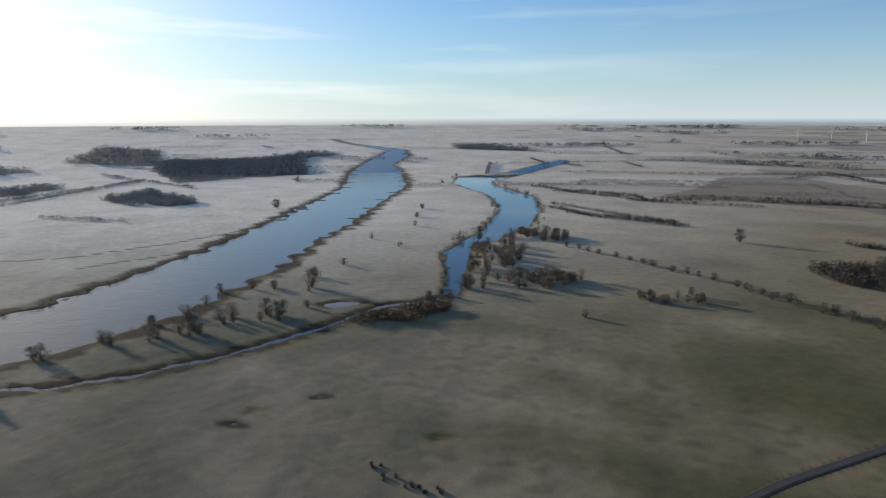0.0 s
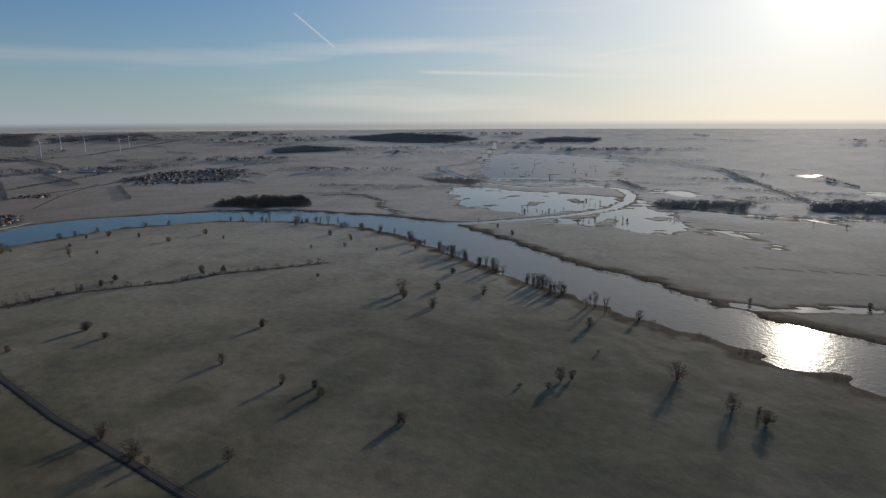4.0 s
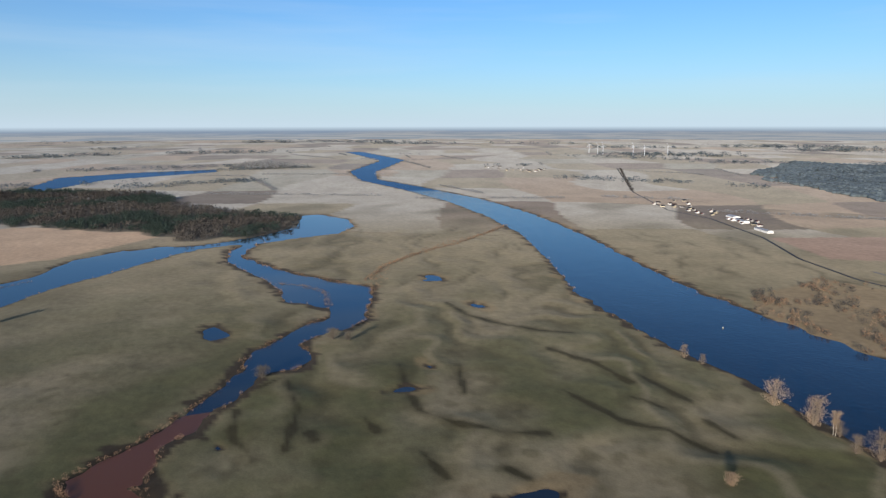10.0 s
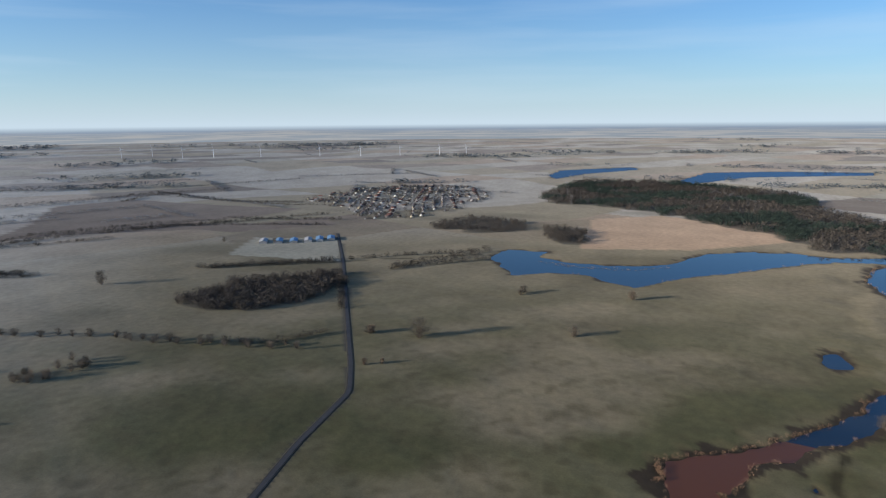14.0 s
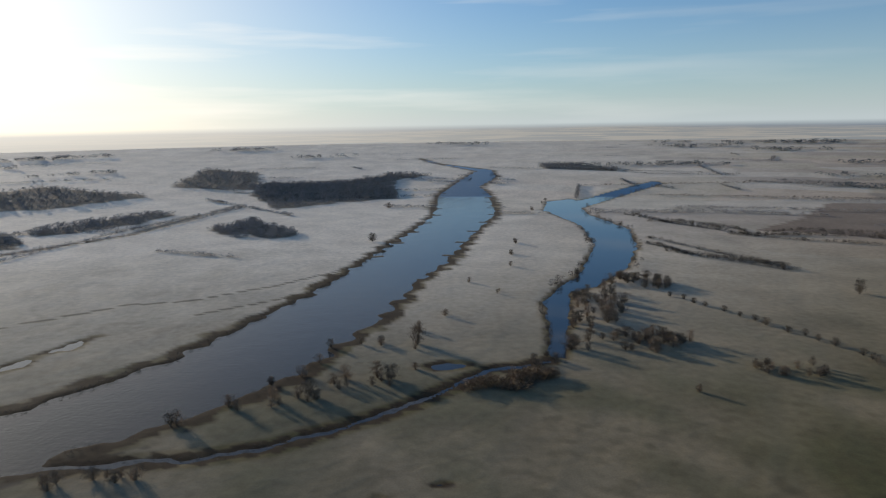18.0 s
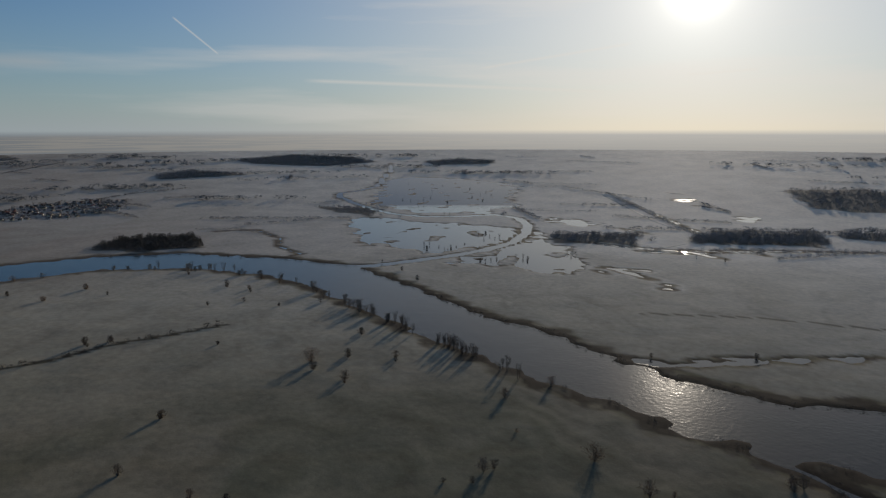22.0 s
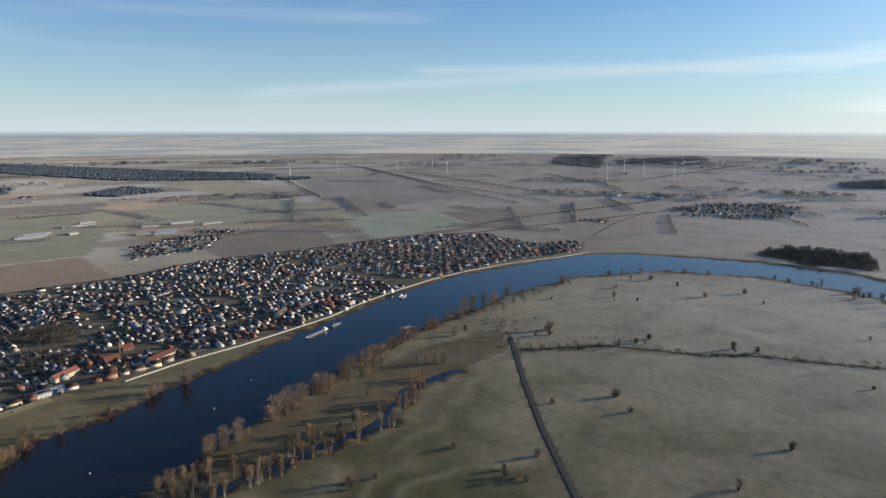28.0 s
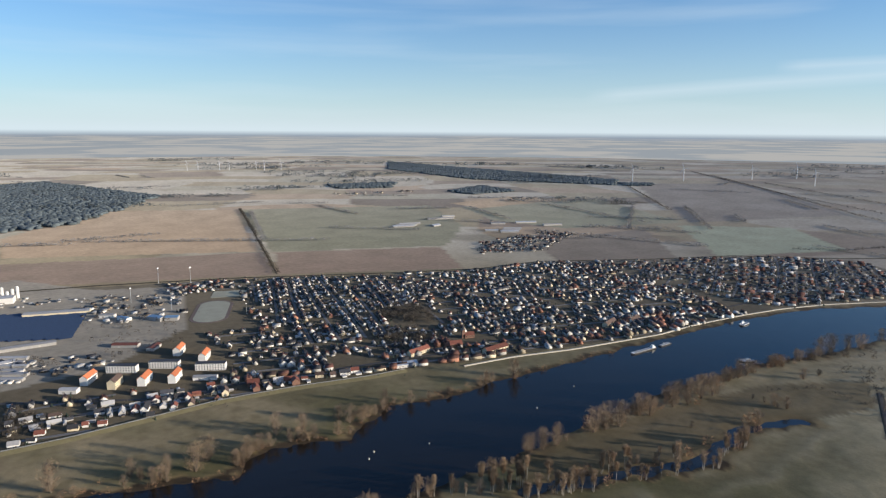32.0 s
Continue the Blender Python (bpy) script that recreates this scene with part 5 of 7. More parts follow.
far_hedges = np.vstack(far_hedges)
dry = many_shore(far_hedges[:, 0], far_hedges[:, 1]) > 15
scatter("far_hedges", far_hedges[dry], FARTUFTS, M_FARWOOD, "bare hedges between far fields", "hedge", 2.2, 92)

HEDGES = ("-996,-1152 -1087,-1037 -1184,-914",
          "-1222,-911 -1316,-821 -1405,-717 -1496,-667",
          "-1174,-762 -1263,-702 -1374,-614",
          "-1289,-1792 -1402,-1712 -1483,-1582 -1558,-1440 -1626,-1287",
          "-2001,-2551 -1978,-2154 -1956,-1798 -2043,-1610",
          "-1072,-816 -874,-668",
          "-665,-2340 -745,-2127 -879,-1964",
          "-849,-1895 -976,-1789 -1172,-1686",
          "-564,-1782 -629,-1582 -708,-1509 -778,-1414",
          "-779,-4837 -1125,-4634 -1334,-4161 -1791,-3976",
          "-1650,-3523 -1909,-3281 -2089,-3050",
          "1152,-1557 1036,-2139 836,-2777",
          "1458,-1655 1542,-1972 1430,-2099",
          "1375,-2163 1365,-2342 1124,-2273",
          "1804,-1295 1722,-1428 1589,-1504",
          "2904,-778 2777,-921 2530,-1015",
          "2322,-1438 2276,-1356",
          "2844,-2402 2107,-2010 1537,-1699",
          "3623,-2336 3274,-2717",
          "-771,-2182 -915,-2012 -903,-1854 -1128,-1879 -1351,-1751 -1600,-1559", "-577,-1657 -798,-1461", "-1821,-2635 -2108,-2671 -1955,-2105 -2060,-1746",
          "-1008,-1133 -1105,-1044 -1221,-932", "-1185,-765 -1284,-721 -1407,-653", "-695,-2353 -755,-2115 -904,-1872 -1077,-1951 -1388,-1826 -1567,-1658",
          "-594,-1859 -693,-1629 -795,-1457", "865,3236 705,2455 549,1714", "2739,2183 3999,3633", "6254,4713 4581,2828 3405,1607 3109,1244",
          "5223,3222 4345,2053 3559,1056", "5836,4172 4163,2376 3310,1165", "1329,-2084 1024,-2131 831,-2719", "1423,-1324 1233,-1686 993,-2050",
          "-947,-2946 -1584,-2737 -2361,-2468", "-2215,-2791 -2973,-2515", "-749,-3451 -1823,-3458 -2688,-3044", "-2359,1990 -3540,2876",
          "-694,-2164 -835,-2092 -918,-1948",
          "-854,-1896 -1176,-1818 -1480,-1658 -1834,-1436",
          "-587,-1778 -616,-1625 -737,-1528 -790,-1414",
          "-1683,-3580 -2219,-2964",
          "-1756,-2458 -2080,-2606 -2041,-2334 -1961,-1916 -1983,-1697",
          "-1004,-1166 -1095,-1053 -1198,-924",
          "-751,-4990 -1304,-4447 -1861,-4049",
          "-661,-725 -685,-653 -764,-613",
          "-1193,-776 -1311,-738 -1455,-652",
          "-1605,-1687 -1656,-1498 -1740,-1311",
          "-1943,-2032 -2057,-1779",
          "1324,-1475 1226,-1632 1063,-1917 978,-2038 817,-2714",
          "783,-1760 525,-1660",
          "2586,-2242 1487,-1651",
          "3416,-2072 3245,-2413 2440,-2342",
          "2153,1204 2295,1100 2594,1032 2923,899 3626,663",
          "4778,1376 5249,1081 8762,559",
          "5638,2026 4778,1376",
          "3719,117 4056,-80 4227,-376",
          "2383,-1553 2250,-1666 2204,-1826",
          "2410,-222 2367,-356 2162,-442",
          "3051,-785 3076,-986 2650,-998 2444,-1012")
for k, text in enumerate(HEDGES):
    line = pts(text)
    far_off = float(np.hypot(*line.mean(0)))
    spots = along(line, 1.3 + far_off / 1300, 1.8 + far_off / 1300, 3.0, 10, 300 + k, 0.9)
    spots = np.array([s for s in spots if np.hypot(s[0], s[1]) < 10500 and shore_at(s[0], s[1]) > 3])
    # sunward hedges beyond 1600 m wear the haze-toned colour
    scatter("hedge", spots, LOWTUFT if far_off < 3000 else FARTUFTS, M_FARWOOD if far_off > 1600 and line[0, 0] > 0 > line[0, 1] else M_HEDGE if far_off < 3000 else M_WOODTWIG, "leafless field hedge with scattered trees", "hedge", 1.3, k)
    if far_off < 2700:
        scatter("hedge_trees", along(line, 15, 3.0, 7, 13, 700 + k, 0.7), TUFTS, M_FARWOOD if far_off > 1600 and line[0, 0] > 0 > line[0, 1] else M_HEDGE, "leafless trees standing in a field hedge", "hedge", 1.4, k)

# trees and dark scrub along the creek and ditch, brown scrub and reed along the river
scatter("bank_scrub", along(CREEK[:15], 1.7, 2.5, 1.5, 4.5, 400, 0.75), LOWTUFT, M_SCRUB, "brown dry scrub along the creek bank", "scrub", 1.5)
scatter("bank_scrub", along(CREEK[15:], 1.7, 2.5, 1.5, 4.5, 401, 0.75), LOWTUFT, M_SCRUB, "brown dry scrub along the creek bank", "scrub", 1.5)
scatter("bank_scrub", along(LAKE[17:], 7, 4, 2, 6, 402, 0.6), LOWTUFT, M_SCRUB, "brown dry scrub along the lake shore", "scrub", 1.5)
scatter("bank_scrub", along(pts("-1271,204 -1196,236 -1055,256"), 3, 5, 2, 5, 403), LOWTUFT, M_SCRUB, "tawny reeds and scrub on a spit in the creek", "scrub", 1.5)
scatter("bank_scrub", along(pts("-1115,358 -1304,449 -1342,489 -1478,649 -1576,809"), 4, 6, 2, 7, 404, 0.7), LOWTUFT, M_SCRUB, "brown scrub along a side channel", "scrub", 1.4)
scatter("river_scrub", along(RIVER_OUT[30:], 3.2, 9, 2, 8, 405, 0.75), LOWTUFT, M_SCRUB, "brown reeds and willow scrub along the river bank", "scrub", 1.5)
scatter("river_scrub", along(RIVER_OUT2[:6], 6, 7, 2, 6, 406, 0.7), LOWTUFT, M_SCRUB, "brown reeds and willow scrub along the river bank", "scrub", 1.5)
scatter("river_scrub", along(RIVER_IN[31:], 3.5, 5, 1.5, 4.5, 407, 0.8), LOWTUFT, M_SCRUB, "brown reeds and drift along the river bank", "scrub", 1.5)
scatter("river_scrub", along(RIVER_IN2[:5], 5, 5, 1.5, 5, 408, 0.7), LOWTUFT, M_SCRUB, "brown reeds and drift along the river bank", "scrub", 1.5)
scatter("river_scrub", along(RIVER_OUT[6:24], 2, 4.5, 2, 5.5, 409, 0.9), LOWTUFT, M_WOODTWIG, "dark reeds along the river bank", "scrub", 1.6)
scatter("river_scrub", along(RIVER_IN[6:31], 2.6, 4, 1.5, 4.5, 410, 0.8), LOWTUFT, M_WOODTWIG, "dark reeds along the river bank", "scrub", 1.6)
scatter("reed_bed", along(pts("-1403,-498 -1380,-409 -1406,-286 -1469,-227"), 1.6, 5, 2, 4.5, 450), LOWTUFT, M_SCRUB, "brown reed bed standing in the lake", "reeds", 1.7, 1, True)
scatter("reed_bed", along(pts("-1246,210 -1207,247 -1145,275 -1050,258"), 1.0, 4, 2, 4.5, 451), LOWTUFT, M_SCRUB, "brown reed bed on a spit in the creek", "reeds", 1.7, 2, True)
scatter("reed_bed", along(pts("-1189,368 -1302,440 -1396,555 -1470,688 -1598,847 -1714,980"), 1.6, 4, 2, 5, 452), LOWTUFT, M_SCRUB, "brown reeds and scrub along a side channel", "reeds", 1.7, 3, True)
scatter("ditch_scrub", along(DITCH_S, 1.6, 5, 1.5, 3.6, 411, 0.9), LOWTUFT, M_WOODTWIG, "dark reeds along the wet ditch", "scrub", 1.5)
scatter("oxbow_trees", along(OXBOW[7:], 9, 12, 6, 16, 412, 0.6), TUFTS, M_WOODTWIG, "bare trees round the backwater", "wood", 1.2)
scatter("headland_trees", along(pts("821,476 728,453 609,456 488,497 437,513"), 6, 9, 6, 17, 430, 0.8), TUFTS, M_SCRUB, "brown bare trees along an old channel", "wood", 1.1)
scatter("headland_trees", along(pts("1117,589 944,603 794,585 667,581 583,573"), 7, 11, 7, 18, 431, 0.75), TUFTS, M_SCRUB, "brown bare willows on the river bank", "wood", 1.15)
scatter("road_end_trees", along(pts("1059,431 1115,479 1181,511"), 5, 12, 5, 14, 432, 0.8), TUFTS, M_WOODTWIG, "dark bare trees at the end of the meadow road", "wood", 1.1)
scatter("meadow_edge_scrub", along(pts("1059,426 1112,332 1164,228"), 6, 5, 3, 8, 433, 0.6), LOWTUFT, M_WOODTWIG, "dark scrub line across the meadow", "scrub", 1.3)

DITCH_N = pts("1008,397 1042,346 1093,288 1108,225 1129,121 1165,43 1200,-149")
scatter("ditch_scrub", along(DITCH_N, 2.2, 3.5, 1.5, 5, 440, 0.9), LOWTUFT, M_WOODTWIG, "dark reeds along a dry meadow ditch", "scrub", 1.6)
scatter("ditch_trees", along(DITCH_N, 16, 6, 5, 12, 441, 0.8), TUFTS, M_WOODTWIG, "dark bare trees along a meadow ditch", "wood", 1.2)
scatter("bank_trees", along(pts("1146,605 1190,559 1276,524 1402,503 1527,482"), 7, 9, 5, 13, 442, 0.8), TUFTS, M_WOODTWIG, "dark bare trees along the river bank", "wood", 1.2)
scatter("meadow_edge_scrub", along(pts("915,536 999,500 1003,419"), 4, 5, 2, 7, 443, 0.8), LOWTUFT, M_WOODTWIG, "dark scrub line across the meadow", "scrub", 1.5)
for x, y in pts("-43,-431 -53,-415 -64,-407 -75,-399 -85,-395"):
    for _ in range(3):
        plant("%f,%f,%f" % (x + fill.uniform(-6, 6), y + fill.uniform(-5, 5), fill.uniform(2, 4)), BUSH[:1], 9)


# ---- roads, dike and walls ----
def smooth(line, step):
    """Points along a line with rounded corners."""
    out = [line[0]]
    for i in range(1, len(line) - 1):
        a, b, c = line[i - 1], line[i], line[i + 1]
        p, q = b + (a - b) * min(0.4, 14 / np.hypot(*(a - b))), b + (c - b) * min(0.4, 14 / np.hypot(*(c - b)))
        out += [p, (p + q + 2 * b) / 4, q]
    out.append(line[-1])
    fine = []
    for a, b in zip(out[:-1], out[1:]):
        n = max(1, int(np.hypot(*(b - a)) / step))
        fine += [a + (b - a) * i / n for i in range(n)]
    fine.append(out[-1])
    return np.array(fine)


def ribbon(name, text, top, foot, height, material, label, category, base=0.0, step=25, kind="structure"):
    """A raised strip with sloping sides along a line; top and foot are half widths."""
    line = smooth(pts(text) if isinstance(text, str) else text, step)
    t = np.gradient(line, axis=0)
    t /= np.hypot(t[:, 0], t[:, 1])[:, None] + 1e-9
    nrm = np.stack([-t[:, 1], t[:, 0]], -1)
    v, f = [], []
    for i, (p, q) in enumerate(zip(line, nrm)):
        for off, z in ((-foot, -0.6), (-top, height), (top, height), (foot, -0.6)):
            x, y = p + q * off
            mx, my, mz, k = place(x, y)
            v.append((mx, my, mz + (z + base) * k))
        if i:
            b = 4 * i
            f += [(b - 4 + j, b + j, b + j + 1, b - 3 + j) for j in range(3)]
    f += [(0, 1, 2, 3), tuple(len(v) - 1 - j for j in range(4))]
    return tagged(new(name, mesh_of(name, v, f, material)), label, category, kind=kind)


ribbon("road_verge", ROAD_W, 3.8, 6.6, 0.35, M_VERGE, "dark grassy bank of a straight field road", "road bank")
ribbon("road", ROAD_W, 2.6, 3.2, 0.5, M_ASPHALT, "narrow straight asphalt field road", "road")
ribbon("road_verge", ROAD_E, 3.8, 6.6, 0.35, M_VERGE, "dark grassy bank of a straight field road", "road bank")
ribbon("road", ROAD_E, 2.4, 3.0, 0.5, M_ASPHALT, "narrow straight asphalt road to the ferry", "road")
ribbon("road", "-3610,2905 -2316,1962 -1770,1659 -1556,1634 -1222,1481 -991,1320 -798,1241 -616,1238 -429,1204 -87,1094 113,992 321,972 632,931 1005,877 1389,864 1681,779 1971,601 2245,631 2644,640 3095,596", 3.2, 4.0, 0.3, M_ASPHALT, "grey country road through the riverside town", "road")
ribbon("dike", "-443,901 -187,910 12,907 204,928 320,920 431,901 496,898", 2.5, 11, 2.8, M_DIKE, "long grassy flood dike before the town", "dike")
ribbon("path", "-443,901 -187,910 12,907 204,928 320,920 431,901 496,898", 1.3, 1.7, 2.95, M_GRAVEL, "pale path along the top of the dike", "path")
ribbon("promenade_wall", "589,863 631,860 693,855 801,832 928,817 1008,808 1110,814 1258,808 1396,792 1526,760 1678,696 1826,609 1955,547", 1.6, 2.2, 1.6, M_STONE, "pale stone river wall before the town", "river wall")
ribbon("farm_track", "865,3236 705,2455 549,1714", 2.0, 2.6, 0.25, M_VERGE, "dark farm track between large fields", "track")
ribbon("railway_bank", "-891,2000 -285,1876 127,1808 438,1721 828,1567 1058,1491 1281,1483 1587,1341 1875,1241 2143,1025 2558,814 3316,443", 2.2, 5.5, 1.2, M_VERGE, "dark overgrown bank behind the town", "railway bank")
ribbon("canal_bank", "2765,-2308 1905,-1822 1466,-1648 1402,-1355", 2.5, 5, 0.6, M_GRAVEL, "pale track beside a canal", "track")


# ---- houses ----
M_STREET = mat("worn_street_paving", (0.17, 0.16, 0.15), 0.85, 0.25, 0.1)

def gable_house(name, width, length, eave, rise, wall, roof, label, category="house", chimney=True, windows=0, group="", flat=False):
    """Walls with gables, a roof of two thick slopes with eaves, a chimney and dark windows."""
    def build():
        w, ln = width / 2, length / 2
        body = Shape()
        if flat:
            body.box(-ln, -w, -0.4, ln, w, eave)
        else:
            body.add([(-ln, -w, -0.4), (ln, -w, -0.4), (ln, w, -0.4), (-ln, w, -0.4), (-ln, -w, eave), (ln, -w, eave), (ln, w, eave), (-ln, w, eave),
                      (-ln, 0, eave + rise), (ln, 0, eave + rise)],
                     [(0, 3, 2, 1), (0, 1, 5, 4), (2, 3, 7, 6), (1, 2, 6, 9, 5), (3, 0, 4, 8, 7), (4, 5, 9, 8), (6, 7, 8, 9)])
        root = tagged(new(name, body.mesh(name, wall)), label, category, group)
        o, th = 0.45, 0.28
        top = Shape()
        if flat:
            top.box(-ln - 0.2, -w - 0.2, eave, ln + 0.2, w + 0.2, eave + 0.5)
        else:
            sl = rise / w
            for s in (-1, 1):
                lo = eave - o * sl
                a = [(-ln - o, s * (w + o), lo + 0.03), (ln + o, s * (w + o), lo + 0.03), (ln + o, 0, eave + rise + 0.03), (-ln - o, 0, eave + rise + 0.03)]
                b = [(x, y, z + th) for x, y, z in a]
                top.add(a + b, [(0, 1, 2, 3), (4, 7, 6, 5), (0, 4, 5, 1), (1, 5, 6, 2), (2, 6, 7, 3), (3, 7, 4, 0)])
        part("roof", top.mesh("roof", roof), root)
        if chimney:
            c = Shape().box(ln * 0.3, 0.4, eave + rise * 0.5, ln * 0.3 + 0.8, 1.2, eave + rise + 1.0)
            part("chimney", c.mesh("chimney", M_BRICK), root)
        if windows:
            sheets = {}
            n = windows
            floors = max(1, int(eave / 2.7))
            for f in range(floors):
                for i in range(n):
                    for s in (-1, 1):
                        x = -ln + (i + 0.5) * 2 * ln / n
                        if "pane" not in sheets:
                            sheets["pane"] = Shape().box(-0.6, -0.06, -0.7, 0.6, 0.06, 0.7).mesh("window", M_GLASSDARK)
                        win = part("window", sheets["pane"], root)
                        win.location = (x, s * (w + 0.02), 1.6 + f * 2.8)
        return root
    return Kind(build)


LOOKS = ((M_WHITE, M_ROOFGREY, "white rendered house with a dark grey tiled roof"), (M_WHITE, M_ROOFRED, "white rendered house with a red tiled roof"),
         (M_WHITE, M_ROOFBROWN, "white rendered house with a brown weathered roof"), (M_CREAM, M_ROOFBROWN, "cream house with a brown tiled gable roof"),
         (M_GREYWALL, M_ROOFGREY, "grey rendered house with a dark roof"), (M_BRICK, M_ROOFRED, "red brick house with a red tiled roof"),
         (M_WHITE, M_ROOFORANGE, "white house with a bright orange tiled roof"), (M_CREAM, M_ROOFGREY, "cream house with a steep dark grey roof"),
         # pale roofs, which also stand in for sun glint on other roofs
         (M_WHITE, M_ROOFPALE, "white house with a pale grey roof"), (M_GREYWALL, M_ROOFPALE, "low grey house with a pale fibre-cement roof"))
rng3 = random.Random(21)
HOUSES = []
for i, (wall, roof, label) in enumerate(LOOKS):
    for j in range(2):
        HOUSES.append(gable_house("house", rng3.uniform(7.5, 9.5), rng3.uniform(9, 15), rng3.uniform(2.8, 4.4), rng3.uniform(3.4, 5.0), wall, roof, label, group="houses of the riverside town"))
FRONT = [gable_house("house", 10.5, ln, 6.0, 4.2, wall, roof, label, windows=n, group="houses of the riverside town") for ln, n, wall, roof, label in (
    (16, 2, M_WHITE, M_ROOFRED, "two-storey white house with a red tiled roof"), (18, 2, M_CREAM, M_ROOFBROWN, "two-storey cream house with a brown roof"),
    (14, 2, M_WHITE, M_ROOFGREY, "two-storey white house with a grey roof"),
    (15, 2, M_BRICK, M_ROOFRED, "two-storey brick house with a dark red roof"))]
SHEDS = [gable_house("shed", w, ln, 2.4, r, wall, roof, label, "shed", False, 0, "garden sheds and garages", fl) for w, ln, r, wall, roof, label, fl in (
    (4, 7, 1.2, M_GREYWALL, M_ROOFPALE, "small grey garden shed with a pale roof", False), (5, 9, 1.4, M_TIMBER, M_ROOFGREY, "dark timber outbuilding with a low roof", False),
    (6, 8, 0.5, M_WHITE, M_ROOFPALE, "flat-roofed white garage behind a house", True))]
FARHOUSES = [gable_house("house", 10, 14, 4, 4.2, wall, roof, label, chimney=False, group="houses of a far village") for wall, roof, label in (
    (M_WHITE, M_ROOFRED, "white village house with a red roof"), (M_WHITE, M_ROOFBROWN, "white village house with a brown roof"),
    (M_CREAM, M_ROOFGREY, "cream village house with a grey roof"), (M_GREYWALL, M_ROOFRED, "grey village house with a red roof"))]
# halves of the weights that the looks have in the town
WEIGHTS = [10, 10, 6, 6, 8, 8, 4, 4, 9, 9, 3, 3, 0.3, 0.3, 5, 5, 4, 4, 4, 4]


def inside(poly, x, y, margin=0.0):
    (x0, y0), (x1, y1) = poly.min(0), poly.max(0)
    if not (x0 + margin <= x <= x1 - margin and y0 + margin <= y <= y1 - margin):
        return False
    return float(gap(np.array([x]), np.array([y]), poly, True)[0]) < -margin


class Many:
    """Buildings too far off to tell apart, joined into one mesh."""

    def __init__(self, name, label, category):
        self.name, self.label, self.category = name, label, category
        self.verts, self.tris, self.slots, self.materials, self.count, self.shapes = [], [], [], [], 0, {}

    def add(self, kind, m):
        if kind not in self.shapes:
            found = []
            for ob in kind.first:
                if ob.type != "MESH" or ob.name.startswith(("window", "door")):
                    continue
                me = ob.data
                me.calc_loop_triangles()
                co = np.array([v.co for v in me.vertices])
                tri = np.array([t.vertices for t in me.loop_triangles])
                mt = EACH.get(me.materials[0], me.materials[0])
                if mt not in self.materials:
                    self.materials.append(mt)
                found.append((co, tri, self.materials.index(mt)))
            self.shapes[kind] = found
        rot, off = np.array(m.to_3x3()), np.array(m.translation)
        for co, tri, slot in self.shapes[kind]:
            self.verts.append(co @ rot.T + off)
            self.tris.append(tri + self.count)
            self.slots.append(np.full(len(tri), slot))
            self.count += len(co)

    def finish(self):
        if not self.count:
            return
        me = soup(self.name, np.vstack(self.verts), np.vstack(self.tris), self.materials[0])
        for mt in self.materials[1:]:
            me.materials.append(mt)
        me.polygons.foreach_set("material_index", np.concatenate(self.slots).astype(np.int32))
        tagged(new(self.name, me), self.label, self.category, kind="stuff")


NEAR_TOWN = 1020.0   # houses beyond are joined
KEEP_OUT = [pts("237,1266 356,1259 403,1608 285,1594"), pts("-99,888 -90,1872 251,1780 247,1250 261,1152 255,1033 174,984 12,988"),
            pts("648,962 700,952 712,1005 660,1012"), pts("594,1109 678,1090 723,1228 628,1257"), pts("403,948 465,944 471,1006 409,1010")]
town_spots = []


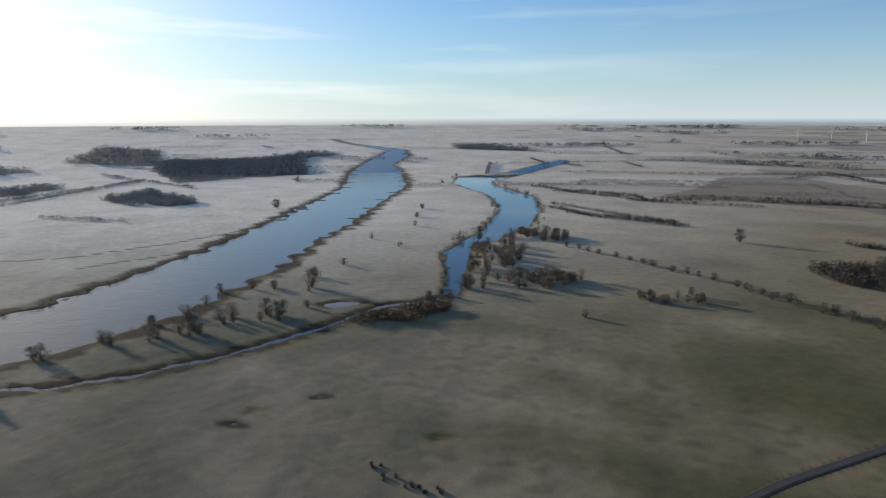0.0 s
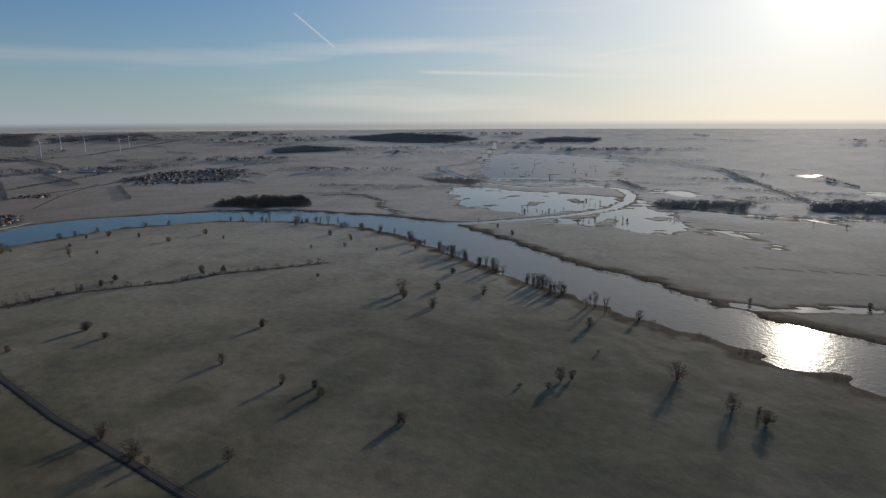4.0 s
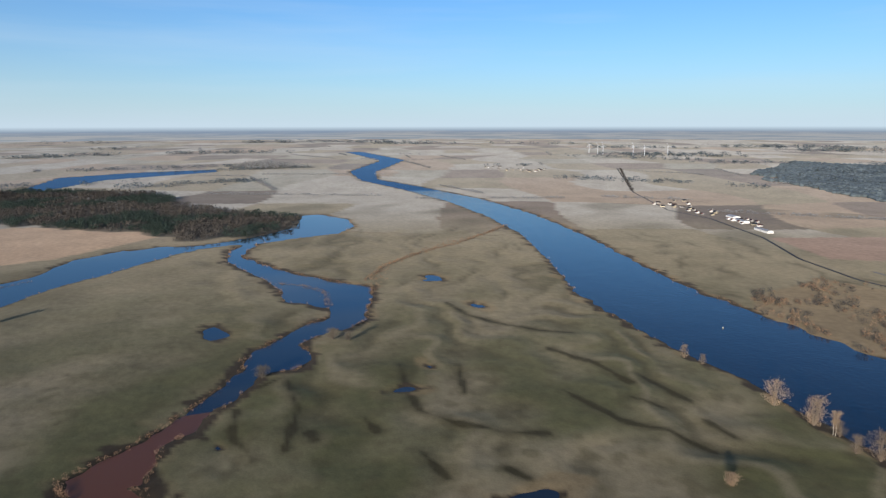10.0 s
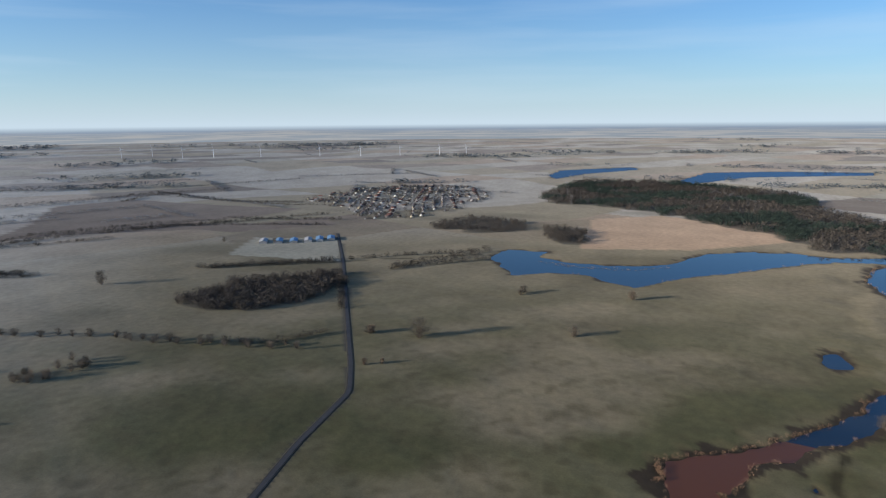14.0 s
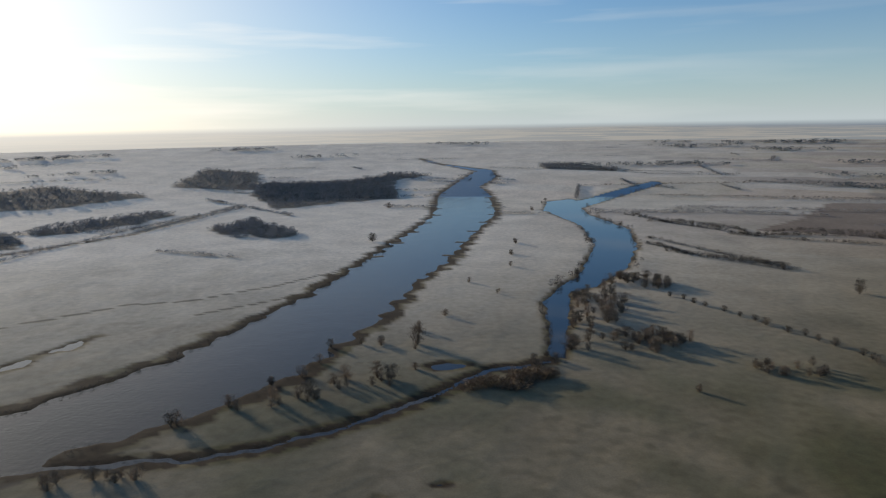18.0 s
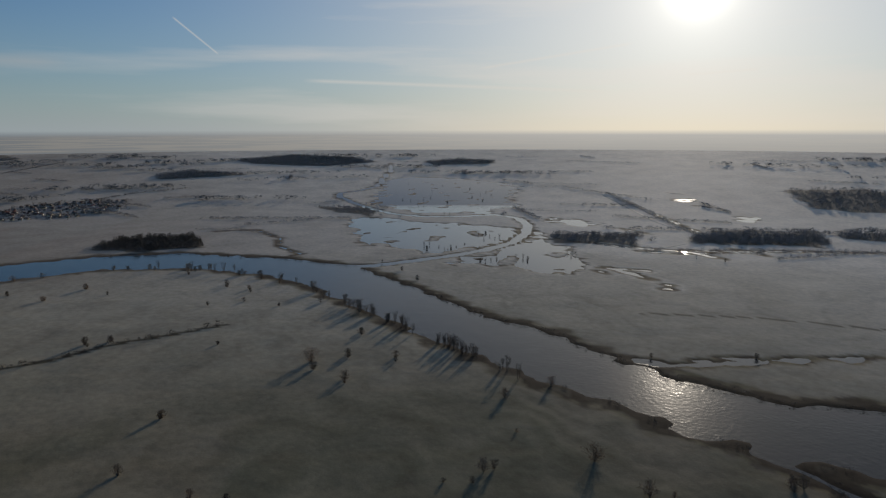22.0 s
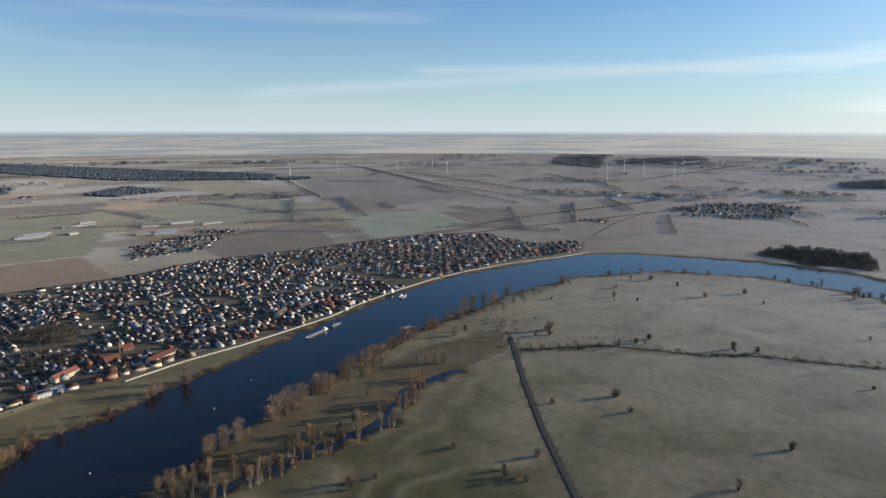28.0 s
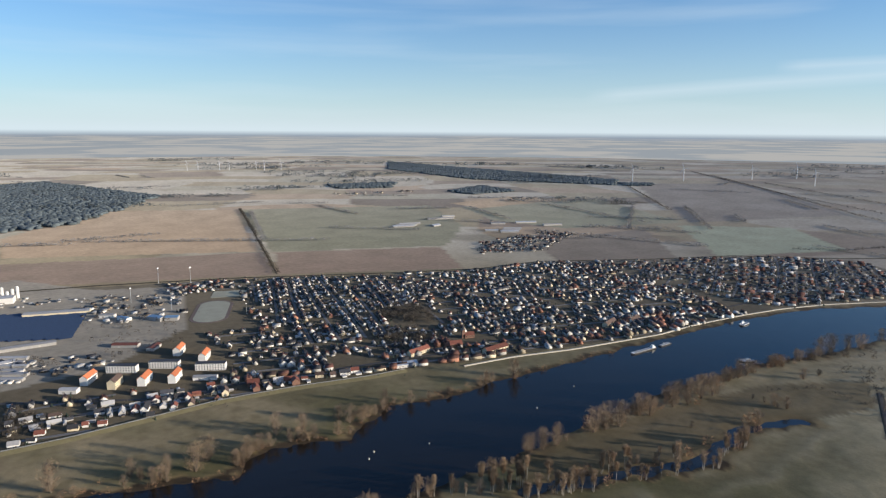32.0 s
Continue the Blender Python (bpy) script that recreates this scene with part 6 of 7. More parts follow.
def settle(poly, turn, street, along_, kinds, weights, odds, seed, front=None, sheds=None, keep_out=(), jitter=1.5, size=1.0, cross=0.25, rest="town_houses", rest_label="many small houses of the riverside town with dark roofs"):
    """Houses in rows on both sides of streets inside an outline."""
    r = random.Random(seed)
    many, small = Many(rest, rest_label, "houses"), Many("garden_sheds", "many small sheds and garages behind houses", "sheds")

    def build(kind, x, y, face, sz, joined):
        m = stand(x, y, face, sz) @ Matrix.Diagonal((r.uniform(0.75, 1.15 if kind in FRONT else 1.5), r.uniform(0.8, 1.15), r.uniform(0.75, 1.05), 1))
        if kind.first is None or math.hypot(x, y) < NEAR_TOWN:
            kind.stand(m)
        else:
            joined.add(kind, m)

    c, s = math.cos(turn), math.sin(turn)
    u = poly @ np.array((c, s))
    v = poly @ np.array((-s, c))
    row = 0
    vv = v.min()
    while vv < v.max():
        for side in (-1, 1):
            uu = u.min() + r.uniform(0, along_)
            while uu < u.max():
                uu += along_ * r.uniform(0.85, 1.3)
                if (uu % 230) < 11:
                    continue
                a, b = uu + r.uniform(-jitter, jitter), vv + side * street * 0.24 + r.uniform(-jitter, jitter) * 1.6 + 7 * math.sin(uu / 170.0 + row) + 22 * math.sin(uu / 420.0)
                x, y = a * c - b * s, a * s + b * c
                if not inside(poly, x, y, 4) or any(inside(k, x, y, -6) for k in keep_out) or r.random() > odds * (1.0 if W140(x, y) < 0.9 else 0.45):
                    continue
                face = turn + (math.pi / 2 if math.sin(row * 2.3 + uu / 260.0 + 3 * side) > cross else 0) + r.gauss(0, 0.06)
                kind = r.choices(kinds, weights)[0]
                if front is not None and gap(np.array([x]), np.array([y]), front)[0] < 70 and r.random() < 0.6:
                    kind = r.choice(FRONT)
                build(kind, x, y, face, size * r.choice((0.75, 0.9, 0.95, 1.0, 1.05, 1.2)), many)
                town_spots.append((x, y))
                if sheds and r.random() < 0.75:
                    b2 = b + side * street * r.uniform(0.17, 0.24)
                    a2 = a + r.uniform(-6, 6)
                    x2, y2 = a2 * c - b2 * s, a2 * s + b2 * c
                    if inside(poly, x2, y2, 4) and not any(inside(k, x2, y2, -6) for k in keep_out):
                        build(r.choice(sheds), x2, y2, turn + r.choice((0, math.pi / 2)), r.uniform(0.8, 1.2), small)
        # the street between the two rows
        if rest == "town_houses":
            path = []
            for k in range(int((u.max() - u.min()) / 20) + 1):
                a = u.min() + 20 * k
                b = vv + 7 * math.sin(a / 170.0 + row) + 22 * math.sin(a / 420.0)
                x, y = a * c - b * s, a * s + b * c
                if inside(poly, x, y, 2) and not any(inside(q, x, y, -4) for q in keep_out):
                    path.append((x, y))
                else:
                    if len(path) > 3:
                        ribbon("street", np.array(path), 3.0, 3.6, 0.22, M_STREET, "grey side street between rows of houses", "street")
                    path = []
            if len(path) > 3:
                ribbon("street", np.array(path), 3.0, 3.6, 0.22, M_STREET, "grey side street between rows of houses", "street")
        vv += street
        row += 1
    many.finish()
    small.finish()


FRONT_LINE = pts("259,965 424,948 507,945 632,910 801,883 1004,845 1255,845 1522,797 1679,731")
TOWN_WEST = pts("392,1090 700,1075 745,1300 790,1545 628,1627 438,1701 415,1500")
TOWN_EAST = pts("1290,700 2200,500 2200,1300 1500,1420 1380,1150")
settle(TOWN_WEST, radians(79), 46, 15.0, HOUSES, WEIGHTS, 0.88, 30, None, SHEDS, KEEP_OUT, jitter=1.0, cross=2.0)
settle(TOWN, radians(-14), 50, 17.5, HOUSES, WEIGHTS, 0.84, 31, FRONT_LINE, SHEDS, KEEP_OUT + [TOWN_WEST, TOWN_EAST], jitter=3.0, cross=-0.6)
settle(np.array([p for p in TOWN if p[0] > 1250]), radians(32), 50, 18.5, HOUSES, WEIGHTS, 0.82, 29, FRONT_LINE, SHEDS, [pts("1100,700 1290,700 1380,1150 1500,1420 1100,1500")], jitter=3.0, cross=-0.7)
settle(pts("-84,935 103,941 233,949 234,1017 144,1019 73,1042 -77,1074"), radians(-4), 52, 19, HOUSES, WEIGHTS, 0.85, 32, None, SHEDS)
settle(pts("-411,922 -407,1137 -226,1113 -108,1053 -99,934"), radians(12), 46, 17, HOUSES[:6], WEIGHTS[:6], 0.9, 33, None, SHEDS)
settle(pts("1182,1676 1405,1611 1750,1817 1650,1923 1306,1846"), radians(-35), 48, 19, HOUSES[:6], WEIGHTS[:6], 0.85, 34)
settle(pts("-2146,-1816 -2634,-1880 -2903,-1698 -2939,-1417 -2608,-1155 -2164,-1092 -1889,-1113 -1757,-1245 -1967,-1477"), radians(25), 72, 30, FARHOUSES, [3, 3, 2, 2], 0.75, 35, rest="village_houses", rest_label="houses of a far village with red and brown roofs")
settle(pts("3324,535 3773,288 3681,-10 3239,-58 2973,186 2969,436"), radians(70), 85, 36, FARHOUSES, [2, 4, 3, 1], 0.7, 36, rest="village_houses", rest_label="dark houses of a far village")
settle(pts("-1925,1708 -2032,1966 -1717,1787 -1435,1711 -1292,1609 -1267,1549 -1570,1656"), radians(-20), 60, 30, FARHOUSES, [3, 2, 2, 1], 0.5, 37, rest="village_houses", rest_label="pale houses along a country road")
settle(pts("-866,1301 -847,1363 -638,1325 -628,1264 -688,1263"), radians(-12), 50, 24, HOUSES[:6], WEIGHTS[:6], 0.7, 38)
settle(pts("1571,3793 1645,3895 2189,3839 2162,3740"), radians(-15), 70, 32, FARHOUSES, [3, 2, 2, 1], 0.6, 39, rest="village_houses", rest_label="houses of a far hamlet")
settle(pts("2550,704 2603,795 2737,730 2684,640"), radians(-40), 50, 26, FARHOUSES, [3, 2, 2, 1], 0.7, 40, rest="village_houses", rest_label="few houses near the river bend")
settle(pts("-4130,2170 -3737,2417 -3443,2216 -3836,2019"), radians(-20), 90, 36, FARHOUSES, [3, 2, 2, 1], 0.5, 41, rest="village_houses", rest_label="houses of a far hamlet by the river")

spots = np.array(town_spots)
rg = np.random.RandomState(9)
near_town = spots[(spots[:, 0] > -450) & (spots[:, 1] > 600) & (spots[:, 0] < 2000) & (spots[:, 1] < 2000)]
gardens = np.concatenate([near_town + rg.normal(0, 13, near_town.shape) for _ in range(6)])
gardens = np.column_stack([gardens, rg.uniform(2.0, 7.0, len(gardens))])
scatter("garden_trees", gardens[::2], FARTUFTS, M_WOODTWIG, "bare garden trees between the houses", "trees", 1.2, 50)
scatter("garden_trees", gardens[1::4], SPIRES, M_PINE, "dark evergreen garden trees between the houses", "trees", 1.3, 51)
scatter("park_trees", in_area(pts("594,1109 678,1090 723,1228 628,1257"), 11, 8, 17, 52), TUFTS, M_WOODTWIG, "bare trees of the churchyard park", "trees", 1.2, 52)
scatter("park_trees", in_area(pts("528,982 622,963 646,1089 552,1108"), 15, 8, 15, 53), TUFTS, M_WOODTWIG, "bare trees of the churchyard park", "trees", 1.2, 53)
scatter("park_trees", in_area(pts("-109,940 -38,930 -17,1054 -98,1063"), 10, 6, 14, 54), TUFTS, M_WOODTWIG, "bare trees between garden plots", "trees", 1.2, 54)
vill = spots[(spots[:, 1] < -1000) | (spots[:, 0] > 2500)]
vill = np.concatenate([vill + rg.normal(0, 22, vill.shape) for _ in range(7)])
vg = np.column_stack([vill, rg.uniform(4, 11, len(vill))])
scatter("village_trees", vg, TUFTS, M_WOODTWIG, "bare trees among far village houses", "trees", 1.3, 55)


# larger buildings of the river front
for x, y, deg, ln, w, eave, wall, roof, label in ((676, 892, 8, 52, 14, 9.0, M_CREAM, M_ROOFRED, "long cream three-storey house with a red tiled roof"),
                                                  (556, 958, 14, 46, 12, 6.5, M_CREAM, M_ROOFRED, "long cream house with a red tiled roof"),
                                                  (976, 906, 20, 44, 12, 6.5, M_CREAM, M_ROOFBROWN, "long yellow house with a brown roof"),
                                                  (1038, 897, 20, 40, 12, 6.5, M_WHITE, M_ROOFBROWN, "long pale house with a brown roof"),
                                                  (634, 958, -14, 24, 14, 6.0, M_BRICK, M_ROOFRED, "brick house with a steep red roof beside the church")):
    gable_house("large_house", w, ln, eave, 5.0, wall, roof, label, windows=int(ln / 4.5)).build().matrix_basis = stand(x, y, radians(deg))


# ---- blocks of flats ----
def flats(length, width, storeys, rise, wall, roof, label, flat):
    def build():
        h = storeys * 2.9
        base = gable_house("apartment_block", width, length, h, rise, wall, roof, label, "apartment block", False, 0, "blocks of flats", flat).build()
        pane = Shape().box(-0.75, -0.07, -0.75, 0.75, 0.07, 0.75).mesh("window", M_GLASSDARK)
        n = int(length / 4.2)
        for f in range(storeys):
            for i in range(n):
                win = part("window", pane, base)
                win.location = (-length / 2 + (i + 0.5) * length / n, -width / 2 - 0.03, 1.7 + 2.9 * f)
        door = part("door", Shape().box(-0.7, -0.1, 0, 0.7, 0.1, 2.2).mesh("door", M_TIMBER), base, "dark timber front door")
        door.location = (0, -width / 2 - 0.05, 0)
        return base
    return Kind(build)


LONG = flats(48, 12, 4, 0, M_WHITE, M_ROOFGREY, "long white four-storey block of flats", True)
ENDON = flats(32, 12, 4, 4.5, M_WHITE, M_ROOFORANGE, "white block of flats with an orange tiled roof", False)
GREYEND = flats(30, 12, 4, 4.5, M_CREAM, M_ROOFBROWN, "cream block of flats with a brown tiled roof", False)
for x, y, deg, k in ((101, 1130, -31, LONG), (163, 1116, -30, LONG), (226, 1068, -27, LONG)):
    k.stand(stand(x, y, radians(deg)))
for x, y, deg, k in ((51, 1109, 60, ENDON), (84, 1070, 62, GREYEND), (125, 1062, 62, ENDON), (167, 1050, 62, ENDON), (197, 1177, 62, ENDON), (228, 1124, 62, ENDON)):
    k.stand(stand(x, y, radians(deg)))


# ---- halls, works and barns ----
def hall(x, y, deg, length, width, height, wall, roof, label, rise=1.6, doors=2, category="hall", name="industrial_hall"):
    ob = gable_house(name, width, length, height, rise, wall, roof, label, category, False).build()
    for i in range(doors):
        d = part("gate", Shape().box(-1.8, -0.1, 0, 1.8, 0.1, min(4.0, height - 0.6)).mesh("gate", M_GREYWALL), ob, "grey roller gate")
        d.location = (-length / 2 + (i + 0.7) * length / (doors + 0.4), -width / 2 - 0.06, 0)
    ob.matrix_basis = stand(x, y, radians(deg))
    return ob


for row in ((-409, 1803, 30, 105, 45, 9, M_WHITE, M_STEELROOF, "large white works hall with a pale metal roof"),
            (-153, 1755, -11, 205, 34, 12, M_WHITE, M_ROOFPALE, "very long low works hall with a pale roof"),
            (-81, 1734, -11, 60, 30, 13, M_WHITE, M_ROOFPALE, "tall white works building with silos beside it"),
            (26, 1566, -14, 125, 22, 6, M_CREAM, M_ROOFPALE, "long low cream storage hall"),
            (-141, 1387, 4, 48, 18, 7, M_WHITE, M_ROOFPALE, "white storage hall beside the solar panels"),
            (-29, 1347, 1, 90, 16, 5, M_GREYWALL, M_ROOFPALE, "long low grey shed beside the solar panels"),
            (-592, 1417, 12, 58, 26, 7, M_WHITE, M_STEELROOF, "white trade hall with a metal roof"),
            (-566, 1259, 1, 110, 16, 6, M_CREAM, M_ROOFBROWN, "long yellow shop building with a brown roof"),
            (-529, 1286, 1, 70, 18, 7, M_WHITE, M_ROOFPALE, "white shop hall behind the main road"),
            (-353, 1253, 10, 46, 26, 5, M_CREAM, M_ROOFRED, "low supermarket with a red hipped roof"),
            (-286, 1238, -14, 58, 36, 7, M_GREYWALL, M_STEELROOF, "grey workshop hall with a metal roof"),
            (-214, 1175, 10, 50, 28, 6, M_CREAM, M_ROOFPALE, "cream market hall with a pale roof"),
            (-103, 1123, 6, 45, 20, 6, M_CREAM, M_ROOFBROWN, "cream brick hall with a brown roof"),
            (-160, 1143, 6, 42, 16, 5, M_GREYWALL, M_ROOFPALE, "low grey hall with a pale roof"),
            (-76, 1261, 14, 60, 16, 5, M_WHITE, M_ROOFPALE, "white row of workshops"),
            (114, 1488, -30, 30, 14, 6, M_WHITE, M_ROOFPALE, "white hall beside garden plots"),
            (141, 1448, -60, 30, 13, 6, M_WHITE, M_BLUEROOF, "white hall with a blue roof"),
            (198, 1417, -55, 34, 16, 7, M_GREYWALL, M_BLUEROOF, "grey hall with a bright blue metal roof"),
            (225, 1401, -25, 26, 18, 7, M_GREYWALL, M_BLUEROOF, "square hall with a bright blue metal roof"),
            (122, 1264, -30, 46, 16, 5, M_GREYWALL, M_ROOFRED, "low school building with a red roof"),
            (163, 1227, 55, 30, 14, 5, M_GREYWALL, M_ROOFRED, "low school building with a red roof"),
            (208, 1028, -28, 36, 12, 5, M_WHITE, M_ROOFPALE, "long low pale hall beside flats"),
            (23, 1077, -30, 26, 12, 6, M_WHITE, M_ROOFPALE, "white flat hall beside flats"),
            (504, 917, -10, 48, 18, 5, M_WHITE, M_STEELROOF, "white boathouse hall near the river")):
    hall(*row)

def greenhouse(x, y, deg, length, bays, bay):
    """A wide hall of many low parallel roofs."""
    root = tagged(new("greenhouse_hall"), "very wide white greenhouse hall with a ribbed roof", "hall")
    w = bays * bay / 2
    part("wall", Shape().box(-length / 2, -w, -0.4, length / 2, w, 5.0).mesh("wall", M_WHITE), root)
    ridge = Shape().add([(-length / 2 - 0.3, 0.1, 5.02), (length / 2 + 0.3, 0.1, 5.02), (length / 2 + 0.3, bay - 0.1, 5.02), (-length / 2 - 0.3, bay - 0.1, 5.02),
                         (-length / 2 - 0.3, bay / 2, 7.4), (length / 2 + 0.3, bay / 2, 7.4)], [(3, 2, 1, 0), (0, 1, 5, 4), (2, 3, 4, 5), (1, 2, 5), (3, 0, 4)]).mesh("roof_bay", M_STEELROOF)
    for i in range(bays):
        ob = part("roof_bay", ridge, root)
        ob.location = (0, -w + i * bay, 0)
    root.matrix_basis = stand(x, y, radians(deg))


greenhouse(-452, 1380, 0, 150, 11, 8.6)
greenhouse(-585, 1395, 8, 70, 5, 9.0)
for i in range(6):
    hall(-61 + 6 * (i % 2), 1182 + i * 22, -28, 60, 10, 4, M_GREYWALL, M_ROOFPALE, "long row of low garages with pale roofs", 0.8, 0, "garages", "garage_row")
for i in range(6):
    silo = tagged(new("silo", Shape().tube((0, 0, -0.5), (0, 0, 18 + 5 * (i % 3)), 3.5, 3.5, 12).tube((0, 0, 18 + 5 * (i % 3)), (0, 0, 20 + 5 * (i % 3)), 3.5, 0.6, 12).mesh("silo", M_WHITE)),
                  "tall white cylindrical silo beside the works", "silo", "works silos")
    silo.matrix_basis = stand(-95 + 10 * i, 1770 - 2 * i)
for i, (x, y) in enumerate(((-1291, -1246), (-1314, -1212), (-1335, -1178), (-1358, -1147), (-1384, -1129), (-1410, -1110))):
    hall(x - 18, y - 10, 38, 52, 20, 5, M_GREYWALL, M_BLUEROOF if i % 3 else M_ROOFPALE, "long cattle barn with a blue-grey roof", 3.0, 1, "barn", "cattle_barn")
for i, (x, y, deg, ln, w) in enumerate(((1270, 2311, -12, 90, 16), (1297, 2335, -12, 90, 16), (1326, 2359, -12, 90, 16), (1397, 2271, 15, 40, 26), (1527, 2436, -10, 120, 20),
                                        (1596, 2484, -10, 60, 18), (1559, 1983, -30, 70, 16), (1589, 2013, -30, 70, 16), (1619, 2042, -30, 70, 16), (1781, 2158, -20, 90, 20),
                                        (1833, 2046, -20, 80, 18), (1658, 2190, -25, 60, 22), (1515, 2040, -30, 50, 18))):
    hall(x, y, deg, ln, w, 5, M_GREYWALL, M_ROOFPALE if i % 3 else M_STEELROOF, "long farm building with a pale roof", 2.6, 1, "barn", "farm_hall")
for x, y, deg, ln, w in ((3815, 932, 60, 60, 26), (3803, 774, 70, 70, 24), (3753, 680, 60, 50, 20), (-1455, 1660, -20, 60, 20), (-1534, 1711, -20, 44, 26), (-1297, 1569, -20, 70, 18)):
    hall(x, y, deg, ln, w, 6, M_WHITE, M_ROOFPALE, "pale farm hall beside far fields", 2.4, 1, "barn", "farm_hall")


# small stores, containers and parked vans on the works yards
rc = random.Random(77)
yard = Many("yard_stores", "small stores and containers on the works yards", "stores")
for text, n in (("-640,1290 -640,1420 -420,1330 -300,1300 -120,1290 60,1260 100,1180 -60,1160 -260,1200 -420,1250", 150), ("60,1480 80,1700 240,1650 225,1440 150,1400", 60), ("-330,1720 -20,1650 40,1600 90,1700 -60,1790 -330,1800", 60)):
    poly = pts(text)
    lo, hi = poly.min(0), poly.max(0)
    for _ in range(n * 3):
        x, y = rc.uniform(lo[0], hi[0]), rc.uniform(lo[1], hi[1])
        if n and inside(poly, x, y):
            n -= 1
            yard.add(rc.choice(SHEDS), stand(x, y, radians(rc.choice((-10, 80, -30, 60))), rc.uniform(0.6, 1.7)))
yard.finish()
yard_trees = np.vstack([in_area(pts("-640,1290 -640,1420 -420,1330 -300,1300 -120,1290 60,1260 100,1180 -60,1160 -260,1200 -420,1250"), 26, 4, 10, 801), in_area(pts("60,1200 80,1700 240,1650 225,1200"), 24, 4, 10, 802)])
scatter("yard_trees", yard_trees, FARTUFTS, M_WOODTWIG, "bare trees and bushes between the yards", "trees", 1.2, 81)


# ---- solar field ----
def solar_field(text, label):
    """Tilted rows of panels on posts inside an outline."""
    poly = pts(text)
    root = tagged(new("solar_field"), label, "solar panels")
    y = poly[:, 1].min() + 5
    while y < poly[:, 1].max() - 4:
        xs = np.linspace(poly[:, 0].min(), poly[:, 0].max(), 200)
        ok = xs[gap(xs, np.full(200, y), poly, True) < -3]
        if len(ok) > 4:
            a, b = ok.min(), ok.max()
            s = Shape()
            s.add([(a, y - 3.4, 0.9), (b, y - 3.4, 0.9), (b, y + 3.0, 3.1), (a, y + 3.0, 3.1), (a, y - 3.4, 0.8), (b, y - 3.4, 0.8), (b, y + 3.0, 3.0), (a, y + 3.0, 3.0)],
                  [(0, 1, 2, 3), (7, 6, 5, 4), (0, 4, 5, 1), (1, 5, 6, 2), (2, 6, 7, 3), (3, 7, 4, 0)])
            panel = part("panel_row", s.mesh("panel_row", M_SOLAR), root)
            p = Shape()
            x = a + 2
            while x < b:
                p.box(x, y + 1.2, -0.3, x + 0.25, y + 1.45, 2.4)
                x += 14
            part("post_row", p.mesh("post_row", M_STEELROOF), panel)
        y += 8.2
    return root


solar_field("-592,1539 -574,1767 -495,1732 -505,1545", "dark blue solar panels in long rows on posts")
solar_field("-491,1546 -432,1729 -187,1641 -205,1443", "dark blue solar panels in long rows on posts")
solar_field("-195,1457 -144,1639 89,1561 43,1358", "dark blue solar panels in long rows on posts")


# ---- sports ground ----
def oval(cx, cy, deg, a, b, z, name, material, label):
    c, s = math.cos(radians(deg)), math.sin(radians(deg))
    ring = []
    for i in range(48):
        t = 6.2832 * i / 48
        u, v = (a - b) * (1 if math.cos(t) > 0 else -1) + b * math.cos(t), b * math.sin(t)
        ring.append((cx + u * c - v * s, cy + u * s + v * c))
    return tagged(new(name, Shape().prism(ring, -0.3, z).mesh(name, material)), label, name.replace("_", " "), kind="structure")


oval(311, 1425, 70, 92, 39, 0.25, "running_track", M_TRACK, "oval brown cinder running track of the sports ground")
oval(311, 1425, 70, 85, 32, 0.4, "sports_pitch", M_PITCH, "pale frosty grass pitch inside the track")
tagged(new("training_pitch", Shape().prism([(334, 1542), (407, 1518), (429, 1577), (356, 1601)], -0.3, 0.3).mesh("training_pitch", M_PITCH)), "green frosty training pitch", "sports pitch", kind="structure")


def floodlight():
    s = Shape().tube((0, 0, -0.5), (0, 0, 26), 0.35, 0.18, 8)
    root = tagged(new("floodlight_mast", s.mesh("floodlight_mast", M_STEELROOF)), "tall steel floodlight mast beside the sports ground", "mast", "floodlight masts")
    part("lamp_panel", Shape().box(-1.6, -0.3, 25.4, 1.6, 0.3, 27.2).mesh("lamp_panel", M_SHIPWHITE), root)
    return root


MAST = Kind(floodlight)
for x, y, sz in ((256, 1758, 1.5), (328, 1728, 1.5), (236, 1466, 1.0), (368, 1364, 0.9), (171, 1587, 1.3)):
    MAST.stand(stand(x, y, 0.5, sz))


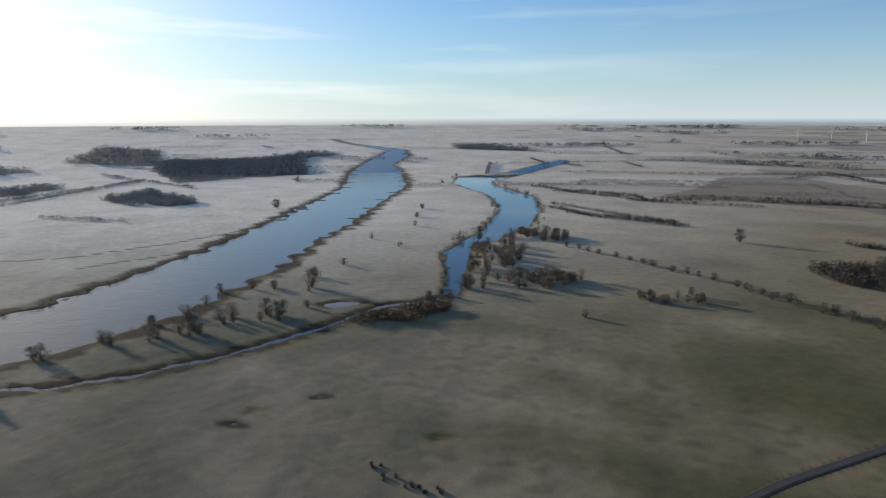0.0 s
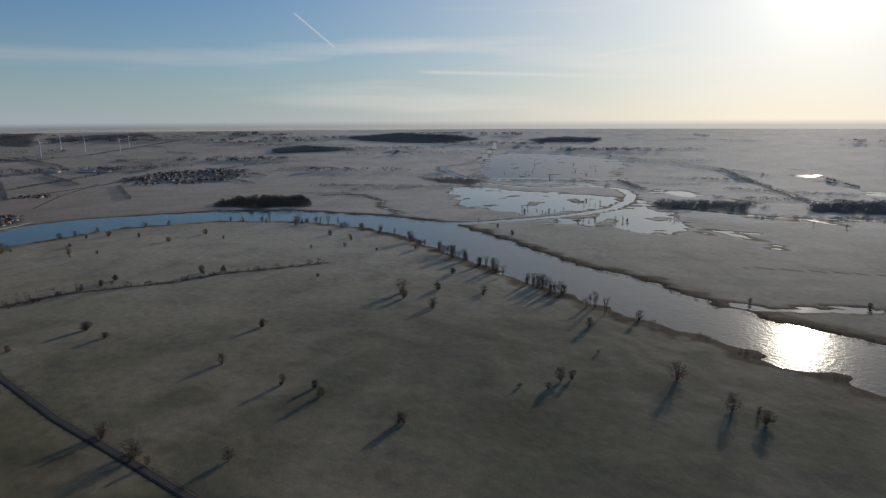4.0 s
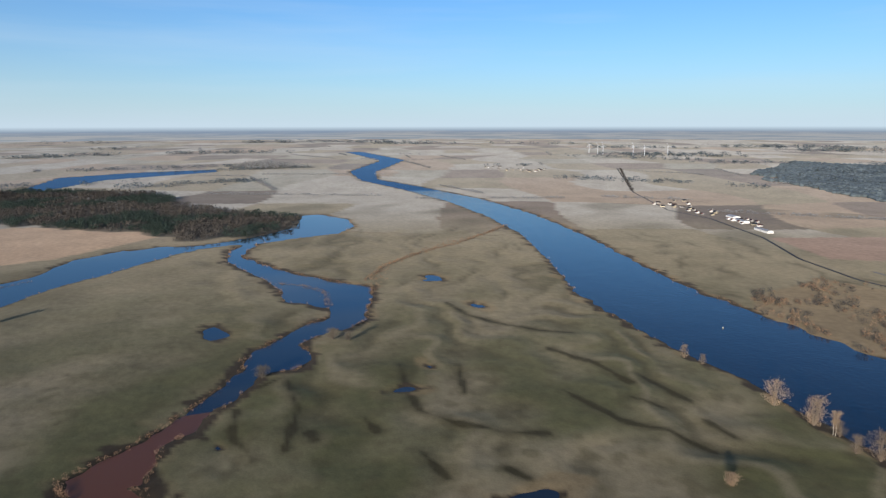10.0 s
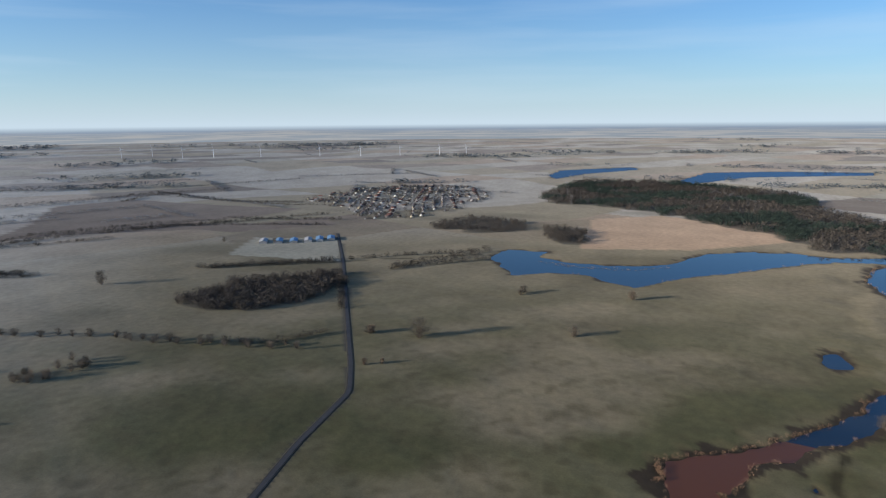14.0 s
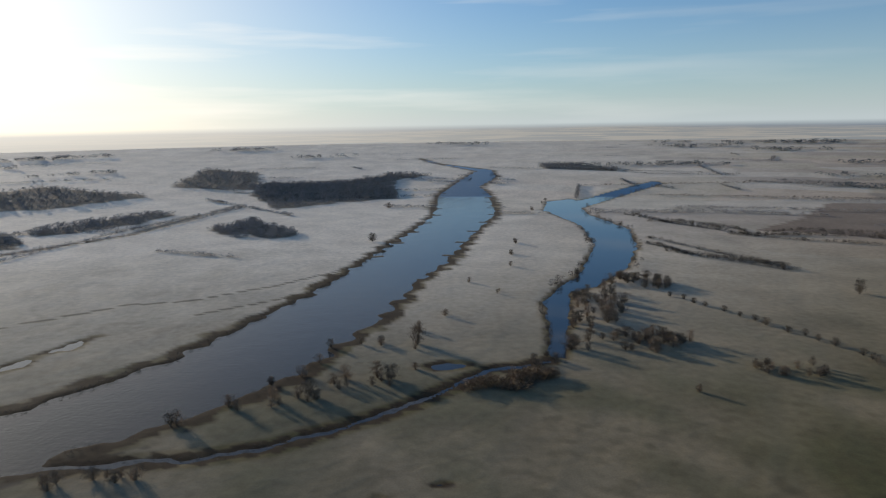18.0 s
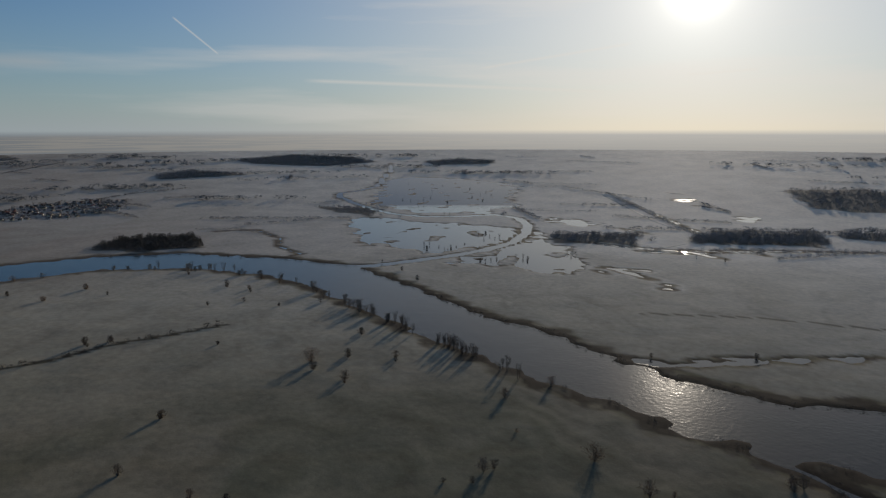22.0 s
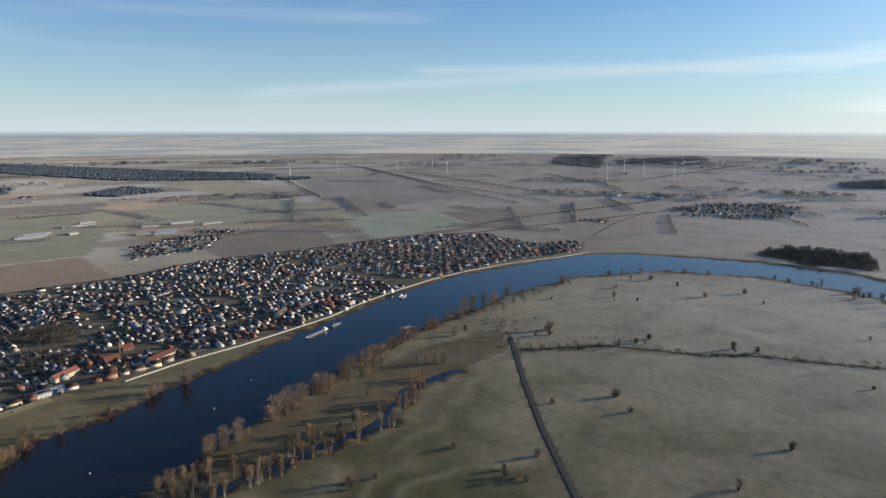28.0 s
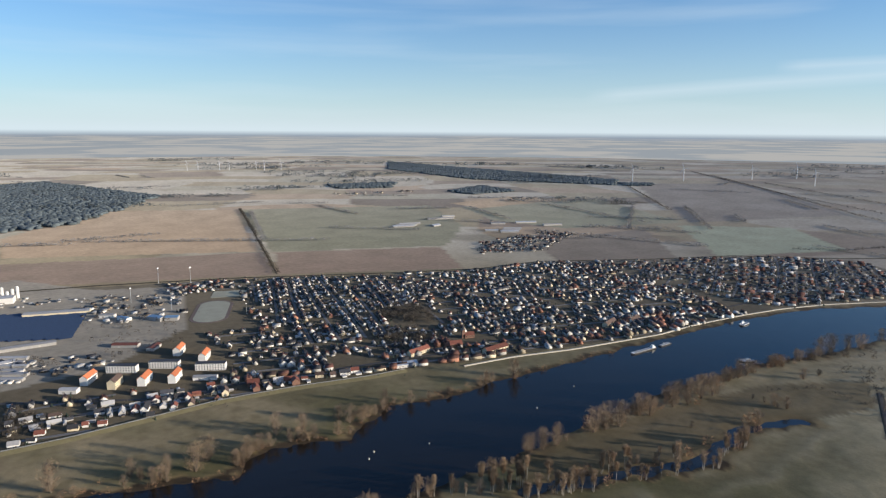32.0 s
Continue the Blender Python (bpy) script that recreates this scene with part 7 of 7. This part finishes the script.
# ---- church ----
def church():
    root = tagged(new("church"), "brick village church with a pointed tower", "church")
    part("nave", Shape().add([(0, -6.5, -0.4), (26, -6.5, -0.4), (26, 6.5, -0.4), (0, 6.5, -0.4), (0, -6.5, 9), (26, -6.5, 9), (26, 6.5, 9), (0, 6.5, 9), (0, 0, 16), (26, 0, 16)],
                             [(0, 3, 2, 1), (0, 1, 5, 4), (2, 3, 7, 6), (1, 2, 6, 9, 5), (3, 0, 4, 8, 7), (4, 5, 9, 8), (6, 7, 8, 9)]).mesh("nave", M_BRICK), root)
    r = Shape()
    for s in (-1, 1):
        a = [(-0.4, s * 7.2, 8.4), (26.4, s * 7.2, 8.4), (26.4, 0, 16.2), (-0.4, 0, 16.2)]
        r.add(a + [(x, y, z + 0.35) for x, y, z in a], [(0, 1, 2, 3), (4, 7, 6, 5), (0, 4, 5, 1), (1, 5, 6, 2), (2, 6, 7, 3), (3, 7, 4, 0)])
    part("roof", r.mesh("roof", M_ROOFRED), root, "reddish tiled nave roof")
    part("tower", Shape().box(-7, -3.6, -0.4, 0.2, 3.6, 22).mesh("tower", M_BRICK), root)
    part("spire", Shape().add([(-7.4, -4, 22), (0.6, -4, 22), (0.6, 4, 22), (-7.4, 4, 22), (-3.4, 0, 41)], [(3, 2, 1, 0), (0, 1, 4), (1, 2, 4), (2, 3, 4), (3, 0, 4)]).mesh("spire", M_ROOFGREY), root, "slate pointed spire")
    pane = Shape().box(-0.7, -0.1, -2.2, 0.7, 0.1, 2.2).mesh("window", M_GLASSDARK)
    for i in range(4):
        w = part("window", pane, root)
        w.location = (4 + 6 * i, -6.55, 4.6)
    for z in (8, 17):
        w = part("window", pane, root)
        w.location = (-3.4, -3.65, z)
    root.matrix_basis = stand(675, 989, radians(-14), 0.72)


church()


# ---- wind turbines ----
def turbine(hub=105.0, blade=48.0):
    root = tagged(new("wind_turbine"), "white three-bladed wind turbine on a tall tower", "wind turbine", "wind turbines")
    part("tower", Shape().tube((0, 0, -2), (0, 0, hub), 3.2, 1.8, 10).mesh("tower", M_TURBINE), root)
    part("nacelle", Shape().box(-2, -6, hub - 1.5, 2, 5, hub + 2.2).mesh("nacelle", M_TURBINE), root)
    hubpart = part("hub", Shape().tube((0, -6, hub), (0, -9, hub), 1.8, 0.8, 8).mesh("hub", M_TURBINE), root)
    b = Shape().add([(-0.5, -7.4, 1), (0.9, -7.0, 1), (2.4, -7.1, 10), (-0.9, -7.6, 10), (0.5, -7.3, blade), (-0.1, -7.5, blade)],
                    [(0, 1, 2, 3), (3, 2, 4, 5), (0, 3, 2, 1), (5, 4, 2, 3)]).mesh("blade", M_TURBINE)
    for i in range(3):
        ob = part("blade", b, hubpart)
        ob.matrix_basis = Matrix.Translation((0, 0, hub)) @ Matrix.Rotation(radians(120 * i + 20), 4, "Y")
    return root


TURBINE = Kind(turbine)
rt = random.Random(3)
for text in ("4373,3887 4783,3686 5568,3551 6142,3465 5300,2838", "5020,1297 6329,1477 5841,1192 6351,943 5503,884",
             "-5506,4074 -5192,3943 -5163,3984 -5006,4214 -4730,4113 -4829,4476", "1406,7212 1500,7143 1705,7085 1803,7081 2075,7035 2148,6986 2323,6958",
             "-4146,-5740 -4419,-5644 -4337,-5118 -4481,-4863 -4665,-4444 -5058,-4060 -5243,-3713 -5400,-3363 -5558,-3016 -5627,-2765"):
    for p in text.split():
        x, y = (float(v) for v in p.split(","))
        d = math.hypot(x, y)
        m = stand(x, y, rt.uniform(-0.3, 0.3) + math.atan2(y, x) + 1.57, 1.05 if x > 2500 else 0.8, 2.0)
        ob = TURBINE.stand(m)


# ---- ships and river marks ----
def hull(length, beam, high):
    n = length / 2
    b = beam / 2
    out = [(-n, -b * 0.8), (n * 0.82, -b), (n, 0), (n * 0.82, b), (-n, b * 0.8)]
    return Shape().prism(out, -0.8, high)


def barge():
    root = tagged(new("cargo_barge"), "long moored river barge with a white wheelhouse", "ship")
    part("hull", hull(66, 9, 1.8).mesh("hull", M_HULL), root)
    part("hold_cover", Shape().box(-20, -3.6, 1.8, 24, 3.6, 2.6).mesh("hold_cover", M_DECK), root)
    house = part("wheelhouse", Shape().box(-30, -3.4, 1.8, -22, 3.4, 4.4).box(-28, -2.4, 4.4, -23, 2.4, 6.8).mesh("wheelhouse", M_SHIPWHITE), root)
    part("window", Shape().box(-22.98, -2.1, 5.2, -22.9, 2.1, 6.3).mesh("window", M_GLASSDARK), house)
    part("foredeck", Shape().box(24, -3, 1.8, 30, 3, 2.3).mesh("foredeck", M_SHIPWHITE), root)
    x, y, z, k = place(910, 761)
    root.matrix_basis = pose(x, y, z - 0.8, 0, 0, 182)
    small = tagged(new("pontoon"), "grey pontoon moored behind the barge", "ship")
    part("hull", hull(34, 8, 1.4).mesh("hull", M_HULL), small)
    part("deck", Shape().box(-14, -3, 1.4, 12, 3, 2.2).mesh("deck", M_DECK), small)
    part("crane", Shape().tube((0, 0, 2), (6, 0, 8), 0.4, 0.2, 6).mesh("crane", M_SHIPWHITE), small)
    x, y, z, k = place(971, 764)
    small.matrix_basis = pose(x, y, z - 0.8, 0, 0, 184)


def ferry(x, y, deg, length, label):
    root = tagged(new("car_ferry"), label, "ferry", "river ferries")
    part("hull", hull(length, 11, 1.2).mesh("hull", M_HULL), root)
    part("deck", Shape().box(-length * 0.44, -4.6, 1.2, length * 0.4, 4.6, 1.5).mesh("deck", M_DECK), root)
    cab = part("cabin", Shape().box(-4, 3.2, 1.5, 4, 5.2, 4.6).box(-2, 3.0, 4.6, 2, 5.0, 6.8).mesh("cabin", M_SHIPWHITE), root)
    part("window", Shape().box(-1.8, 2.92, 5.2, 1.8, 2.98, 6.3).mesh("window", M_GLASSDARK), cab)
    for s in (-1, 1):
        part("ramp", Shape().add([(s * length * 0.4, -3, 1.3), (s * length * 0.4, 3, 1.3), (s * length * 0.56, 3, 2.4), (s * length * 0.56, -3, 2.4), (s * length * 0.4, -3, 1.5),
                                  (s * length * 0.4, 3, 1.5), (s * length * 0.56, 3, 2.6), (s * length * 0.56, -3, 2.6)],
                                 [(0, 1, 2, 3), (4, 7, 6, 5), (0, 4, 5, 1), (1, 5, 6, 2), (2, 6, 7, 3), (3, 7, 4, 0)]).mesh("ramp", M_DECK), root)
    for s in (-1, 1):
        part("railing", Shape().box(-length * 0.4, s * 4.9, 1.5, length * 0.4, s * 4.9 + 0.12, 2.6).mesh("railing", M_SHIPWHITE), root)
    mx, my, mz, k = place(x, y)
    root.matrix_basis = pose(mx, my, mz - 0.8, 0, 0, deg)


barge()
ferry(1220, 766, 10, 30, "white and grey car ferry on the river")
ferry(1022, 632, 150, 24, "white landing pontoon beside the meadow bank")


def buoy():
    root = tagged(new("buoy", Shape().tube((0, 0, -0.5), (0, 0, 0.8), 1.0, 1.0, 10).tube((0, 0, 0.8), (0, 0, 2.6), 0.8, 0.15, 8).mesh("buoy", M_BUOY)), "pale channel buoy floating on the river", "buoy", "channel buoys")
    return root


BUOY = Kind(buoy)
for x, y in ((316, 663), (329, 676), (-251, 694), (-51, 664), (398, 659), (585, 671), (-686, 763), (686, 703)):
    mx, my, mz, k = place(x, y)
    BUOY.stand(pose(mx, my, mz - 0.8))

# ---- groynes of the upper river ----
for i in range(9):
    f = i / 8.0
    for line, sgn in ((RIVER_OUT, 1), (RIVER_IN, -1)):
        y = -1650 - 1500 * f
        j = int(np.argmin(abs(line[:12, 1] - y)))
        k2 = min(max(j + (1 if line[j, 1] < y else -1), 0), 11)
        g = (y - line[j, 1]) / (line[k2, 1] - line[j, 1] + 1e-6)
        x = line[j, 0] + (line[k2, 0] - line[j, 0]) * g
        ribbon("groyne", np.array([(x + sgn * 12, y), (x - sgn * 10, y - 4), (x - sgn * 24, y - 9)]), 5.0, 13.0, 0.4, M_VERGE, "dark stone groyne reaching into the river", "groyne", -0.6)
